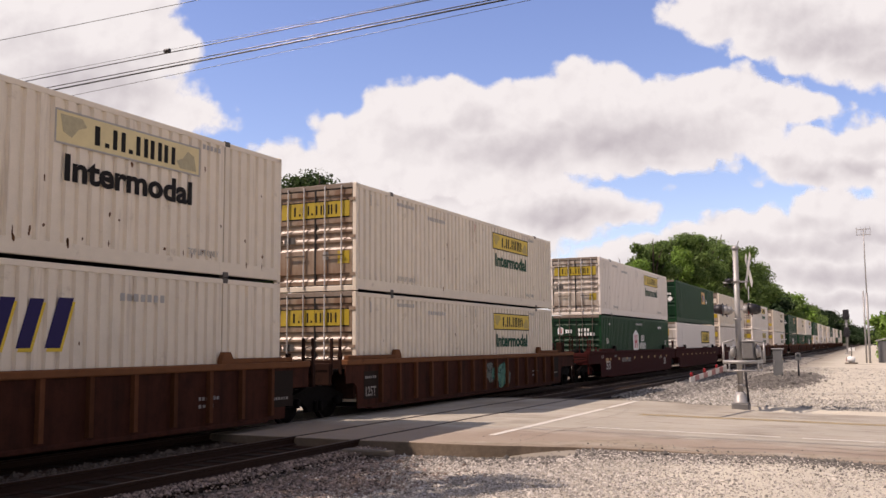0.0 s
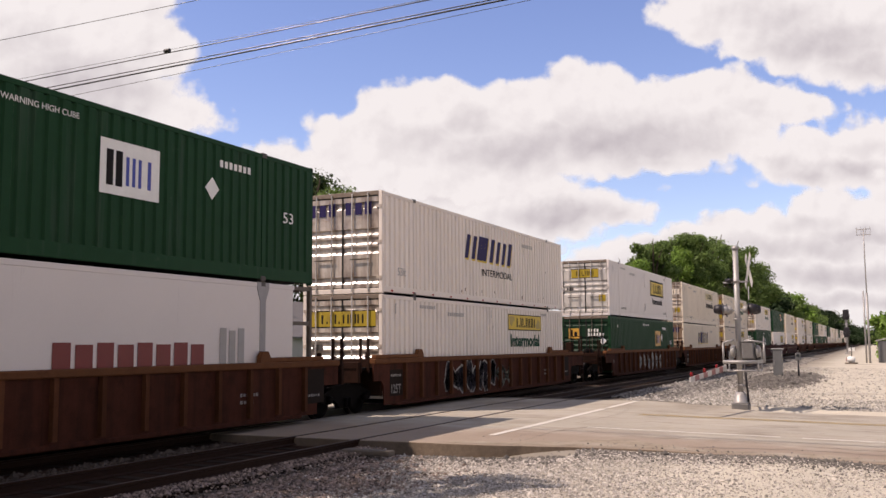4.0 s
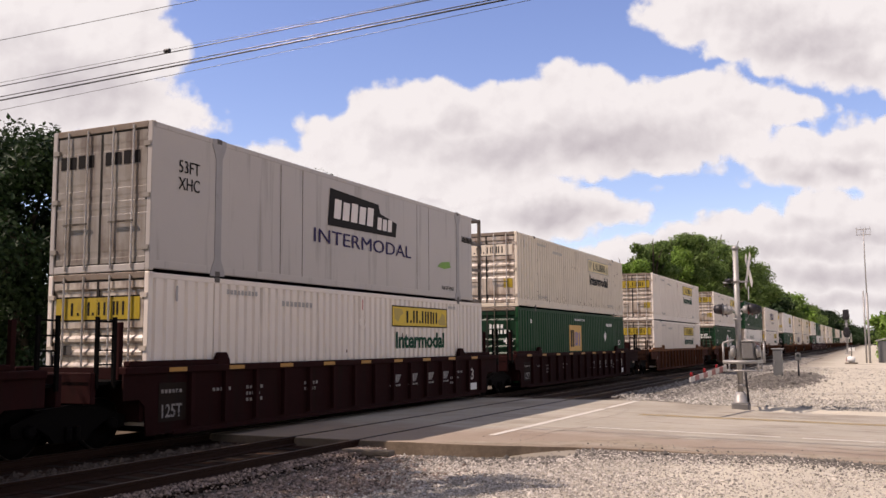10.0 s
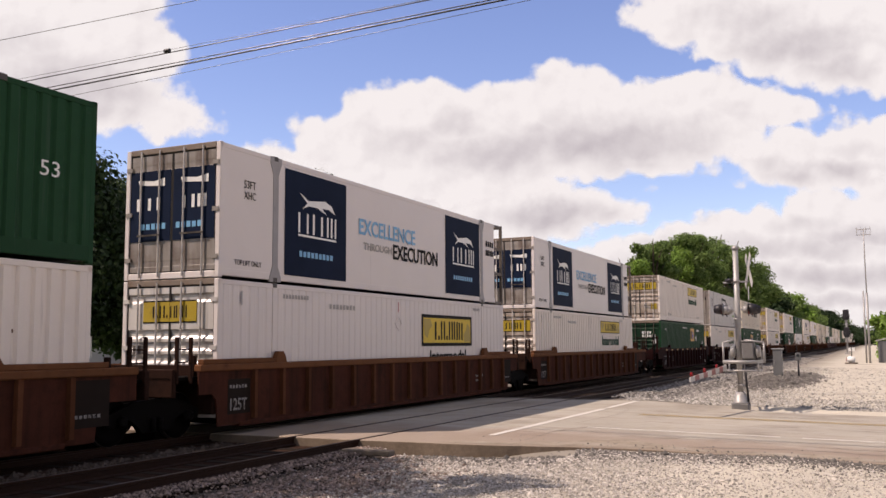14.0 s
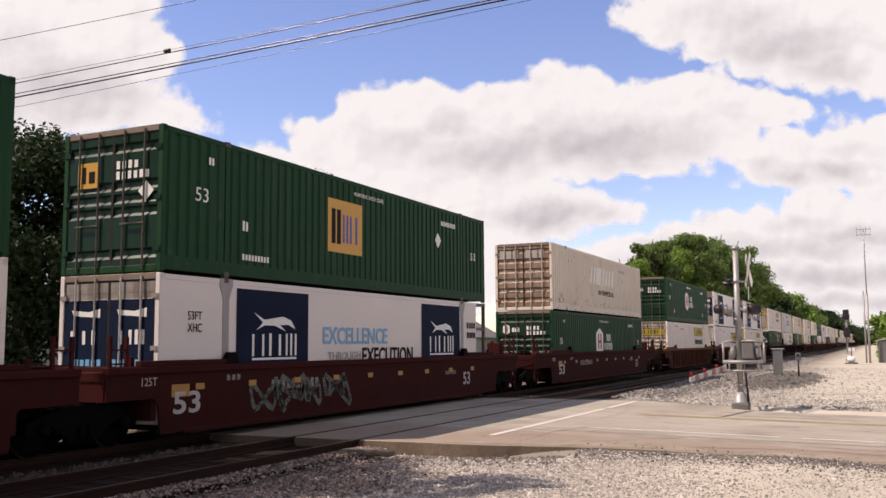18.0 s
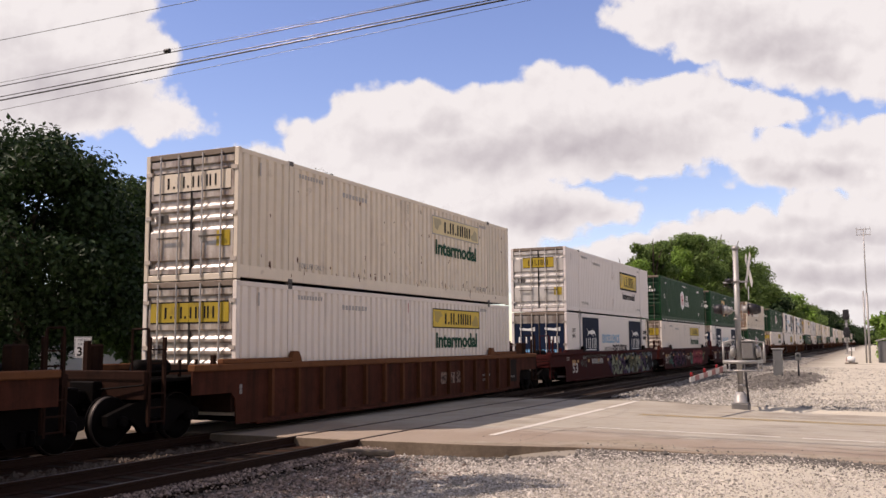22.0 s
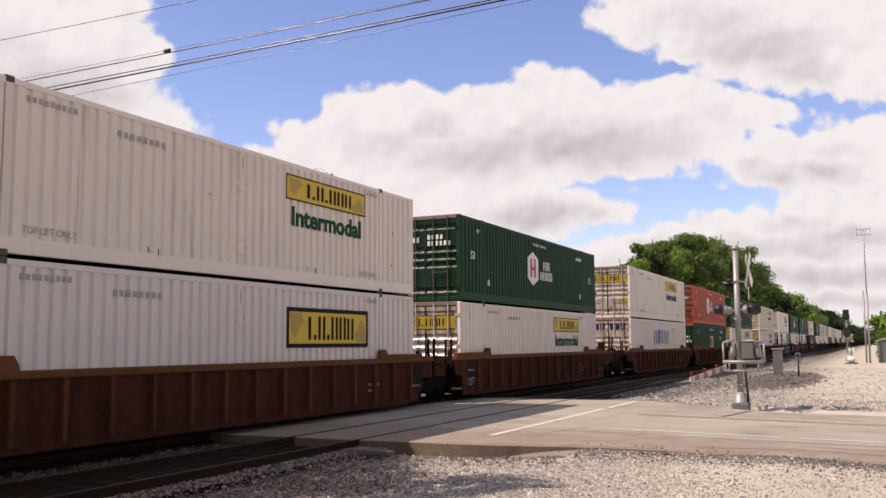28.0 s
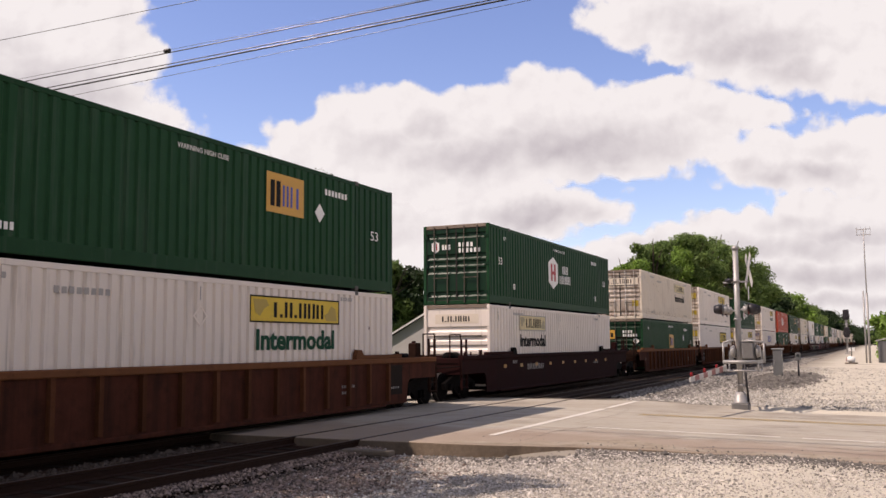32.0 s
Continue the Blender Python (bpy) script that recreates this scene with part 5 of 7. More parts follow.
def steps(stops):
    out = []
    for (a, s), (b, _) in zip(stops, stops[1:]):
        out += list(np.arange(a, b - 1e-6, s))
    return out + [stops[-1][0]]


ROAD_A, ROAD_B = 16.75, 29.4
gx = steps([(-3000, 600), (-600, 100), (-100, 20), (-20, 2), (4, 0.4), (40, 2), (100, 20), (400, 150), (1000, 500), (3500, 1)])
gy = steps([(-3000, 600), (-600, 100), (-100, 20), (-20, 2), (-4, 0.5), (20, 2), (60, 10), (200, 100), (600, 600), (3000, 1)])


def ground_height(x, y):
    z = ground_z(x, y)
    if ROAD_A + 0.4 < x < ROAD_B - 0.4 and -90 < y < 90:
        z -= 0.10
    return z


ground = new("ground", grid_sheet("ground", gx, gy, ground_height, G["dirt"]))
tagged(ground, "pale gravel and dirt ground beside the tracks", "ground", kind="structure")

# lawns beyond the tracks, on both sides of the road
for name, xs, ys in (("lawn", (-90, 14.6), (17.6, 130)), ("lawn", (31.5, 230), (20.0, 130))):
    lx, ly = [xs[0] + (xs[1] - xs[0]) * i / 40 for i in range(41)], [ys[0] + (ys[1] - ys[0]) * i / 30 for i in range(31)]
    tagged(new(name, grid_sheet(name, lx, ly, lambda x, y: ground_z(x, y) + 0.03 + 0.05 * noise.noise((x, y, 4)), G["grass"])), "rough green grass lawn behind the tracks", "lawn", kind="structure")


def road_z(y):
    return -0.02 * max(0.0, min(7.0, 7.0 - y)) if y < 7 else 0.0


def road_mesh():
    """The road across the tracks: a thick slab, flared at the crossing."""
    ys = steps([(-90, 10), (-10, 0.25), (20, 5), (90, 1)])
    bm = bmesh.new()
    rows = []
    for y in ys:
        flare = smooth(3.6, 7.5, y) * (1 - smooth(14, 20, y))
        a = ROAD_A - 0.95 * flare + 0.07 * noise.noise((y * 0.6, 3, 0)) + 0.025 * noise.noise((y * 3.1, 5, 0))
        b = 27.2 + 2.4 * smooth(2.5, 6.8, y) * (1 - smooth(18, 24, y)) + 0.15 * noise.noise((y * 0.8, 9, 0))
        z = road_z(y)
        cols = [(a - 0.05, z - 0.34), (a, z - 0.015)] + [(a + (b - a) * k / 16, z) for k in range(0, 17)] + [(b, z - 0.015), (b + 0.05, z - 0.34)]
        cols[2] = (a + 0.02, z)
        rows.append([bm.verts.new((x, y, zz)) for x, zz in cols])
    for r0, r1 in zip(rows, rows[1:]):
        for i in range(len(r0) - 1):
            f = bm.faces.new((r0[i], r0[i + 1], r1[i + 1], r1[i]))
            f.material_index = 1 if i in (0, len(r0) - 2) else 0
    me = bpy.data.meshes.new("road")
    bm.to_mesh(me), bm.free()
    me.materials.append(G["asphalt"])
    me.materials.append(G["broken"])
    return me


road = new("road", road_mesh())
tagged(road, "bleached cracked asphalt road over the level crossing", "road", kind="structure")


def marking(name, pts, width, material, label):
    """A painted stripe along a line on the road."""
    vs, fs = [], []
    r = random.Random(len(pts) * 7 + int(width * 100))
    for (x0, y0), (x1, y1) in zip(pts, pts[1:]):
        n = max(2, int(math.hypot(x1 - x0, y1 - y0) / 0.4))
        d = Vector((x1 - x0, y1 - y0)).normalized()
        nx, ny = -d.y, d.x
        for i in range(n):
            if r.random() < (0.06 if width < 0.2 else 0.0):
                continue
            k = len(vs)
            for t, s in ((i / n, -1), ((i + 1) / n, -1), ((i + 1) / n, 1), (i / n, 1)):
                x, y = x0 + (x1 - x0) * t, y0 + (y1 - y0) * t
                w = width / 2 * (1 + 0.12 * r.uniform(-1, 1))
                vs.append((x + nx * w * s, y + ny * w * s, road_z(y) + 0.006))
            fs.append((k, k + 1, k + 2, k + 3))
    me = bpy.data.meshes.new(name)
    me.from_pydata(vs, [], fs)
    me.materials.append(material)
    return tagged(new(name, me), label, "road marking", kind="structure")


marking("stop_line", [(17.05, 7.12), (29.3, 6.98)], 0.17, G["line"], "worn white stop line before the tracks")
marking("edge_line", [(20.15, 5.9), (20.4, -40)], 0.12, G["line"], "worn white edge line on the road")
marking("centre_line", [(24.1, 5.7), (24.5, -40)], 0.11, G["yline"], "faded yellow centre line on the road")
marking("centre_line", [(24.35, 5.7), (24.75, -40)], 0.11, G["yline"], "faded yellow centre line on the road")

WORN = mat("crumbled_road_edge", (0.285, 0.235, 0.18), 0.95, vary=0.35, scale=2.4, fine=14, dirt=(0.38, 0.34, 0.28), dirt_amount=0.75, bump=0.9, bump_scale=16, spec=0.05)


def worn_edge():
    """The crumbled, dirty margin of the road on the camera's side, with a ragged inner line."""
    vs, fs = [], []
    ys = steps([(-14, 0.2), (7.4, 1)])
    for y in ys:
        flare = smooth(3.6, 7.5, y)
        a = ROAD_A - 0.95 * flare + 0.10
        w = 0.42 + 0.30 * noise.noise((y * 0.5, 1, 4)) + 0.22 * noise.noise((y * 1.9, 2, 4)) + 0.12 * noise.noise((y * 5.3, 6, 4))
        w += 0.9 * math.exp(-((y - 4.6) / 0.9) ** 2)
        vs += [(a, y, road_z(y) + 0.005), (a + max(0.06, w), y, road_z(y) + 0.005)]
    fs = [(2 * i, 2 * i + 1, 2 * i + 3, 2 * i + 2) for i in range(len(ys) - 1)]
    me = bpy.data.meshes.new("road_margin")
    me.from_pydata(vs, [], fs)
    me.materials.append(WORN)
    return tagged(new("road_margin", me), "crumbled brown dirty margin of the asphalt road", "road edge", kind="structure")


worn_edge()
TAR = mat("dark_tar_crack", (0.19, 0.158, 0.125), 0.85, vary=0.2)


def crack(pts, width, seed):
    """A jagged crack or tar seam on the road."""
    r = random.Random(seed)
    vs, fs = [], []
    line = []
    for (x0, y0), (x1, y1) in zip(pts, pts[1:]):
        n = max(2, int(math.hypot(x1 - x0, y1 - y0) / 0.22))
        line += [(x0 + (x1 - x0) * i / n + r.uniform(-0.05, 0.05), y0 + (y1 - y0) * i / n + r.uniform(-0.05, 0.05)) for i in range(n)]
    for i, (x, y) in enumerate(line):
        w = width * r.uniform(0.4, 1.4)
        vs += [(x - w, y - w * 0.5, road_z(y) + 0.004), (x + w, y + w * 0.5, road_z(y) + 0.004)]
    fs = [(2 * i, 2 * i + 1, 2 * i + 3, 2 * i + 2) for i in range(len(line) - 1)]
    me = bpy.data.meshes.new("road_crack")
    me.from_pydata(vs, [], fs)
    me.materials.append(TAR)
    return tagged(new("road_crack", me), "dark jagged crack in the asphalt", "crack", kind="structure")


crack([(17.0, 6.2), (18.4, 6.3), (19.8, 6.1), (20.6, 5.7)], 0.022, 1)
crack([(26.6, 2.9), (26.7, 2.3), (26.1, 1.6), (25.6, 1.2)], 0.035, 12)
crack([(18.6, 4.8), (18.9, 2.5), (18.5, 0.3), (18.9, -2.2)], 0.02, 3)
crack([(22.4, 5.4), (22.0, 3.4), (22.6, 1.6), (22.2, -1.5)], 0.02, 4)
crack([(17.4, 3.2), (18.0, 1.4), (17.8, -0.8)], 0.03, 5)
crack([(21.0, 6.4), (23.8, 6.2), (26.4, 6.4)], 0.018, 6)
crack([(25.6, 6.0), (25.2, 3.8), (25.5, 1.0), (25.2, -2.0)], 0.02, 7)
for i in range(10):
    r_ = random.Random(90 + i)
    x_, y_ = r_.uniform(17.2, 26), r_.uniform(-1.5, 6.5)
    crack([(x_, y_), (x_ + r_.uniform(-0.6, 0.6), y_ - r_.uniform(0.4, 1.2)), (x_ + r_.uniform(-1, 1), y_ - r_.uniform(1.2, 2.2))], 0.014, 100 + i)

NEAR_Y, MAIN_Y = 9.97, TRAIN_Y


def rail_mesh(x0, x1):
    prof = [(-0.07, -0.17), (0.07, -0.17), (0.07, -0.155), (0.012, -0.13), (0.012, -0.045), (0.036, -0.035), (0.036, -0.004), (0.028, 0), (-0.028, 0), (-0.036, -0.004),
            (-0.036, -0.035), (-0.012, -0.045), (-0.012, -0.13), (-0.07, -0.155)]
    n = len(prof)
    vs = [(x0, a, b) for a, b in prof] + [(x1, a, b) for a, b in prof]
    fs = [(i, (i + 1) % n, n + (i + 1) % n, n + i) for i in range(n)]
    me = bpy.data.meshes.new("rail")
    me.from_pydata(vs, [], fs)
    me.materials.append(M["rail"])
    me.materials.append(M["railtop"])
    me.polygons[7].material_index = 1
    return me


RAIL = rail_mesh(-150, 900)
tie_mesh = box("tie", (0.23, 2.6, 0.18), M["tie"], 0.02)
for name, yc, label in (("siding_track", NEAR_Y, "rusty siding track with timber ties in ballast"), ("main_track", MAIN_Y, "main line track beneath the train")):
    tr = thing(name, (0, yc, 0), label, "railway track", kind="structure")
    for y in (-0.755, 0.755):
        part("rail", RAIL, tr, (0, y, 0.012))
    for i in range(130):
        x = 2 + i * 0.52
        if 15.2 < x < 30.2:
            continue
        part("tie", tie_mesh, tr, (x, -1.3 + 0.03 * math.sin(i * 7.3), -0.335))


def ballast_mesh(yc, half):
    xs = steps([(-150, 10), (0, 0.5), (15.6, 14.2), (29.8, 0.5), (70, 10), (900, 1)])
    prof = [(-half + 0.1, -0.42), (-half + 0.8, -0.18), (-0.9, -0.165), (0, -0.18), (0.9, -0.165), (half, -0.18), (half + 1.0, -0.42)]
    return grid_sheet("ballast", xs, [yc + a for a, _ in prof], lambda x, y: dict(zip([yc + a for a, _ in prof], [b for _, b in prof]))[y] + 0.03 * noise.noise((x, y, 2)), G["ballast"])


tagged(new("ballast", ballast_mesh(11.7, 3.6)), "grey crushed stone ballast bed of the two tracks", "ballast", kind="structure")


def stones(name, count, area, height, size, material, label, seed):
    """Loose stones, each a small uneven lump, joined in one sheet of gravel."""
    r = np.random.RandomState(seed)
    base = np.array([(1, 0, 0), (-1, 0, 0), (0, 1, 0), (0, -1, 0), (0, 0, 1), (0, 0, -1)], float)
    tri = np.array([(0, 2, 4), (2, 1, 4), (1, 3, 4), (3, 0, 4), (2, 0, 5), (1, 2, 5), (3, 1, 5), (0, 3, 5)])
    pts = area(r, count)
    vs = np.zeros((len(pts), 6, 3))
    ang = r.uniform(0, math.pi, len(pts))
    s = size * np.exp(r.normal(0, 0.42, len(pts)))
    jit = base[None] * r.uniform(0.6, 1.25, (len(pts), 6, 1)) + r.uniform(-0.25, 0.25, (len(pts), 6, 3))
    jit[:, :, 2] *= 0.72
    c, sn = np.cos(ang)[:, None], np.sin(ang)[:, None]
    vs[:, :, 0] = (jit[:, :, 0] * c - jit[:, :, 1] * sn) * s[:, None] + pts[:, 0:1]
    vs[:, :, 1] = (jit[:, :, 0] * sn + jit[:, :, 1] * c) * s[:, None] + pts[:, 1:2]
    zz = np.array([height(x, y) for x, y in pts])
    vs[:, :, 2] = jit[:, :, 2] * s[:, None] + zz[:, None] + 0.3 * s[:, None]
    fs = (tri[None] + 6 * np.arange(len(pts))[:, None, None]).reshape(-1, 3)
    me = bpy.data.meshes.new(name)
    me.from_pydata(vs.reshape(-1, 3).tolist(), [], fs.tolist())
    me.materials.append(material)
    return tagged(new(name, me), label, "gravel", kind="stuff")


def area_near(r, n, shaded=False):
    x = 7.5 + 10.0 * r.rand(n) ** 0.9
    y = -2.5 + 11.62 * r.rand(n)
    thin = np.array([0.5 + 0.5 * noise.noise((a * 0.45, b * 0.45, 7)) + 0.35 * noise.noise((a * 1.7, b * 1.7, 3)) for a, b in zip(x, y)])
    # stones near the siding: stained, and darkened for the shadow there
    dirty = y + 1.5 * (thin - 0.5) + 0.7 * r.normal(0, 1, n) - 0.35 * np.clip(x - 12, 0, 4) > 6.7
    keep = (x < 16.6 - 0.9 * (y > 5)) & (x * 1.35 > y) & (r.rand(n) < (0.22 + 0.78 * np.clip((y - 1.4) / 4.6, 0, 1)) * np.clip(0.12 + 1.4 * thin, 0, 1))
    keep &= dirty if shaded else ~dirty
    return np.stack([x[keep], y[keep]], 1)


def area_shaded(r, n):
    return area_near(r, n, True)


def near_z(x, y):
    return max(ground_z(x, y), min(-0.13, -0.42 + 0.29 * (y - 8.1) / 0.5)) if y > 8.0 else ground_z(x, y)


def area_beyond(r, n):
    x = 29.5 + 45 * r.rand(n) ** 1.5
    y = -3 + 10.6 * r.rand(n)
    keep = ((x > 30.0) | (y < 5.5)) & (r.rand(n) < 0.10 + 0.45 * np.clip((38 - x) / 6, 0, 1) + 0.9 * np.clip((y - 2.0) / 4.0, 0, 1))
    return np.stack([x[keep], y[keep]], 1)


def area_track(r, n):
    x = np.where(r.rand(n) < 0.6, 4 + 11.6 * r.rand(n), 29.9 + 40 * r.rand(n) ** 1.4)
    y = 11.35 + 1.0 * r.rand(n)
    return np.stack([x, y], 1)


def track_z(x, y):
    return -0.20


stones("gravel", 200000, area_near, near_z, 0.0128, G["stone"], "loose pale crushed limestone in the foreground", 3)
stones("gravel", 150000, area_shaded, near_z, 0.0165, G["trackstone"], "stained crushed stone beside the siding, coloured dark for shade", 3)
def area_edge(r, n):
    """Crumbs of asphalt and dirty stone strewn along the broken edge of the road."""
    y = -2.5 + 10.4 * r.rand(n) ** 0.8
    x = 16.66 - 0.9 * (y > 5) + 0.10 * np.sin(y * 1.3) - np.abs(r.normal(0, 0.55, n))
    return np.stack([x, y], 1)


stones("gravel", 9000, area_edge, near_z, 0.0155, G["heapstone"], "dark grey crumbs of stone along the road edge", 9)
stones("gravel", 80000, area_beyond, ground_z, 0.021, G["greystone"], "loose pale gravel beyond the road", 4)
def area_mound(r, n):
    a, d = r.uniform(0, 6.28, n), np.sqrt(r.rand(n)) * (1 + 0.15 * r.normal(0, 1, n))
    return np.stack([51.0 + 10.0 * d * np.cos(a), 4.6 + 1.7 * d * np.sin(a)], 1)


def mound_z(x, y):
    return ground_z(x, y) + 0.12 * max(0.0, 1 - ((x - 51.0) / 10.0) ** 2 - ((y - 4.6) / 1.7) ** 2)


def area_shoulder(r, n):
    x = 30.2 + 95 * r.rand(n) ** 1.4
    return np.stack([x, 6.1 + 3.0 * r.rand(n) ** 0.8 + 0.3 * r.normal(0, 1, n)], 1)


def shoulder_z(x, y):
    """The sloping flank of the ballast bed beyond the road."""
    up = smooth(31, 36, x)
    return ground_z(x, y) * (1 - smooth(6.6, 8.3, y)) + (-0.30 + 0.16 * up) * smooth(6.6, 8.3, y)


def area_edge(r, n):
    y = -6 + 14 * r.rand(n)
    x = 16.15 + np.abs(r.normal(0, 0.55, n)) - 0.55 * (y > 5)
    return np.stack([x, y], 1)


def edge_z(x, y):
    return road_z(y) if x > 16.8 else ground_z(x, y)


stones("asphalt_crumbs", 1500, area_edge, edge_z, 0.013, G["heapstone"], "grey crumbs of broken asphalt along the road edge", 8)
tagged(new("ballast_shoulder", grid_sheet("ballast_shoulder", steps([(30.0, 0.5), (70, 4), (160, 1)]), steps([(5.9, 0.3), (9.2, 1)]), lambda x, y: shoulder_z(x, y) - 0.012, G["shoulder"])), "grey stone flank of the ballast bed", "ballast", kind="structure")
stones("shoulder_stones", 16000, area_shoulder, shoulder_z, 0.034, G["bankstone"], "loose grey ballast on the flank of the track bed", 9)
stones("ballast_heap", 12000, area_mound, mound_z, 0.040, G["heapstone"], "low heap of dark grey ballast round the signal cabinet", 6)
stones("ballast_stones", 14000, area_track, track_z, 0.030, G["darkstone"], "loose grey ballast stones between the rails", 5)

# ---------------------------------------------------------------- things round the crossing
M.update({
    "galv": mat("dull_galvanised_steel", (0.34, 0.33, 0.32), 0.5, 0.35, vary=0.18, scale=5, dirt=(0.2, 0.18, 0.16), dirt_amount=0.2),
    "signwhite": mat("white_sign_sheet", (0.78, 0.78, 0.76), 0.4, vary=0.05),
    "lampblack": mat("black_lamp_housing", (0.022, 0.020, 0.024), 0.5, vary=0.2),
    "redlens": mat("unlit_red_lens", (0.22, 0.012, 0.014), 0.15),
    "stripe_red": mat("faded_red_arm_stripe", (0.25, 0.085, 0.08), 0.5, vary=0.2, scale=6),
    "concrete": mat("weathered_concrete", (0.42, 0.40, 0.37), 0.9, vary=0.15, scale=3, bump=0.3),
    "cabinet": mat("grey_cabinet_paint", (0.14, 0.142, 0.14), 0.5, vary=0.08, dirt=GRIME, dirt_amount=0.15),
    "machine": mat("oil_stained_grey_paint", (0.15, 0.145, 0.14), 0.6, vary=0.25, scale=4, dirt=(0.04, 0.035, 0.03), dirt_amount=0.3),
    # Weathered sheet; its grey also holds the shade on the crossbuck's face.
    "signgrey": mat("weathered_grey_sign_sheet", (0.46, 0.45, 0.43), 0.5, vary=0.12, scale=3, dirt=(0.2, 0.18, 0.15), dirt_amount=0.25),
    "siding": mat("pale_grey_siding", (0.45, 0.43, 0.42), 0.7, vary=0.06, scale=1.0),
    "shingle": mat("grey_roof_shingle", (0.175, 0.163, 0.165), 0.9, vary=0.15, scale=2.0, fine=9, bump=0.3),
    "trim": mat("white_painted_trim", (0.75, 0.74, 0.72), 0.5, vary=0.05),
    "glass": mat("dark_window_glass", (0.03, 0.035, 0.04), 0.08, spec=0.6),
    "timber": mat("weathered_timber", (0.16, 0.13, 0.10), 0.9, vary=0.25, scale=4, bump=0.5),
})


ARM_Z = 1.24


def crossing_signal(x, y, z):
    """Flasher mast with crossbuck and a lowered striped gate arm that points over the road, towards -x."""
    th = thing("crossing_signal", (x, y, z), "galvanised crossing signal mast with crossbuck and lowered striped gate arm", "crossing signal")
    part("foundation", boxes("foundation", [(-0.25, 0.25, -0.24, 0.24, -0.3, 0.14)], M["machine"], 0.03), th, (0, 0, 0), "dark stained concrete foundation")
    part("base_casting", lathe("base_casting", [(0.14, 0.22), (0.17, 0.22), (0.18, 0.19), (0.36, 0.19), (0.40, 0.15), (0.46, 0.11)], "z", M["galv"], 16), th)
    part("mast", tube("mast", (0, 0, 0.3), (0, 0, 4.68), 0.082, M["galv"], 14), th)
    part("mast_cap", lathe("mast_cap", [(4.66, 0.11), (4.72, 0.11), (4.78, 0.05)], "z", M["galv"], 14), th)
    for z_ in (0.62, 2.55, 3.68):
        part("band_clamp", lathe("band_clamp", [(z_, 0.115), (z_ + 0.07, 0.115)], "z", M["galv"], 14), th)
    # crossbuck, seen almost edge on
    for s in (-1, 1):
        o = [(-0.61, -0.115), (0.61, -0.115), (0.61, 0.115), (-0.61, 0.115)]
        c, sn = math.cos(radians(48)), math.sin(radians(48)) * s
        part("crossbuck_board", plate("crossbuck_board", [(a * c - b * sn, a * sn + b * c) for a, b in o], "y", 0.012, M["signgrey"]), th, (0, -0.36 - 0.014 * s, 4.02), turn=Matrix.Rotation(radians(18), 4, "Z"))
    part("track_sign", boxes("track_sign", [(-0.22, 0.22, 0, 0.012, -0.2, 0.2)], M["signgrey"]), th, (0, -0.34, 3.35), turn=Matrix.Rotation(radians(9), 4, "Z"))
    part("sign_bracket", tube("sign_bracket", (0, -0.35, 3.7), (0, 0.38, 3.68), 0.025, M["galv"], 8), th)
    # flashers, two each way on a cross arm
    for side in (-1, 1):
        yy = 0.34 * side
        part("cross_arm", tube("cross_arm", (-0.46, yy * 0.5, 2.86), (0.46, yy * 0.5, 2.86), 0.03, M["galv"], 8), th)
        for dx in (-0.42, 0.42):
            d = part("flasher_backing", lathe("flasher_backing", [(0, 0.20), (0.012 * side, 0.20)], "y", M["lampblack"], 20), th, (dx, yy * 1.05, 2.86), "black round flasher backing")
            part("lamp_housing", lathe("lamp_housing", [(-0.16 * side, 0.05), (-0.13 * side, 0.10), (0.0, 0.14)], "y", M["galv"], 14), d)
            part("hood", lathe("hood", [(0.01 * side, 0.15), (0.12 * side, 0.15), (0.25 * side, 0.11), (0.25 * side, 0.10), (0.12 * side, 0.135)], "y", M["lampblack"], 14), d, (0, 0, 0.02))
            part("lens", lathe("lens", [(0.012 * side, 0.15), (0.03 * side, 0.14), (0.04 * side, 0.05)], "y", M["redlens"], 14), d)
    part("bell", lathe("bell", [(3.66, 0.02), (3.70, 0.10), (3.76, 0.13), (3.80, 0.05)], "z", M["lampblack"], 14), th, (0.0, 0.2, 0.0))
    # gate machine, its support frame and counterweights
    part("gate_machine", boxes("gate_machine", [(-0.24, 0.24, -0.44, -0.10, 1.42, 1.92)], M["machine"], 0.03), th)
    part("gate_machine_lid", boxes("gate_machine_lid", [(-0.26, 0.26, -0.46, -0.09, 1.925, 1.96)], M["galv"], 0.01), th)
    part("turning_drum", lathe("turning_drum", [(-0.60, 0.15), (-0.50, 0.19), (-0.47, 0.10)], "y", M["galv"], 16), th, (0, 0, 1.64))
    part("turning_drum", lathe("turning_drum", [(0.10, 0.10), (0.13, 0.19), (0.24, 0.15)], "y", M["galv"], 16), th, (0, 0, 1.64))
    for yy in (-0.62, 0.30):
        part("arm_support", boxes("arm_support", [(-0.9, 0.62, yy, yy + 0.05, 1.30, 1.40)], M["galv"], 0.01), th)
        part("arm_support", boxes("arm_support", [(-0.60, 0.30, yy, yy + 0.05, 1.06, 1.12)], M["galv"], 0.01), th)
        part("counterweight", boxes("counterweight", [(0.50, 0.86, yy - 0.03, yy + 0.07, 1.32, 1.66)], M["cabinet"], 0.02), th)
        for xx in (-0.58, 0.24):
            part("support_frame", tube("support_frame", (xx, yy + 0.025, 1.08), (xx, yy + 0.025, 1.34), 0.025, M["galv"], 8), th)
    part("arm_yoke", tube("arm_yoke", (-0.9, -0.60, 1.35), (-0.9, 0.34, 1.35), 0.05, M["galv"], 8), th)
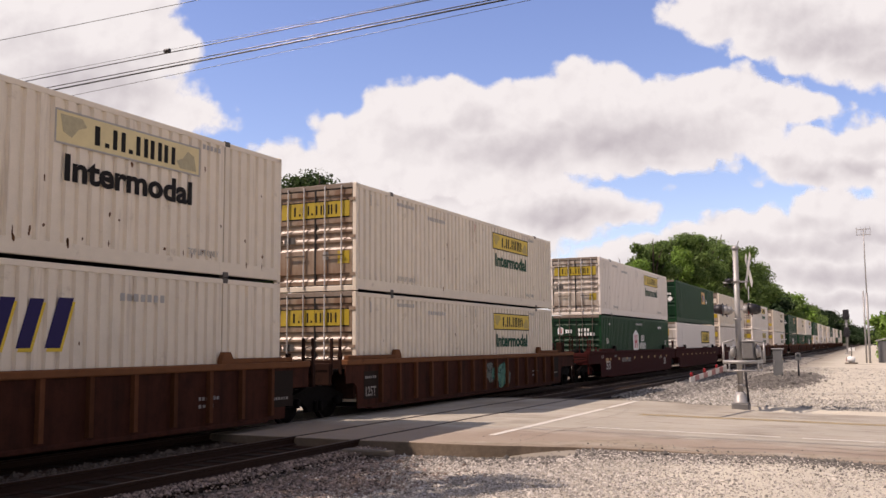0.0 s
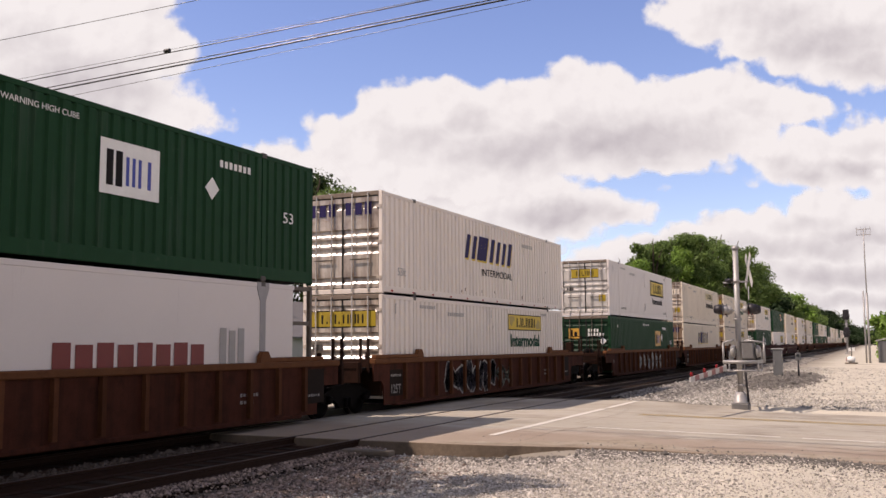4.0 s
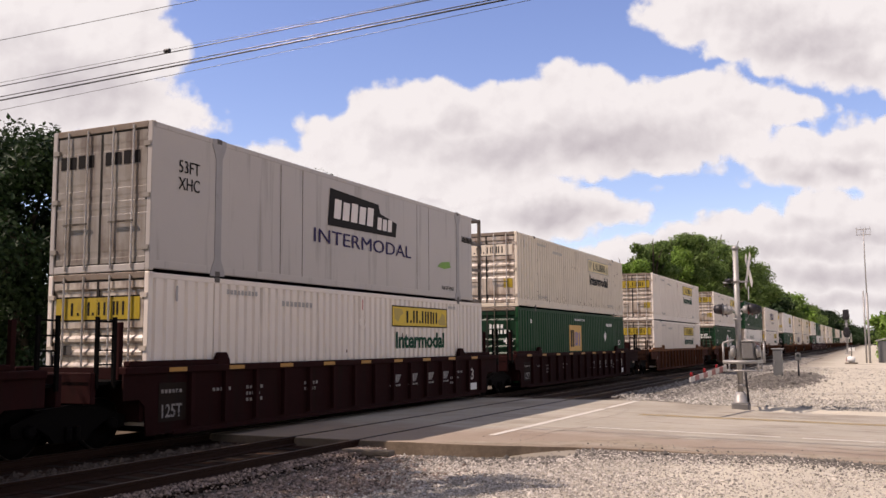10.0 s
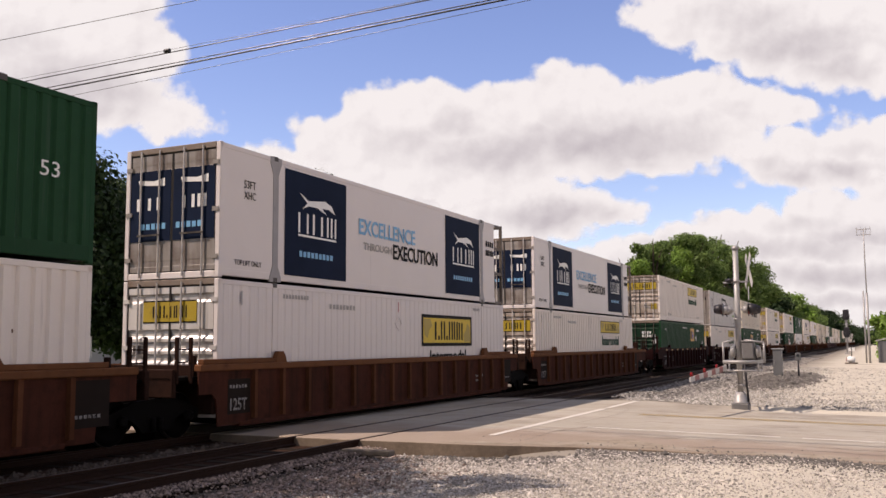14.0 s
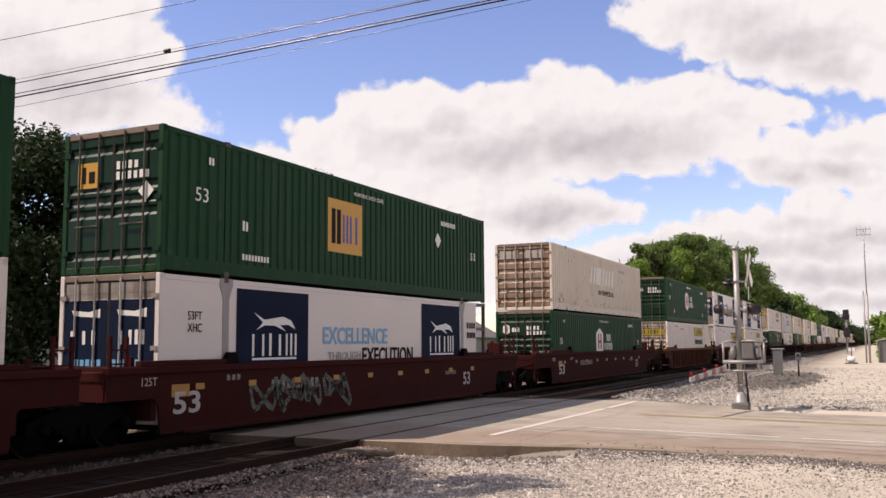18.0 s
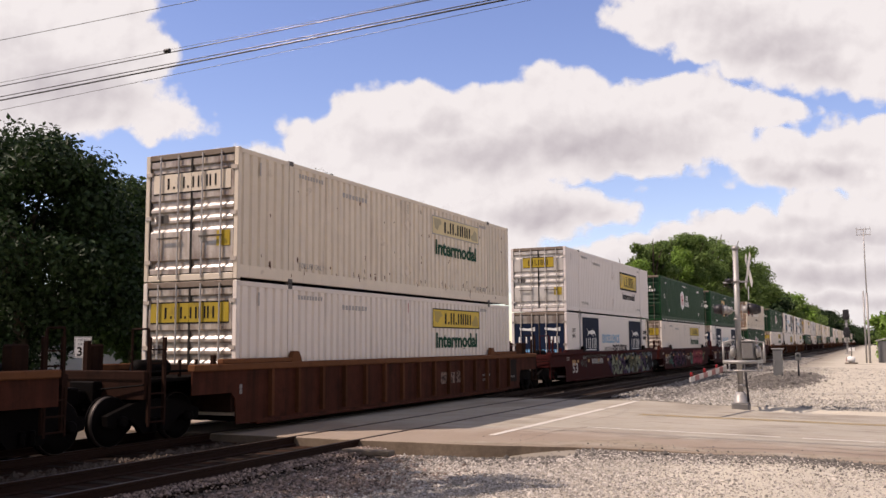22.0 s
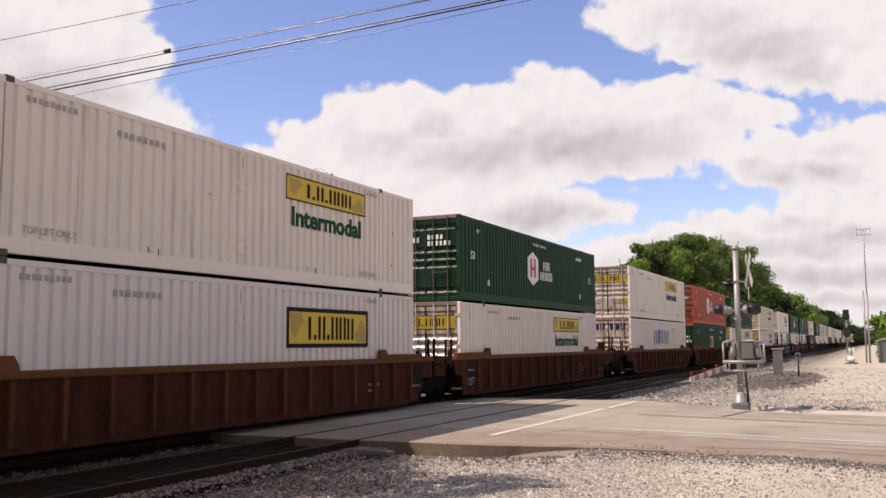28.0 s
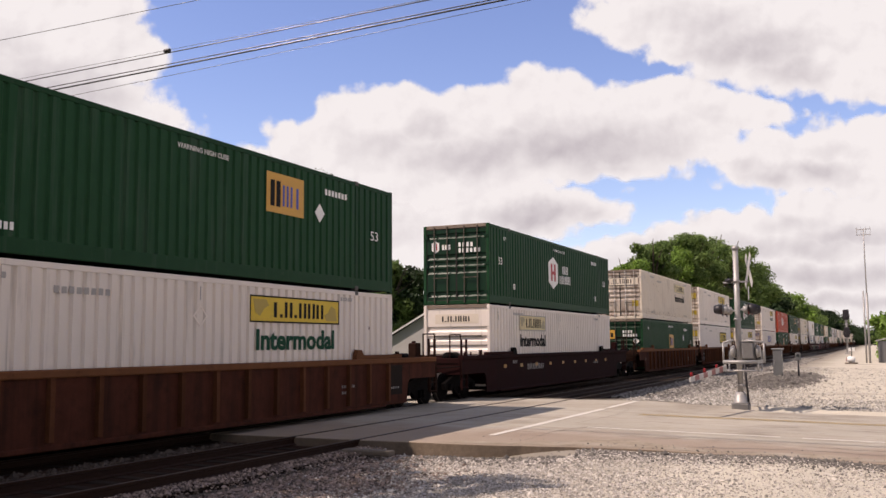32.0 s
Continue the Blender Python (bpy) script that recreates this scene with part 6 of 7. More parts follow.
    part("arm_yoke", tube("arm_yoke", (-0.58, -0.60, 1.09), (-0.58, 0.34, 1.09), 0.03, M["galv"], 8), th)
    for yy in (-0.72, 0.42):
        part("support_frame", tube("support_frame", (-0.2, yy, 1.32), (-0.2, yy, 1.90), 0.03, M["galv"], 8), th)
        part("support_frame", tube("support_frame", (-0.2, yy, 1.90), (-0.2, yy * 0.25, 1.98), 0.03, M["galv"], 8), th)
    # arm: tapered, in red and white lengths, with three lamps; it points over the lane and slightly towards the tracks
    n, far = 9, 4.45
    swing = Matrix.Rotation(radians(-6.4), 4, "Z") @ Matrix.Rotation(radians(-3.5), 4, "Y")
    for i in range(n):
        a, b = 0.92 + (far - 0.92) * i / n, 0.92 + (far - 0.92) * (i + 1) / n - 0.004
        h0, h1 = 0.080 - 0.02 * i / n, 0.080 - 0.02 * (i + 1) / n
        part("arm_stripe", plate("arm_stripe", [(-a, -h0), (-b, -h1), (-b, h1), (-a, h0)], "y", 0.035, M["stripe_red" if i % 2 else "signgrey"]), th, (0, 0.14, ARM_Z), "%s length of the gate arm" % ("red" if i % 2 else "white"), turn=swing)
    for d in (1.9, 3.1, 4.3):
        part("arm_lamp", lathe("arm_lamp", [(0, 0.03), (0.02, 0.04), (0.09, 0.04), (0.11, 0.02)], "z", M["redlens"], 10), th, swing.to_3x3() @ Vector((-d, 0, 0.07)) + Vector((0, 0.16, ARM_Z)))
    part("conduit", tube("conduit", (0.0, -0.22, 0.1), (0.0, -0.13, 1.46), 0.034, M["lampblack"], 8), th)
    return th


crossing_signal(28.5, 3.7, -0.08)


def equipment(x, y, z):
    c = thing("signal_cabinet", (x, y, z), "grey steel signal equipment cabinet on a stone bed", "cabinet")
    part("body", boxes("body", [(-0.25, 0.25, -0.22, 0.22, 0.12, 1.50)], M["cabinet"], 0.015), c)
    part("plinth", boxes("plinth", [(-0.3, 0.3, -0.3, 0.3, -0.15, 0.12)], M["concrete"], 0.01), c)
    part("roof", boxes("roof", [(-0.29, 0.29, -0.30, 0.30, 1.50, 1.56)], M["galv"], 0.01), c)
    d = part("door", boxes("door", [(-0.262, -0.25, -0.22, 0.22, 0.2, 1.42)], M["cabinet"], 0.004), c)
    part("handle", boxes("handle", [(-0.29, -0.262, 0.14, 0.17, 0.72, 0.92)], M["galv"]), d)
    part("hinge", boxes("hinge", [(-0.275, -0.25, -0.24, -0.215, 0.35, 0.45)], M["galv"]), d)
    part("hinge", boxes("hinge", [(-0.275, -0.25, -0.24, -0.215, 1.15, 1.25)], M["galv"]), d)
    p = thing("meter_post", (x + 0.6, y - 0.95, z), "small grey meter box on a thin steel post", "meter box")
    part("post", tube("post", (0, 0, -0.2), (0, 0, 1.0), 0.045, M["lampblack"], 8), p)
    part("box", boxes("box", [(-0.09, 0.09, -0.13, 0.13, 0.92, 1.32)], M["cabinet"], 0.02), p)
    part("dial", lathe("dial", [(-0.12, 0.07), (-0.09, 0.08)], "x", M["glass"], 14), p, (0, 0, 1.18))


equipment(51.5, 4.75, -0.05)


def block_signal(x, y):
    s = thing("block_signal", (x, y, -0.1), "railway block signal mast with two black lamp heads", "railway signal")
    part("foundation", boxes("foundation", [(-0.4, 0.4, -0.4, 0.4, -0.2, 0.35)], M["concrete"], 0.03), s)
    part("mast", tube("mast", (0, 0, 0.3), (0, 0, 6.6), 0.10, M["galv"], 10), s)
    for z in (5.75, 3.2):
        h = part("signal_head", lathe("signal_head", [(-0.06, 0.50), (0.02, 0.52), (0.06, 0.50)], "x", M["lampblack"], 20), s, (-0.2, 0, z + (0 if z < 4 else 0.0)))
        part("lamp_hood", lathe("lamp_hood", [(-0.5, 0.16), (-0.05, 0.2)], "x", M["lampblack"], 12), h)
    part("signal_head", boxes("signal_head", [(-0.32, 0.0, -0.42, 0.42, 5.2, 6.7)], M["lampblack"], 0.1), s)
    part("signal_head", boxes("signal_head", [(-0.32, 0.0, -0.38, 0.38, 2.6, 4.1)], M["lampblack"], 0.1), s)
    part("ladder", boxes("ladder", [(0.22, 0.26, -0.2, -0.16, 0.3, 6.0), (0.22, 0.26, 0.16, 0.20, 0.3, 6.0)] + [(0.22, 0.26, -0.16, 0.16, 0.5 + 0.4 * i, 0.53 + 0.4 * i) for i in range(14)], M["galv"]), s)
    part("platform", boxes("platform", [(0.1, 0.7, -0.4, 0.4, 4.5, 4.56)], M["galv"]), s)


block_signal(150.0, 4.0)

pole = thing("antenna_pole", (89.4, 0.62, -0.1), "tall slim grey steel antenna pole with a crossbar", "pole")
part("lower_mast", tube("lower_mast", (0, 0, -0.2), (0, 0, 6.2), 0.10, M["galv"], 10), pole)
part("upper_mast", tube("upper_mast", (0, 0, 6.2), (0, 0, 11.9), 0.05, M["galv"], 8), pole)
part("side_mast", tube("side_mast", (0.3, 0.28, -0.2), (0.3, 0.28, 6.4), 0.07, M["galv"], 8), pole)
for z in (11.85, 11.35):
    part("crossbar", tube("crossbar", (0, -0.55, z), (0, 0.55, z), 0.035, M["galv"], 6), pole)
for y in (-0.55, -0.18, 0.18, 0.55):
    part("antenna_rod", tube("antenna_rod", (0, y, 11.3), (0, y, 12.05), 0.022, M["galv"], 6), pole)

drum = thing("switch_machine", (86.0, 2.05, -0.05), "white rounded switch machine housing with a red end", "switch machine")
part("bed_plate", boxes("bed_plate", [(-0.7, 0.7, -0.5, 0.5, -0.1, 0.12)], M["timber"]), drum)
part("housing", lathe("housing", [(-0.32, 0.08), (-0.28, 0.22), (-0.05, 0.27), (0.2, 0.26), (0.32, 0.18)], "y", M["signwhite"], 16), drum, (0, 0, 0.38))
part("end_cap", lathe("end_cap", [(0.32, 0.18), (0.40, 0.12)], "y", M["stripe_red"], 14), drum, (0, 0, 0.38))
target = thing("switch_stand", (101.0, 2.35, -0.05), "low switch stand with a white target by the siding", "switch stand")
part("post", tube("post", (0, 0, 0), (0, 0, 1.3), 0.05, M["lampblack"], 8), target)
part("target", boxes("target", [(-0.02, 0.02, -0.3, 0.3, 0.95, 1.3)], M["signwhite"]), target)

shed = thing("equipment_shed", (90.5, -3.15, -0.1), "low pale grey metal equipment shed", "shed")
part("wall", boxes("wall", [(0, 4, 0, 3.1, 0, 2.0)], M["cabinet"], 0.02), shed)
part("roof", plate("roof", [(-0.15, 1.95), (1.55, 2.35), (3.25, 1.95), (3.25, 2.05), (1.55, 2.46), (-0.15, 2.05)], "x", 4.2, M["siding"]), shed, (-0.1, 0, 0))
part("door", boxes("door", [(-0.03, 0.0, 1.0, 1.95, 0.05, 1.9)], M["siding"]), shed)

sign = thing("speed_limit_sign", (28.0, 29.3, -0.5), "white rectangular speed limit sign on a steel post", "road sign", turn=Matrix.Rotation(radians(-46), 4, "Z"))
part("post", boxes("post", [(-0.03, 0.03, 0.01, 0.06, 0, 2.75)], M["galv"]), sign)
part("board", boxes("board", [(-0.33, 0.33, -0.004, 0.004, 1.90, 2.75)], M["signwhite"], 0.002), sign)
part("board_border", boxes("board_border", [(-0.31, 0.31, -0.007, -0.004, 1.92, 1.935), (-0.31, 0.31, -0.007, -0.004, 2.715, 2.73), (-0.31, -0.295, -0.007, -0.004, 1.935, 2.715), (0.295, 0.31, -0.007, -0.004, 1.935, 2.715)], M["black"]), sign)
part("lettering", words("SPEED", 0.10, M["black"], 0.40), sign, (-0.20, -0.006, 2.56))
part("lettering", words("LIMIT", 0.10, M["black"], 0.34), sign, (-0.17, -0.006, 2.40))
part("lettering", words("35", 0.36, M["black"], 0.44, 0.012), sign, (-0.22, -0.006, 1.98), "large black number")


def window(parent, x, y, z, w, h):
    """A window in a wall that faces -x."""
    f = part("window", boxes("window", [(-0.05, 0.02, -w / 2 - 0.08, w / 2 + 0.08, -0.08, 0), (-0.05, 0.02, -w / 2 - 0.08, w / 2 + 0.08, h, h + 0.08),
                                       (-0.05, 0.02, -w / 2 - 0.08, -w / 2, 0, h), (-0.05, 0.02, w / 2, w / 2 + 0.08, 0, h)], M["trim"]), parent, (x, y, z))
    part("pane", boxes("pane", [(-0.02, 0.0, -w / 2, w / 2, 0, h)], M["glass"]), f)
    part("glazing_bar", boxes("glazing_bar", [(-0.035, -0.02, -w / 2, w / 2, h / 2 - 0.02, h / 2 + 0.02)], M["trim"]), f)
    for s in (-1, 1):
        part("shutter", boxes("shutter", [(-0.05, -0.01, s * (w / 2 + 0.28) - 0.18, s * (w / 2 + 0.28) + 0.18, 0, h)], M["trim"]), f)


def house(x, y, half, length, eave, ridge, label, porch=True):
    """A gabled house, its gable towards -x and the ridge along x."""
    th = thing("house", (x, y, -0.1), label, "house")
    part("gable_wall", plate("gable_wall", [(-half + 0.4, 0), (half - 0.4, 0), (half - 0.4, eave), (0, ridge - 0.15), (-half + 0.4, eave)], "x", 0.25, M["siding"]), th)
    part("back_wall", plate("gable_wall", [(-half + 0.4, 0), (half - 0.4, 0), (half - 0.4, eave), (0, ridge - 0.15), (-half + 0.4, eave)], "x", 0.25, M["siding"]), th, (length - 0.25, 0, 0))
    for s in (-1, 1):
        part("side_wall", boxes("side_wall", [(0.25, length - 0.25, s * (half - 0.4) - 0.12, s * (half - 0.4) + 0.12, 0, eave + 0.1)], M["siding"]), th)
        k = (ridge - eave) / half
        r = part("roof_slope", plate("roof_slope", [(0, ridge), (s * (half + 0.15), eave - 0.15 * k), (s * (half + 0.15), eave - 0.15 * k + 0.16), (0, ridge + 0.17)], "x", length + 0.8, M["shingle"]), th, (-0.4, 0, 0))
        part("rake_board", plate("rake_board", [(0, ridge - 0.12), (s * (half + 0.17), eave - 0.15 * k - 0.1), (s * (half + 0.17), eave - 0.15 * k + 0.1), (0, ridge + 0.1)], "x", 0.05, M["trim"]), th, (-0.47, 0, 0))
    vent = part("roof_vent", boxes("roof_vent", [(5.0, 5.6, -2.3, -1.7, ridge - 1.3, ridge - 0.2)], M["shingle"], 0.02), th)
    window(th, -0.02, -half * 0.45, 0.9, 1.0, 1.25)
    if porch:
        part("porch_roof", plate("porch_roof", [(-1.2, 2.45), (half + 2.2, 2.45), (half - 0.2, 4.2), (half - 2.6, 4.2), (-1.2, 2.56)], "x", 5.0, M["shingle"]), th, (-5.0, 0, 0))
        part("porch_fascia", boxes("porch_fascia", [(-5.12, -5.02, -1.3, half + 2.3, 2.28, 2.52)], M["trim"]), th)
        for yy in (-1.0, 2.4, half + 1.9):
            part("porch_post", boxes("porch_post", [(-4.98, -4.80, yy - 0.09, yy + 0.09, 0, 2.4)], M["trim"], 0.01), th)
        part("door", boxes("door", [(-0.08, -0.01, 1.2, 2.1, 0.2, 2.2)], M["timber"]), th)
        part("porch_floor", boxes("porch_floor", [(-5.0, 0, -1.2, half + 2.2, 0, 0.18)], M["concrete"]), th)
    return th


house(67.0, 52.6, 6.3, 16.0, 2.65, 6.15, "pale grey sided house with a grey gabled roof behind the tracks")
house(101.0, 49.5, 5.6, 11.0, 2.7, 5.7, "small white sided house among trees", porch=False)
house(50.0, 63.5, 6.0, 10.0, 3.2, 6.4, "grey house half hidden behind a large tree", porch=False)

tie_end = thing("loose_timber", (14.9, 8.55, -0.17), "broken weathered timber lying on gravel", "timber")
part("timber", boxes("timber", [(-0.12, 0.12, -0.55, 0.45, 0, 0.10)], M["timber"], 0.02), tie_end)

# ---------------------------------------------------------------- trees
BARK = mat("rough_bark", (0.10, 0.075, 0.055), 0.9, vary=0.3, scale=6, bump=0.6, bump_scale=20)


def leaf_mat(name, base, through_light=0.38):
    m = mat(name, base, 0.55, vary=0.25, scale=0.4, fine=3, island=0.35, spec=0.25)
    b = m.node_tree.nodes["Principled BSDF"]
    tr = m.node_tree.nodes.new("ShaderNodeBsdfTranslucent")
    mx = m.node_tree.nodes.new("ShaderNodeMixShader")
    mx.inputs[0].default_value = through_light
    src = b.inputs["Base Color"].links[0].from_socket
    l = m.node_tree.links
    l.new(src, tr.inputs["Color"])
    l.new(b.outputs[0], mx.inputs[1]), l.new(tr.outputs[0], mx.inputs[2])
    l.new(mx.outputs[0], m.node_tree.nodes["Material Output"].inputs["Surface"])
    return m


# dark leaves: the gloom of backlit crowns is put into their colour
LEAF = {"dark": leaf_mat("shade_dark_leaves", (0.021, 0.044, 0.013), 0.20), "mid": leaf_mat("green_leaves", (0.140, 0.215, 0.060)),
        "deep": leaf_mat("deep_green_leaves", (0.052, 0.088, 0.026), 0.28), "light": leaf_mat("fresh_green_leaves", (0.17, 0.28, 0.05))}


def trunk_mesh(seed, height, spread, girth):
    """A tapered trunk with limbs that divide once."""
    r = random.Random(seed)
    bm = bmesh.new()

    def limb(a, b, ra, rb, sides=7):
        q = (b - a).to_track_quat("Z", "Y")
        ring = [[bm.verts.new(c + q @ Vector((rr * math.cos(t), rr * math.sin(t), 0))) for t in [2 * math.pi * i / sides for i in range(sides)]] for c, rr in ((a, ra), (b, rb))]
        for i in range(sides):
            j = (i + 1) % sides
            bm.faces.new((ring[0][i], ring[0][j], ring[1][j], ring[1][i])).smooth = True

    top = Vector((r.uniform(-0.3, 0.3), r.uniform(-0.3, 0.3), height * 0.55))
    limb(Vector((0, 0, -0.3)), top * 0.5, girth * 1.2, girth * 0.85)
    limb(top * 0.5, top, girth * 0.85, girth * 0.5)
    for i in range(9):
        a = r.uniform(0, 6.28)
        s = top * r.uniform(0.45, 1.0)
        e = Vector((math.cos(a) * spread * r.uniform(0.45, 0.8), math.sin(a) * spread * r.uniform(0.45, 0.8), height * r.uniform(0.55, 0.92)))
        mid = (s + e) / 2 + Vector((0, 0, height * 0.05))
        limb(s, mid, girth * 0.38, girth * 0.24, 5)
        limb(mid, e, girth * 0.24, girth * 0.08, 5)
    me = bpy.data.meshes.new("trunk")
    bm.to_mesh(me), bm.free()
    me.materials.append(BARK)
    return me


def crown_mesh(seed, height, spread, leaf, count, material, low=0.25, clumps=34, depth=0.62):
    """Many small bent leaves, gathered in clumps on an uneven crown."""
    r = np.random.RandomState(seed)
    c = []
    while len(c) < clumps:
        p = r.uniform(-1, 1, 3)
        d = np.linalg.norm(p)
        if d > 1 or d < 0.35:
            continue
        wide = 1.0 - 0.45 * max(0, p[2]) - 0.25 * max(0, -p[2])
        c.append((p[0] * spread * wide, p[1] * spread * wide, height * (low + (1 - low) * (p[2] * 0.5 + 0.5)) - 0.12 * height * (p[2] > 0.7)))
    c = np.array(c)
    rad = spread * r.uniform(0.20, 0.38, clumps)
    k = r.randint(0, clumps, count)
    d = r.normal(0, 1, (count, 3))
    d /= np.linalg.norm(d, axis=1)[:, None]
    q = rad[k] * r.uniform(depth, 1.12, count)
    pos = c[k] + d * q[:, None] * np.array([1, 1, 0.8])
    # leaf faces: two triangles folded along the rib
    nrm = d * 0.7 + r.normal(0, 0.6, (count, 3)) + np.array([0, 0, 0.35])
    nrm /= np.linalg.norm(nrm, axis=1)[:, None]
    t = np.cross(nrm, r.normal(0, 1, (count, 3)))
    t /= np.linalg.norm(t, axis=1)[:, None] + 1e-9
    b = np.cross(nrm, t)
    s = leaf * r.uniform(0.6, 1.3, count)[:, None]
    vs = np.stack([pos - t * s, pos + b * s * 0.55 + nrm * s * 0.15, pos + t * s, pos - b * s * 0.55 + nrm * s * 0.15], 1).reshape(-1, 3)
    i = 4 * np.arange(count)[:, None]
    fs = np.concatenate([i + np.array([0, 1, 2]), i + np.array([0, 2, 3])])
    me = bpy.data.meshes.new("crown")
    me.from_pydata(vs.tolist(), [], fs.tolist())
    me.materials.append(material)
    return me


def tree(at, height, spread, seed, tone, leaf, count, label, group="", low=0.25, turn=0.0, depth=0.62, clumps=34):
    th = thing("tree", at, label, "tree", group, turn=Matrix.Rotation(turn, 4, "Z"))
    part("trunk", trunk_mesh(seed, height, spread, 0.03 * height), th)
    part("crown", crown_mesh(seed, height, spread, leaf, count, LEAF[tone], low, clumps, depth), th)
    return th


def polar(az, dist, z=-0.1):
    return (dist * math.cos(radians(az)), dist * math.sin(radians(az)), z)


tree(polar(49.6, 51), 13.8, 6.3, 11, "dark", 0.16, 66000, "large green broadleaf tree behind the tracks, darkened as backlit", low=0.03, clumps=76, depth=0.2)
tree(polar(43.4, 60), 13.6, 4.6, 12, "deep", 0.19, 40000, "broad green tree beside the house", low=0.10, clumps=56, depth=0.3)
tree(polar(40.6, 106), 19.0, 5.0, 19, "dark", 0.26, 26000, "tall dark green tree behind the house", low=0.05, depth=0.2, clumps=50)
tree(polar(37.4, 104), 21.0, 6.2, 13, "deep", 0.27, 34000, "tall green tree behind the house", low=0.08, depth=0.2, clumps=52)
tree(polar(33.4, 104), 24.0, 6.0, 14, "deep", 0.25, 19000, "tall green tree behind the house", low=0.15, depth=0.55, clumps=60)
tree(polar(31.6, 100), 21.0, 4.6, 15, "mid", 0.25, 14000, "slender green tree behind the house", low=0.15, depth=0.55, clumps=50)
tree(polar(36.0, 99), 10.4, 3.6, 16, "mid", 0.22, 15000, "bushy green tree by the house", low=0.05, depth=0.3)
tree(polar(40.6, 90), 9.4, 3.4, 17, "light", 0.22, 15000, "bushy bright green tree by the house", low=0.05, depth=0.3)
tree(polar(28.6, 128), 14.8, 5.0, 51, "mid", 0.32, 13000, "green tree behind the small white house", low=0.10, depth=0.3)
tree(polar(26.3, 130), 14.4, 5.0, 52, "dark", 0.32, 13000, "dark green tree behind the small white house", low=0.10, depth=0.3)
# added out of view, placed so its crown shades the near gravel
tree((4.2, 17.0, -0.1), 16.0, 4.6, 18, "dark", 0.16, 22000, "leafy tree out of view that shades the gravel", low=0.35)
for az, d, h, sp, seed, tone in ((13.4, 120, 14.2, 3.6, 21, "light"), (12.3, 126, 17.2, 4.2, 22, "mid"), (11.2, 134, 17.4, 4.4, 43, "light"), (10.0, 140, 19.8, 4.8, 23, "mid"), (8.6, 152, 21.4, 5.4, 24, "mid"),
                                 (7.4, 174, 21.4, 5.6, 25, "mid"), (6.5, 196, 20.0, 5.2, 26, "mid"), (11.9, 158, 17.5, 5.0, 27, "mid"), (10.4, 160, 18.4, 5.4, 28, "dark"), (9.2, 176, 20.0, 6.0, 44, "dark"),
                                 (5.9, 220, 16.4, 6.0, 45, "dark"), (5.3, 245, 16.4, 6.2, 29, "mid"), (4.6, 280, 16.4, 6.4, 30, "light"), (4.0, 320, 16.6, 7.0, 31, "mid"), (3.4, 380, 16.6, 7.4, 32, "mid"),
                                 (2.8, 460, 18.8, 8.0, 33, "dark"), (2.3, 570, 21.0, 9.0, 34, "dark"), (1.8, 720, 20.0, 10.0, 35, "mid"), (1.35, 960, 20.0, 12.0, 36, "dark"), (1.2, 640, 10.0, 9.0, 46, "dark"), (0.75, 620, 10.5, 9.0, 47, "dark"), (0.3, 560, 8.0, 8.0, 48, "dark"), (-0.7, 430, 8.4, 9.0, 37, "dark")):
    tree(polar(az, d), h, sp, seed, tone, 0.21 if d < 200 else 0.5, 26000 if d < 200 else 6000, "%s tree in the row behind the train" % {"mid": "green", "dark": "dark green", "light": "bright green"}[tone],
         "row of trees behind the train", low=0.06, depth=0.3, clumps=46)
tree(polar(-0.75, 101), 4.9, 2.6, 41, "light", 0.24, 6000, "low bright green bush beyond the lot", low=0.02, depth=0.3)
tree(polar(-1.6, 120), 5.6, 4.0, 42, "mid", 0.28, 6000, "low green bush beyond the lot", low=0.02, depth=0.3)

# ---------------------------------------------------------------- overhead wires
WIRE = mat("black_wire", (0.02, 0.02, 0.022), 0.28, spec=0.8)
WIRE_X = 15.5


def wire(radius, z0, z1, sag, dx=0.0, label="thin black overhead wire along the road"):
    """A wire along the road, hanging slightly, from y -30 to y 60; heights at y 8 and at y 25."""
    c = bpy.data.curves.new("overhead_wire", "CURVE")
    c.dimensions, c.bevel_depth, c.bevel_resolution = "3D", radius, 2
    sp = c.splines.new("POLY")
    n = 60
    sp.points.add(n)
    for i in range(n + 1):
        y = -30 + 90 * i / n
        t = (y - 6.0) / 13.4
        sp.points[i].co = (WIRE_X + dx, y, z0 + (z1 - z0) * t + sag * t * (t - 1), 1)
    c.materials.append(WIRE)
    return tagged(new("overhead_wire", c), label, "cable")


wire(0.020, 8.18, 7.87, 0.04, label="thick black overhead cable along the road")
wire(0.012, 8.24, 7.97, 0.05, 0.02)
knob_wire = wire(0.013, 8.48, 8.23, 0.06)
bulge = bpy.data.curves.new("splice", "CURVE")
bulge.dimensions, bulge.bevel_depth, bulge.bevel_resolution, bulge.use_fill_caps = "3D", 0.05, 2, True
bulge_line = bulge.splines.new("POLY")
bulge_line.points.add(1)
bulge_line.points[0].co, bulge_line.points[1].co = (0, -0.07, 0, 1), (0, 0.07, 0, 1)
bulge.materials.append(M["lampblack"])
part("splice", bulge, knob_wire, (15.5, 13.98, 8.37), "black splice knob")
wire(0.005, 8.50, 8.33, 0.02, 0.02)
wire(0.006, 8.07, 7.62, 0.05)
wire(0.008, 9.41, 9.41, 0.05)

# ---------------------------------------------------------------- clouds
CLOUD_D = 2600.0
UNIT = CLOUD_D / 1633.0
right_way = Vector((0.42396954, -0.90564887, -0.00706717))
up_way = Vector((-0.09048454, -0.05012091, 0.99463583))


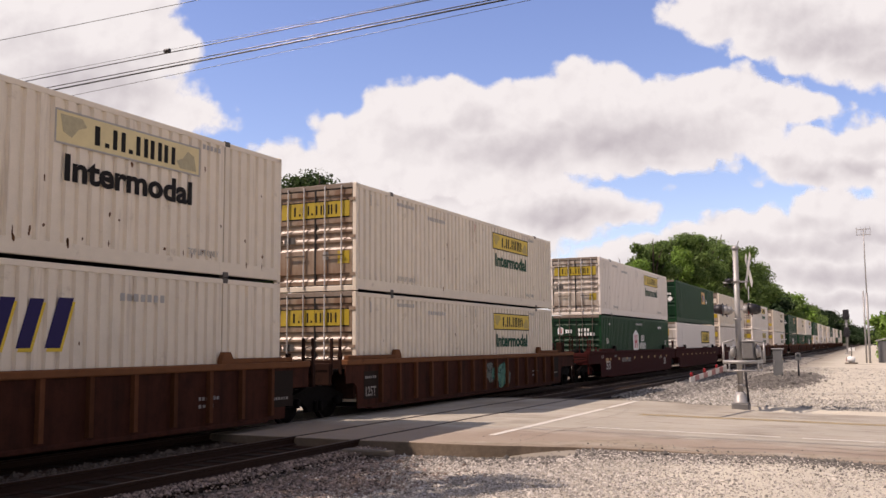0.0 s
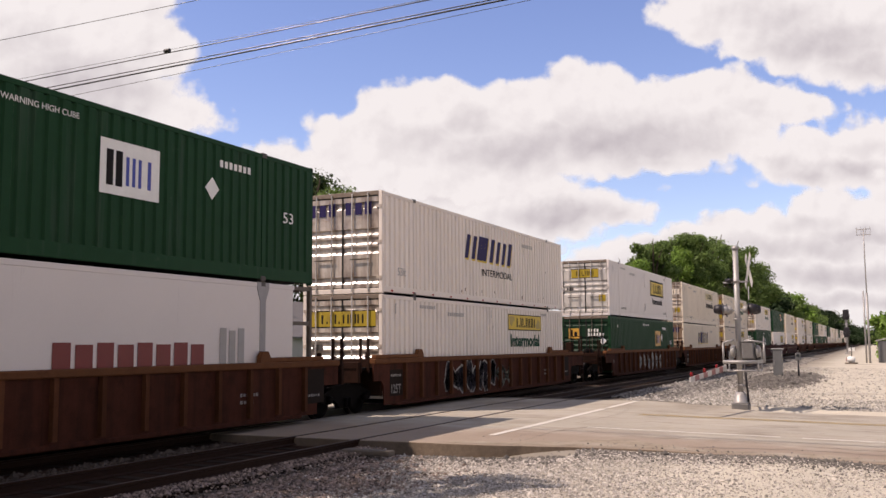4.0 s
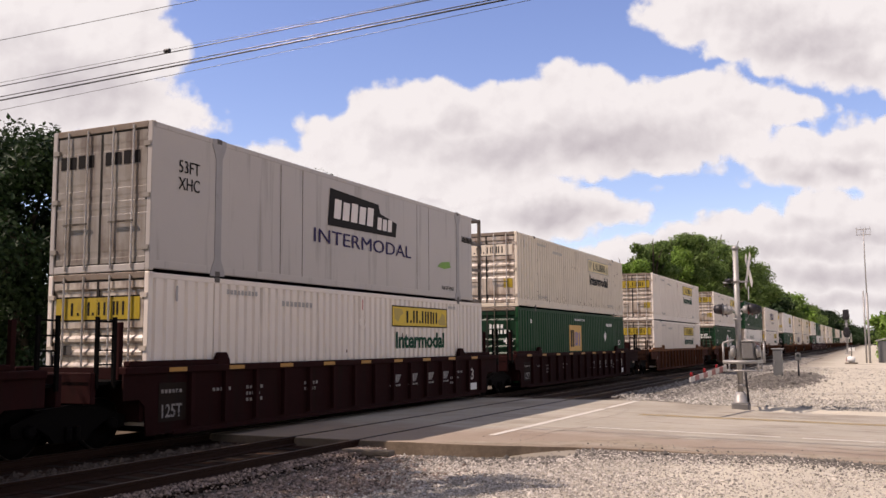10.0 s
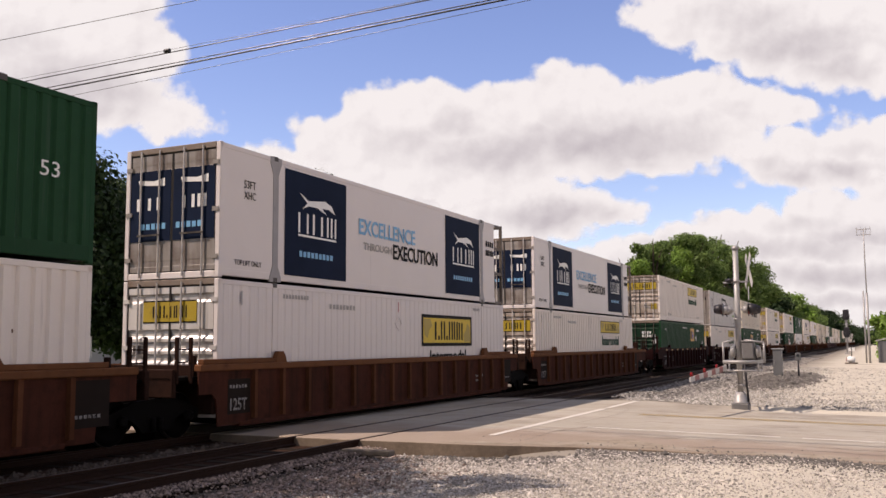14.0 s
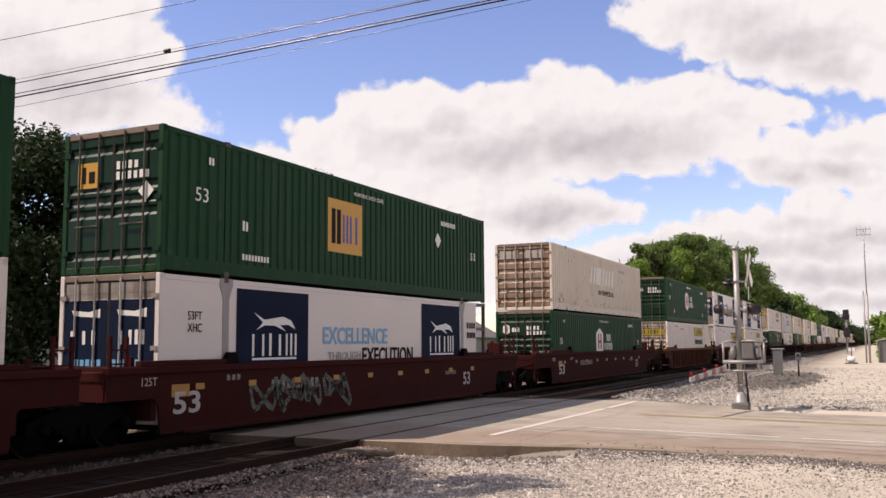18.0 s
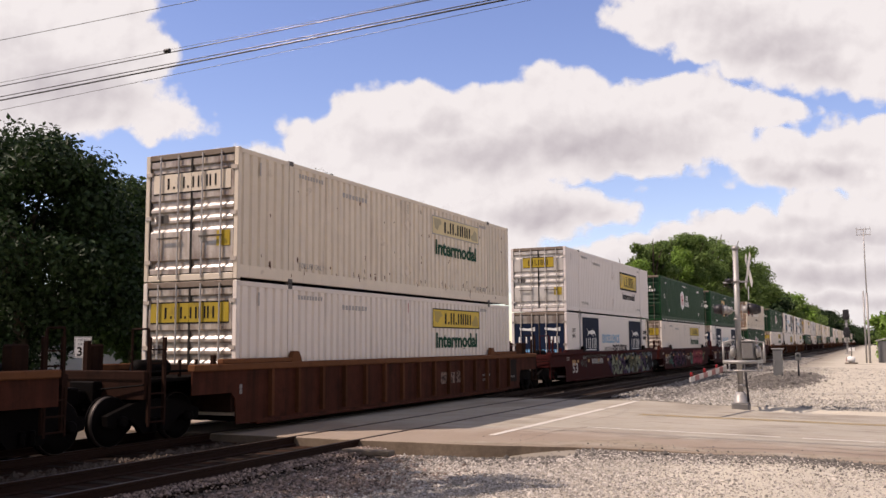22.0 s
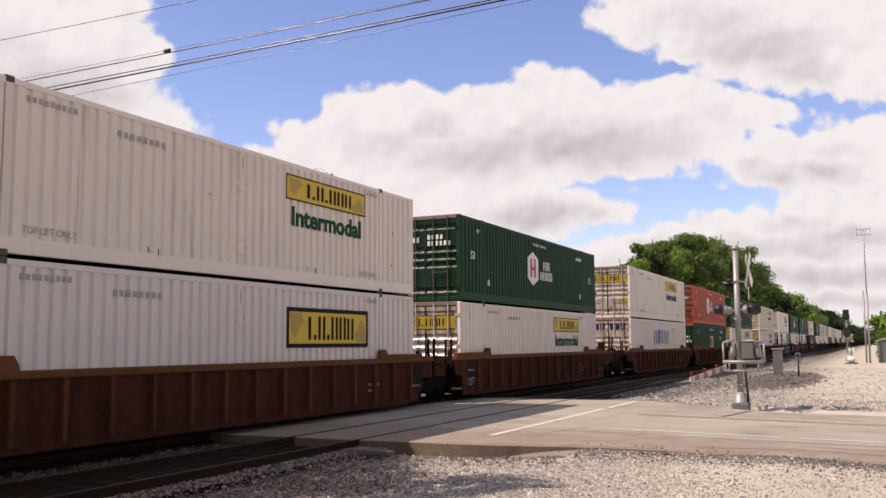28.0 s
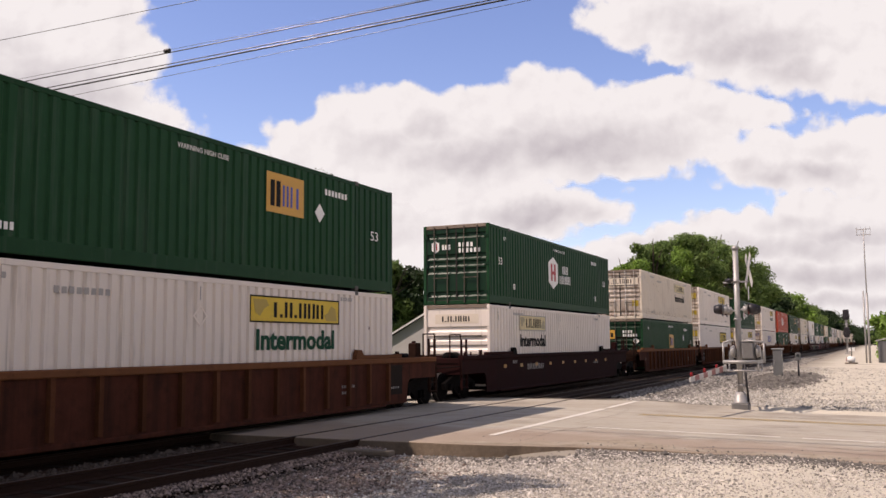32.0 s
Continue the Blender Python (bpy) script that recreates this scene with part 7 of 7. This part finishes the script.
def cloud_mat(name, blobs, shades, edge=0.16, rough=0.27, relief=0.75, mottle=0.38, dim=(0.44, 0.455, 0.52, 1), seed=0.0):
    """Backdrop cloud: a soft union of round masses, broken up by billows at two scales. Units of 100."""
    m = bpy.data.materials.new(name)
    m.use_nodes = True
    n, l = m.node_tree.nodes, m.node_tree.links
    n.remove(n["Principled BSDF"])
    co = n.new("ShaderNodeTexCoord")
    sc = n.new("ShaderNodeVectorMath")
    sc.operation = "SCALE"
    sc.inputs["Scale"].default_value = 1.0 / (UNIT * 100)
    l.new(co.outputs["Object"], sc.inputs[0])
    p = sc.outputs[0]

    def math_node(op, a, b=None, c=None):
        q = n.new("ShaderNodeMath")
        q.operation = op
        for i, v in enumerate((a, b, c)):
            if v is None:
                continue
            if isinstance(v, (int, float)):
                q.inputs[i].default_value = v
            else:
                l.new(v, q.inputs[i])
        return q.outputs[0]

    def fbm(scale, detail, off, shift=(0.0, 0.0)):
        mp = n.new("ShaderNodeVectorMath")
        mp.operation = "ADD"
        mp.inputs[1].default_value = (off + shift[0], off * 0.7 + shift[1], seed)
        l.new(p, mp.inputs[0])
        t = n.new("ShaderNodeTexNoise")
        t.inputs["Scale"].default_value, t.inputs["Detail"].default_value, t.inputs["Roughness"].default_value = scale, detail, 0.58
        l.new(mp.outputs[0], t.inputs["Vector"])
        return t.outputs["Fac"]

    def billow(scale, shift=(0.0, 0.0)):
        """Rounded heads, like a cauliflower's."""
        mp = n.new("ShaderNodeVectorMath")
        mp.operation = "ADD"
        mp.inputs[1].default_value = (seed + shift[0], shift[1], seed)
        l.new(p, mp.inputs[0])
        wob = n.new("ShaderNodeTexNoise")
        wob.inputs["Scale"].default_value, wob.inputs["Detail"].default_value = scale * 1.3, 3
        l.new(mp.outputs[0], wob.inputs["Vector"])
        ws = n.new("ShaderNodeVectorMath")
        ws.operation = "SCALE"
        ws.inputs["Scale"].default_value = 0.5 / scale
        l.new(wob.outputs["Color"], ws.inputs[0])
        wa = n.new("ShaderNodeVectorMath")
        l.new(mp.outputs[0], wa.inputs[0]), l.new(ws.outputs[0], wa.inputs[1])
        v = n.new("ShaderNodeTexVoronoi")
        v.feature, v.voronoi_dimensions = "SMOOTH_F1", "2D"
        v.inputs["Scale"].default_value, v.inputs["Smoothness"].default_value = scale, 0.35
        l.new(wa.outputs[0], v.inputs["Vector"])
        return math_node("SUBTRACT", 0.45, v.outputs["Distance"])

    def reach(where, cx, cy, rx, ry):
        """Distance from the middle of a round mass, in its own radii."""
        a = n.new("ShaderNodeVectorMath")
        a.operation = "SUBTRACT"
        l.new(where, a.inputs[0])
        a.inputs[1].default_value = ((cx - 784) / 100, (441 - cy) / 100, 0)
        d = n.new("ShaderNodeVectorMath")
        d.operation = "MULTIPLY"
        l.new(a.outputs[0], d.inputs[0])
        d.inputs[1].default_value = (100 / rx, 100 / ry, 0)
        e = n.new("ShaderNodeVectorMath")
        e.operation = "LENGTH"
        l.new(d.outputs[0], e.inputs[0])
        return e.outputs["Value"]

    field = None
    for cx, cy, rx, ry in blobs:
        f = math_node("SUBTRACT", 1.0, reach(p, cx, cy, rx, ry))
        f = math_node("MULTIPLY", f, min(rx, ry) / 100)
        field = f if field is None else math_node("SMOOTH_MAX", field, f, 0.12)
    big = math_node("MULTIPLY", math_node("SUBTRACT", fbm(1.6, 7, 3.1), 0.5), rough * 2)
    field = math_node("ADD", field, big)
    heads = math_node("MULTIPLY_ADD", billow(1.7), 0.26, math_node("MULTIPLY", billow(3.6), 0.08))
    field = math_node("ADD", field, heads)
    # side light from the upper left on the rounded heads
    lean = (-0.10, 0.13)
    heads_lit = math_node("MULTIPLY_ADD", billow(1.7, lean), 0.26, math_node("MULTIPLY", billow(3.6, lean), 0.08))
    turned = math_node("SUBTRACT", heads_lit, heads)
    turned = math_node("ADD", turned, math_node("MULTIPLY", math_node("SUBTRACT", fbm(1.6, 7, 3.1, lean), fbm(1.6, 7, 3.1)), 0.7))
    r = n.new("ShaderNodeMapRange")
    r.interpolation_type = "SMOOTHSTEP"
    r.inputs["From Min"].default_value, r.inputs["From Max"].default_value = 0.0, edge
    l.new(field, r.inputs["Value"])
    # tone: bright tops, soft grey undersides
    inner = n.new("ShaderNodeMapRange")
    inner.inputs["From Min"].default_value, inner.inputs["From Max"].default_value = 0.06, 0.36
    l.new(field, inner.inputs["Value"])
    wander = n.new("ShaderNodeVectorMath")
    wander.operation = "ADD"
    drawn = n.new("ShaderNodeTexNoise")
    drawn.inputs["Scale"].default_value, drawn.inputs["Detail"].default_value = 1.3, 5
    l.new(p, drawn.inputs["Vector"])
    pull = n.new("ShaderNodeVectorMath")
    pull.operation = "MULTIPLY_ADD"
    pull.inputs[1].default_value, pull.inputs[2].default_value = (0.9, 0.7, 0.0), (-0.45, -0.35, 0.0)
    l.new(drawn.outputs["Color"], pull.inputs[0])
    l.new(p, wander.inputs[0]), l.new(pull.outputs[0], wander.inputs[1])
    shade = None
    for cx, cy, rx, ry, amount in shades:
        f = n.new("ShaderNodeMapRange")
        f.interpolation_type = "SMOOTHSTEP"
        f.inputs["From Min"].default_value, f.inputs["From Max"].default_value, f.inputs["To Max"].default_value = -0.35, 0.9, amount
        l.new(math_node("SUBTRACT", 1.0, reach(wander.outputs[0], cx, cy, rx, ry)), f.inputs["Value"])
        shade = f.outputs[0] if shade is None else math_node("MAXIMUM", shade, f.outputs[0])
    shade = math_node("MULTIPLY", shade, inner.outputs[0])
    mix = n.new("ShaderNodeMix")
    mix.data_type = "RGBA"
    tone = math_node("ADD", shade, math_node("MULTIPLY", turned, relief))
    tone = math_node("ADD", tone, math_node("MULTIPLY", math_node("SUBTRACT", fbm(0.8, 5, 17.0), 0.5), mottle))
    l.new(math_node("MINIMUM", math_node("MAXIMUM", tone, 0.0), 1.0), mix.inputs["Factor"])
    mix.inputs[6].default_value = (0.86, 0.945, 0.985, 1)
    mix.inputs[7].default_value = dim
    em = n.new("ShaderNodeEmission")
    em.inputs["Strength"].default_value = CLOUD_GLOW
    l.new(mix.outputs[2], em.inputs["Color"])
    tp = n.new("ShaderNodeBsdfTransparent")
    ms = n.new("ShaderNodeMixShader")
    l.new(r.outputs[0], ms.inputs[0]), l.new(tp.outputs[0], ms.inputs[1]), l.new(em.outputs[0], ms.inputs[2])
    l.new(ms.outputs[0], n["Material Output"].inputs["Surface"])
    return m


CLOUD_GLOW = 1.0
CLOUDS = []


def cloud(extent, blobs, shades, drift, order, **kw):
    """A far cloud bank, a sheet of sky across the view line, and its slow drift."""
    x0, x1, y0, y1 = extent
    me = bpy.data.meshes.new("cloud")
    me.from_pydata([((a - 784) * UNIT, (441 - b) * UNIT, 0) for a, b in ((x0, y1), (x1, y1), (x1, y0), (x0, y0))], [], [(0, 1, 2, 3)])
    me.materials.append(cloud_mat("cloud", blobs, shades, seed=order * 3.7, **kw))
    ob = new("cloud_backdrop", me)
    tagged(ob, "white cumulus clouds with grey undersides in a blue sky", "cloud", kind="structure")
    CLOUDS.append((ob, drift, order))
    return ob


cloud((-900, 520, -600, 420), [(150, 30, 170, 120), (235, 70, 112, 72), (292, 75, 72, 62), (255, 0, 66, 56), (200, 170, 150, 66), (325, 206, 96, 44), (0, 100, 300, 180), (-350, -120, 480, 330)],
      ((150, 150, 200, 70, 0.55), (40, 70, 110, 50, 0.3), (260, 120, 70, 40, 0.25), (40, 190, 200, 40, 0.4)), (-58, -12), 1)
cloud((380, 1620, 40, 460), [(585, 238, 42, 52), (510, 292, 74, 44), (640, 250, 60, 64), (694, 216, 72, 78), (748, 206, 82, 78), (812, 202, 82, 76), (890, 222, 92, 82), (960, 206, 82, 84), (1032, 190, 84, 92), (1092, 190, 82, 92),
                            (1152, 208, 82, 84), (1210, 212, 72, 82), (1265, 190, 78, 82), (1312, 190, 74, 80), (1372, 188, 84, 58), (1436, 190, 66, 34), (800, 280, 260, 80), (1000, 256, 220, 64), (1180, 250, 160, 46),
                            (1290, 240, 92, 54), (1350, 236, 60, 40), (1180, 286, 150, 22)],
      ((930, 262, 200, 44, 0.55), (1110, 252, 220, 56, 0.66), (1250, 236, 100, 44, 0.45), (760, 246, 90, 44, 0.4), (850, 212, 60, 36, 0.4), (1020, 200, 50, 30, 0.25), (1330, 190, 50, 24, 0.25)), (-84, -12), 2)
cloud((250, 1300, 240, 640), [(560, 330, 200, 80), (760, 370, 230, 90), (940, 366, 170, 78), (1040, 364, 92, 48), (1112, 376, 62, 34), (620, 470, 380, 120), (860, 450, 160, 62)],
      ((760, 345, 210, 34, 0.35), (1010, 385, 130, 36, 0.7), (640, 400, 200, 40, 0.3), (1090, 390, 60, 20, 0.5)), (-50, 0), 3)
cloud((950, 2300, 280, 660), [(1165, 450, 90, 46), (1240, 444, 92, 60), (1310, 442, 92, 78), (1400, 442, 112, 86), (1482, 434, 112, 110), (1585, 440, 150, 108), (1900, 420, 400, 200), (1150, 540, 500, 76), (1060, 500, 120, 44), (1350, 530, 420, 130)],
      ((1400, 440, 220, 26, 0.45), (1545, 418, 120, 22, 0.5), (1290, 480, 250, 30, 0.4), (1500, 490, 220, 26, 0.55), (1540, 540, 160, 20, 0.5), (1440, 400, 70, 22, 0.35), (1180, 430, 60, 20, 0.4)), (-30, 0), 4)
cloud((1150, 2400, 120, 460), [(1400, 272, 74, 42), (1470, 266, 92, 58), (1560, 270, 112, 78), (1700, 280, 200, 100), (1392, 296, 40, 24), (1460, 306, 94, 34), (1196, 334, 26, 13)],
      ((1500, 306, 130, 30, 0.6), (1420, 290, 60, 22, 0.4), (1560, 260, 60, 26, 0.3)), (-75, -4), 5)
cloud((1000, 2600, -700, 260), [(1226, 6, 56, 50), (1290, 8, 92, 76), (1372, 18, 112, 86), (1462, 38, 112, 94), (1562, 48, 142, 108), (1800, -100, 500, 280), (1450, -150, 300, 180), (1260, -120, 120, 130)],
      ((1480, 66, 170, 50, 0.55), (1560, 110, 90, 40, 0.5), (1390, 20, 150, 36, 0.35), (1300, 40, 60, 26, 0.25)), (-150, -10), 6)


def motions():
    """Everything that moves: the train along the track, the clouds."""
    for ob, s0, z in MOVING:
        walk(ob, [(0.0, pose(s0, TRAIN_Y, z)), (32.0, pose(s0 + SPEED * 32.0, TRAIN_Y, z))])
    turn = Matrix((right_way, up_way, -AIM)).transposed().to_4x4()
    for ob, (dx, dy), order in CLOUDS:
        eye = EYE + AIM * (CLOUD_D + order * 12.0)
        a = Matrix.Translation(eye) @ turn
        b = Matrix.Translation(eye + right_way * dx * UNIT - up_way * (-dy) * UNIT) @ turn
        walk(ob, [(0.0, a), (32.0, b)])


motions()
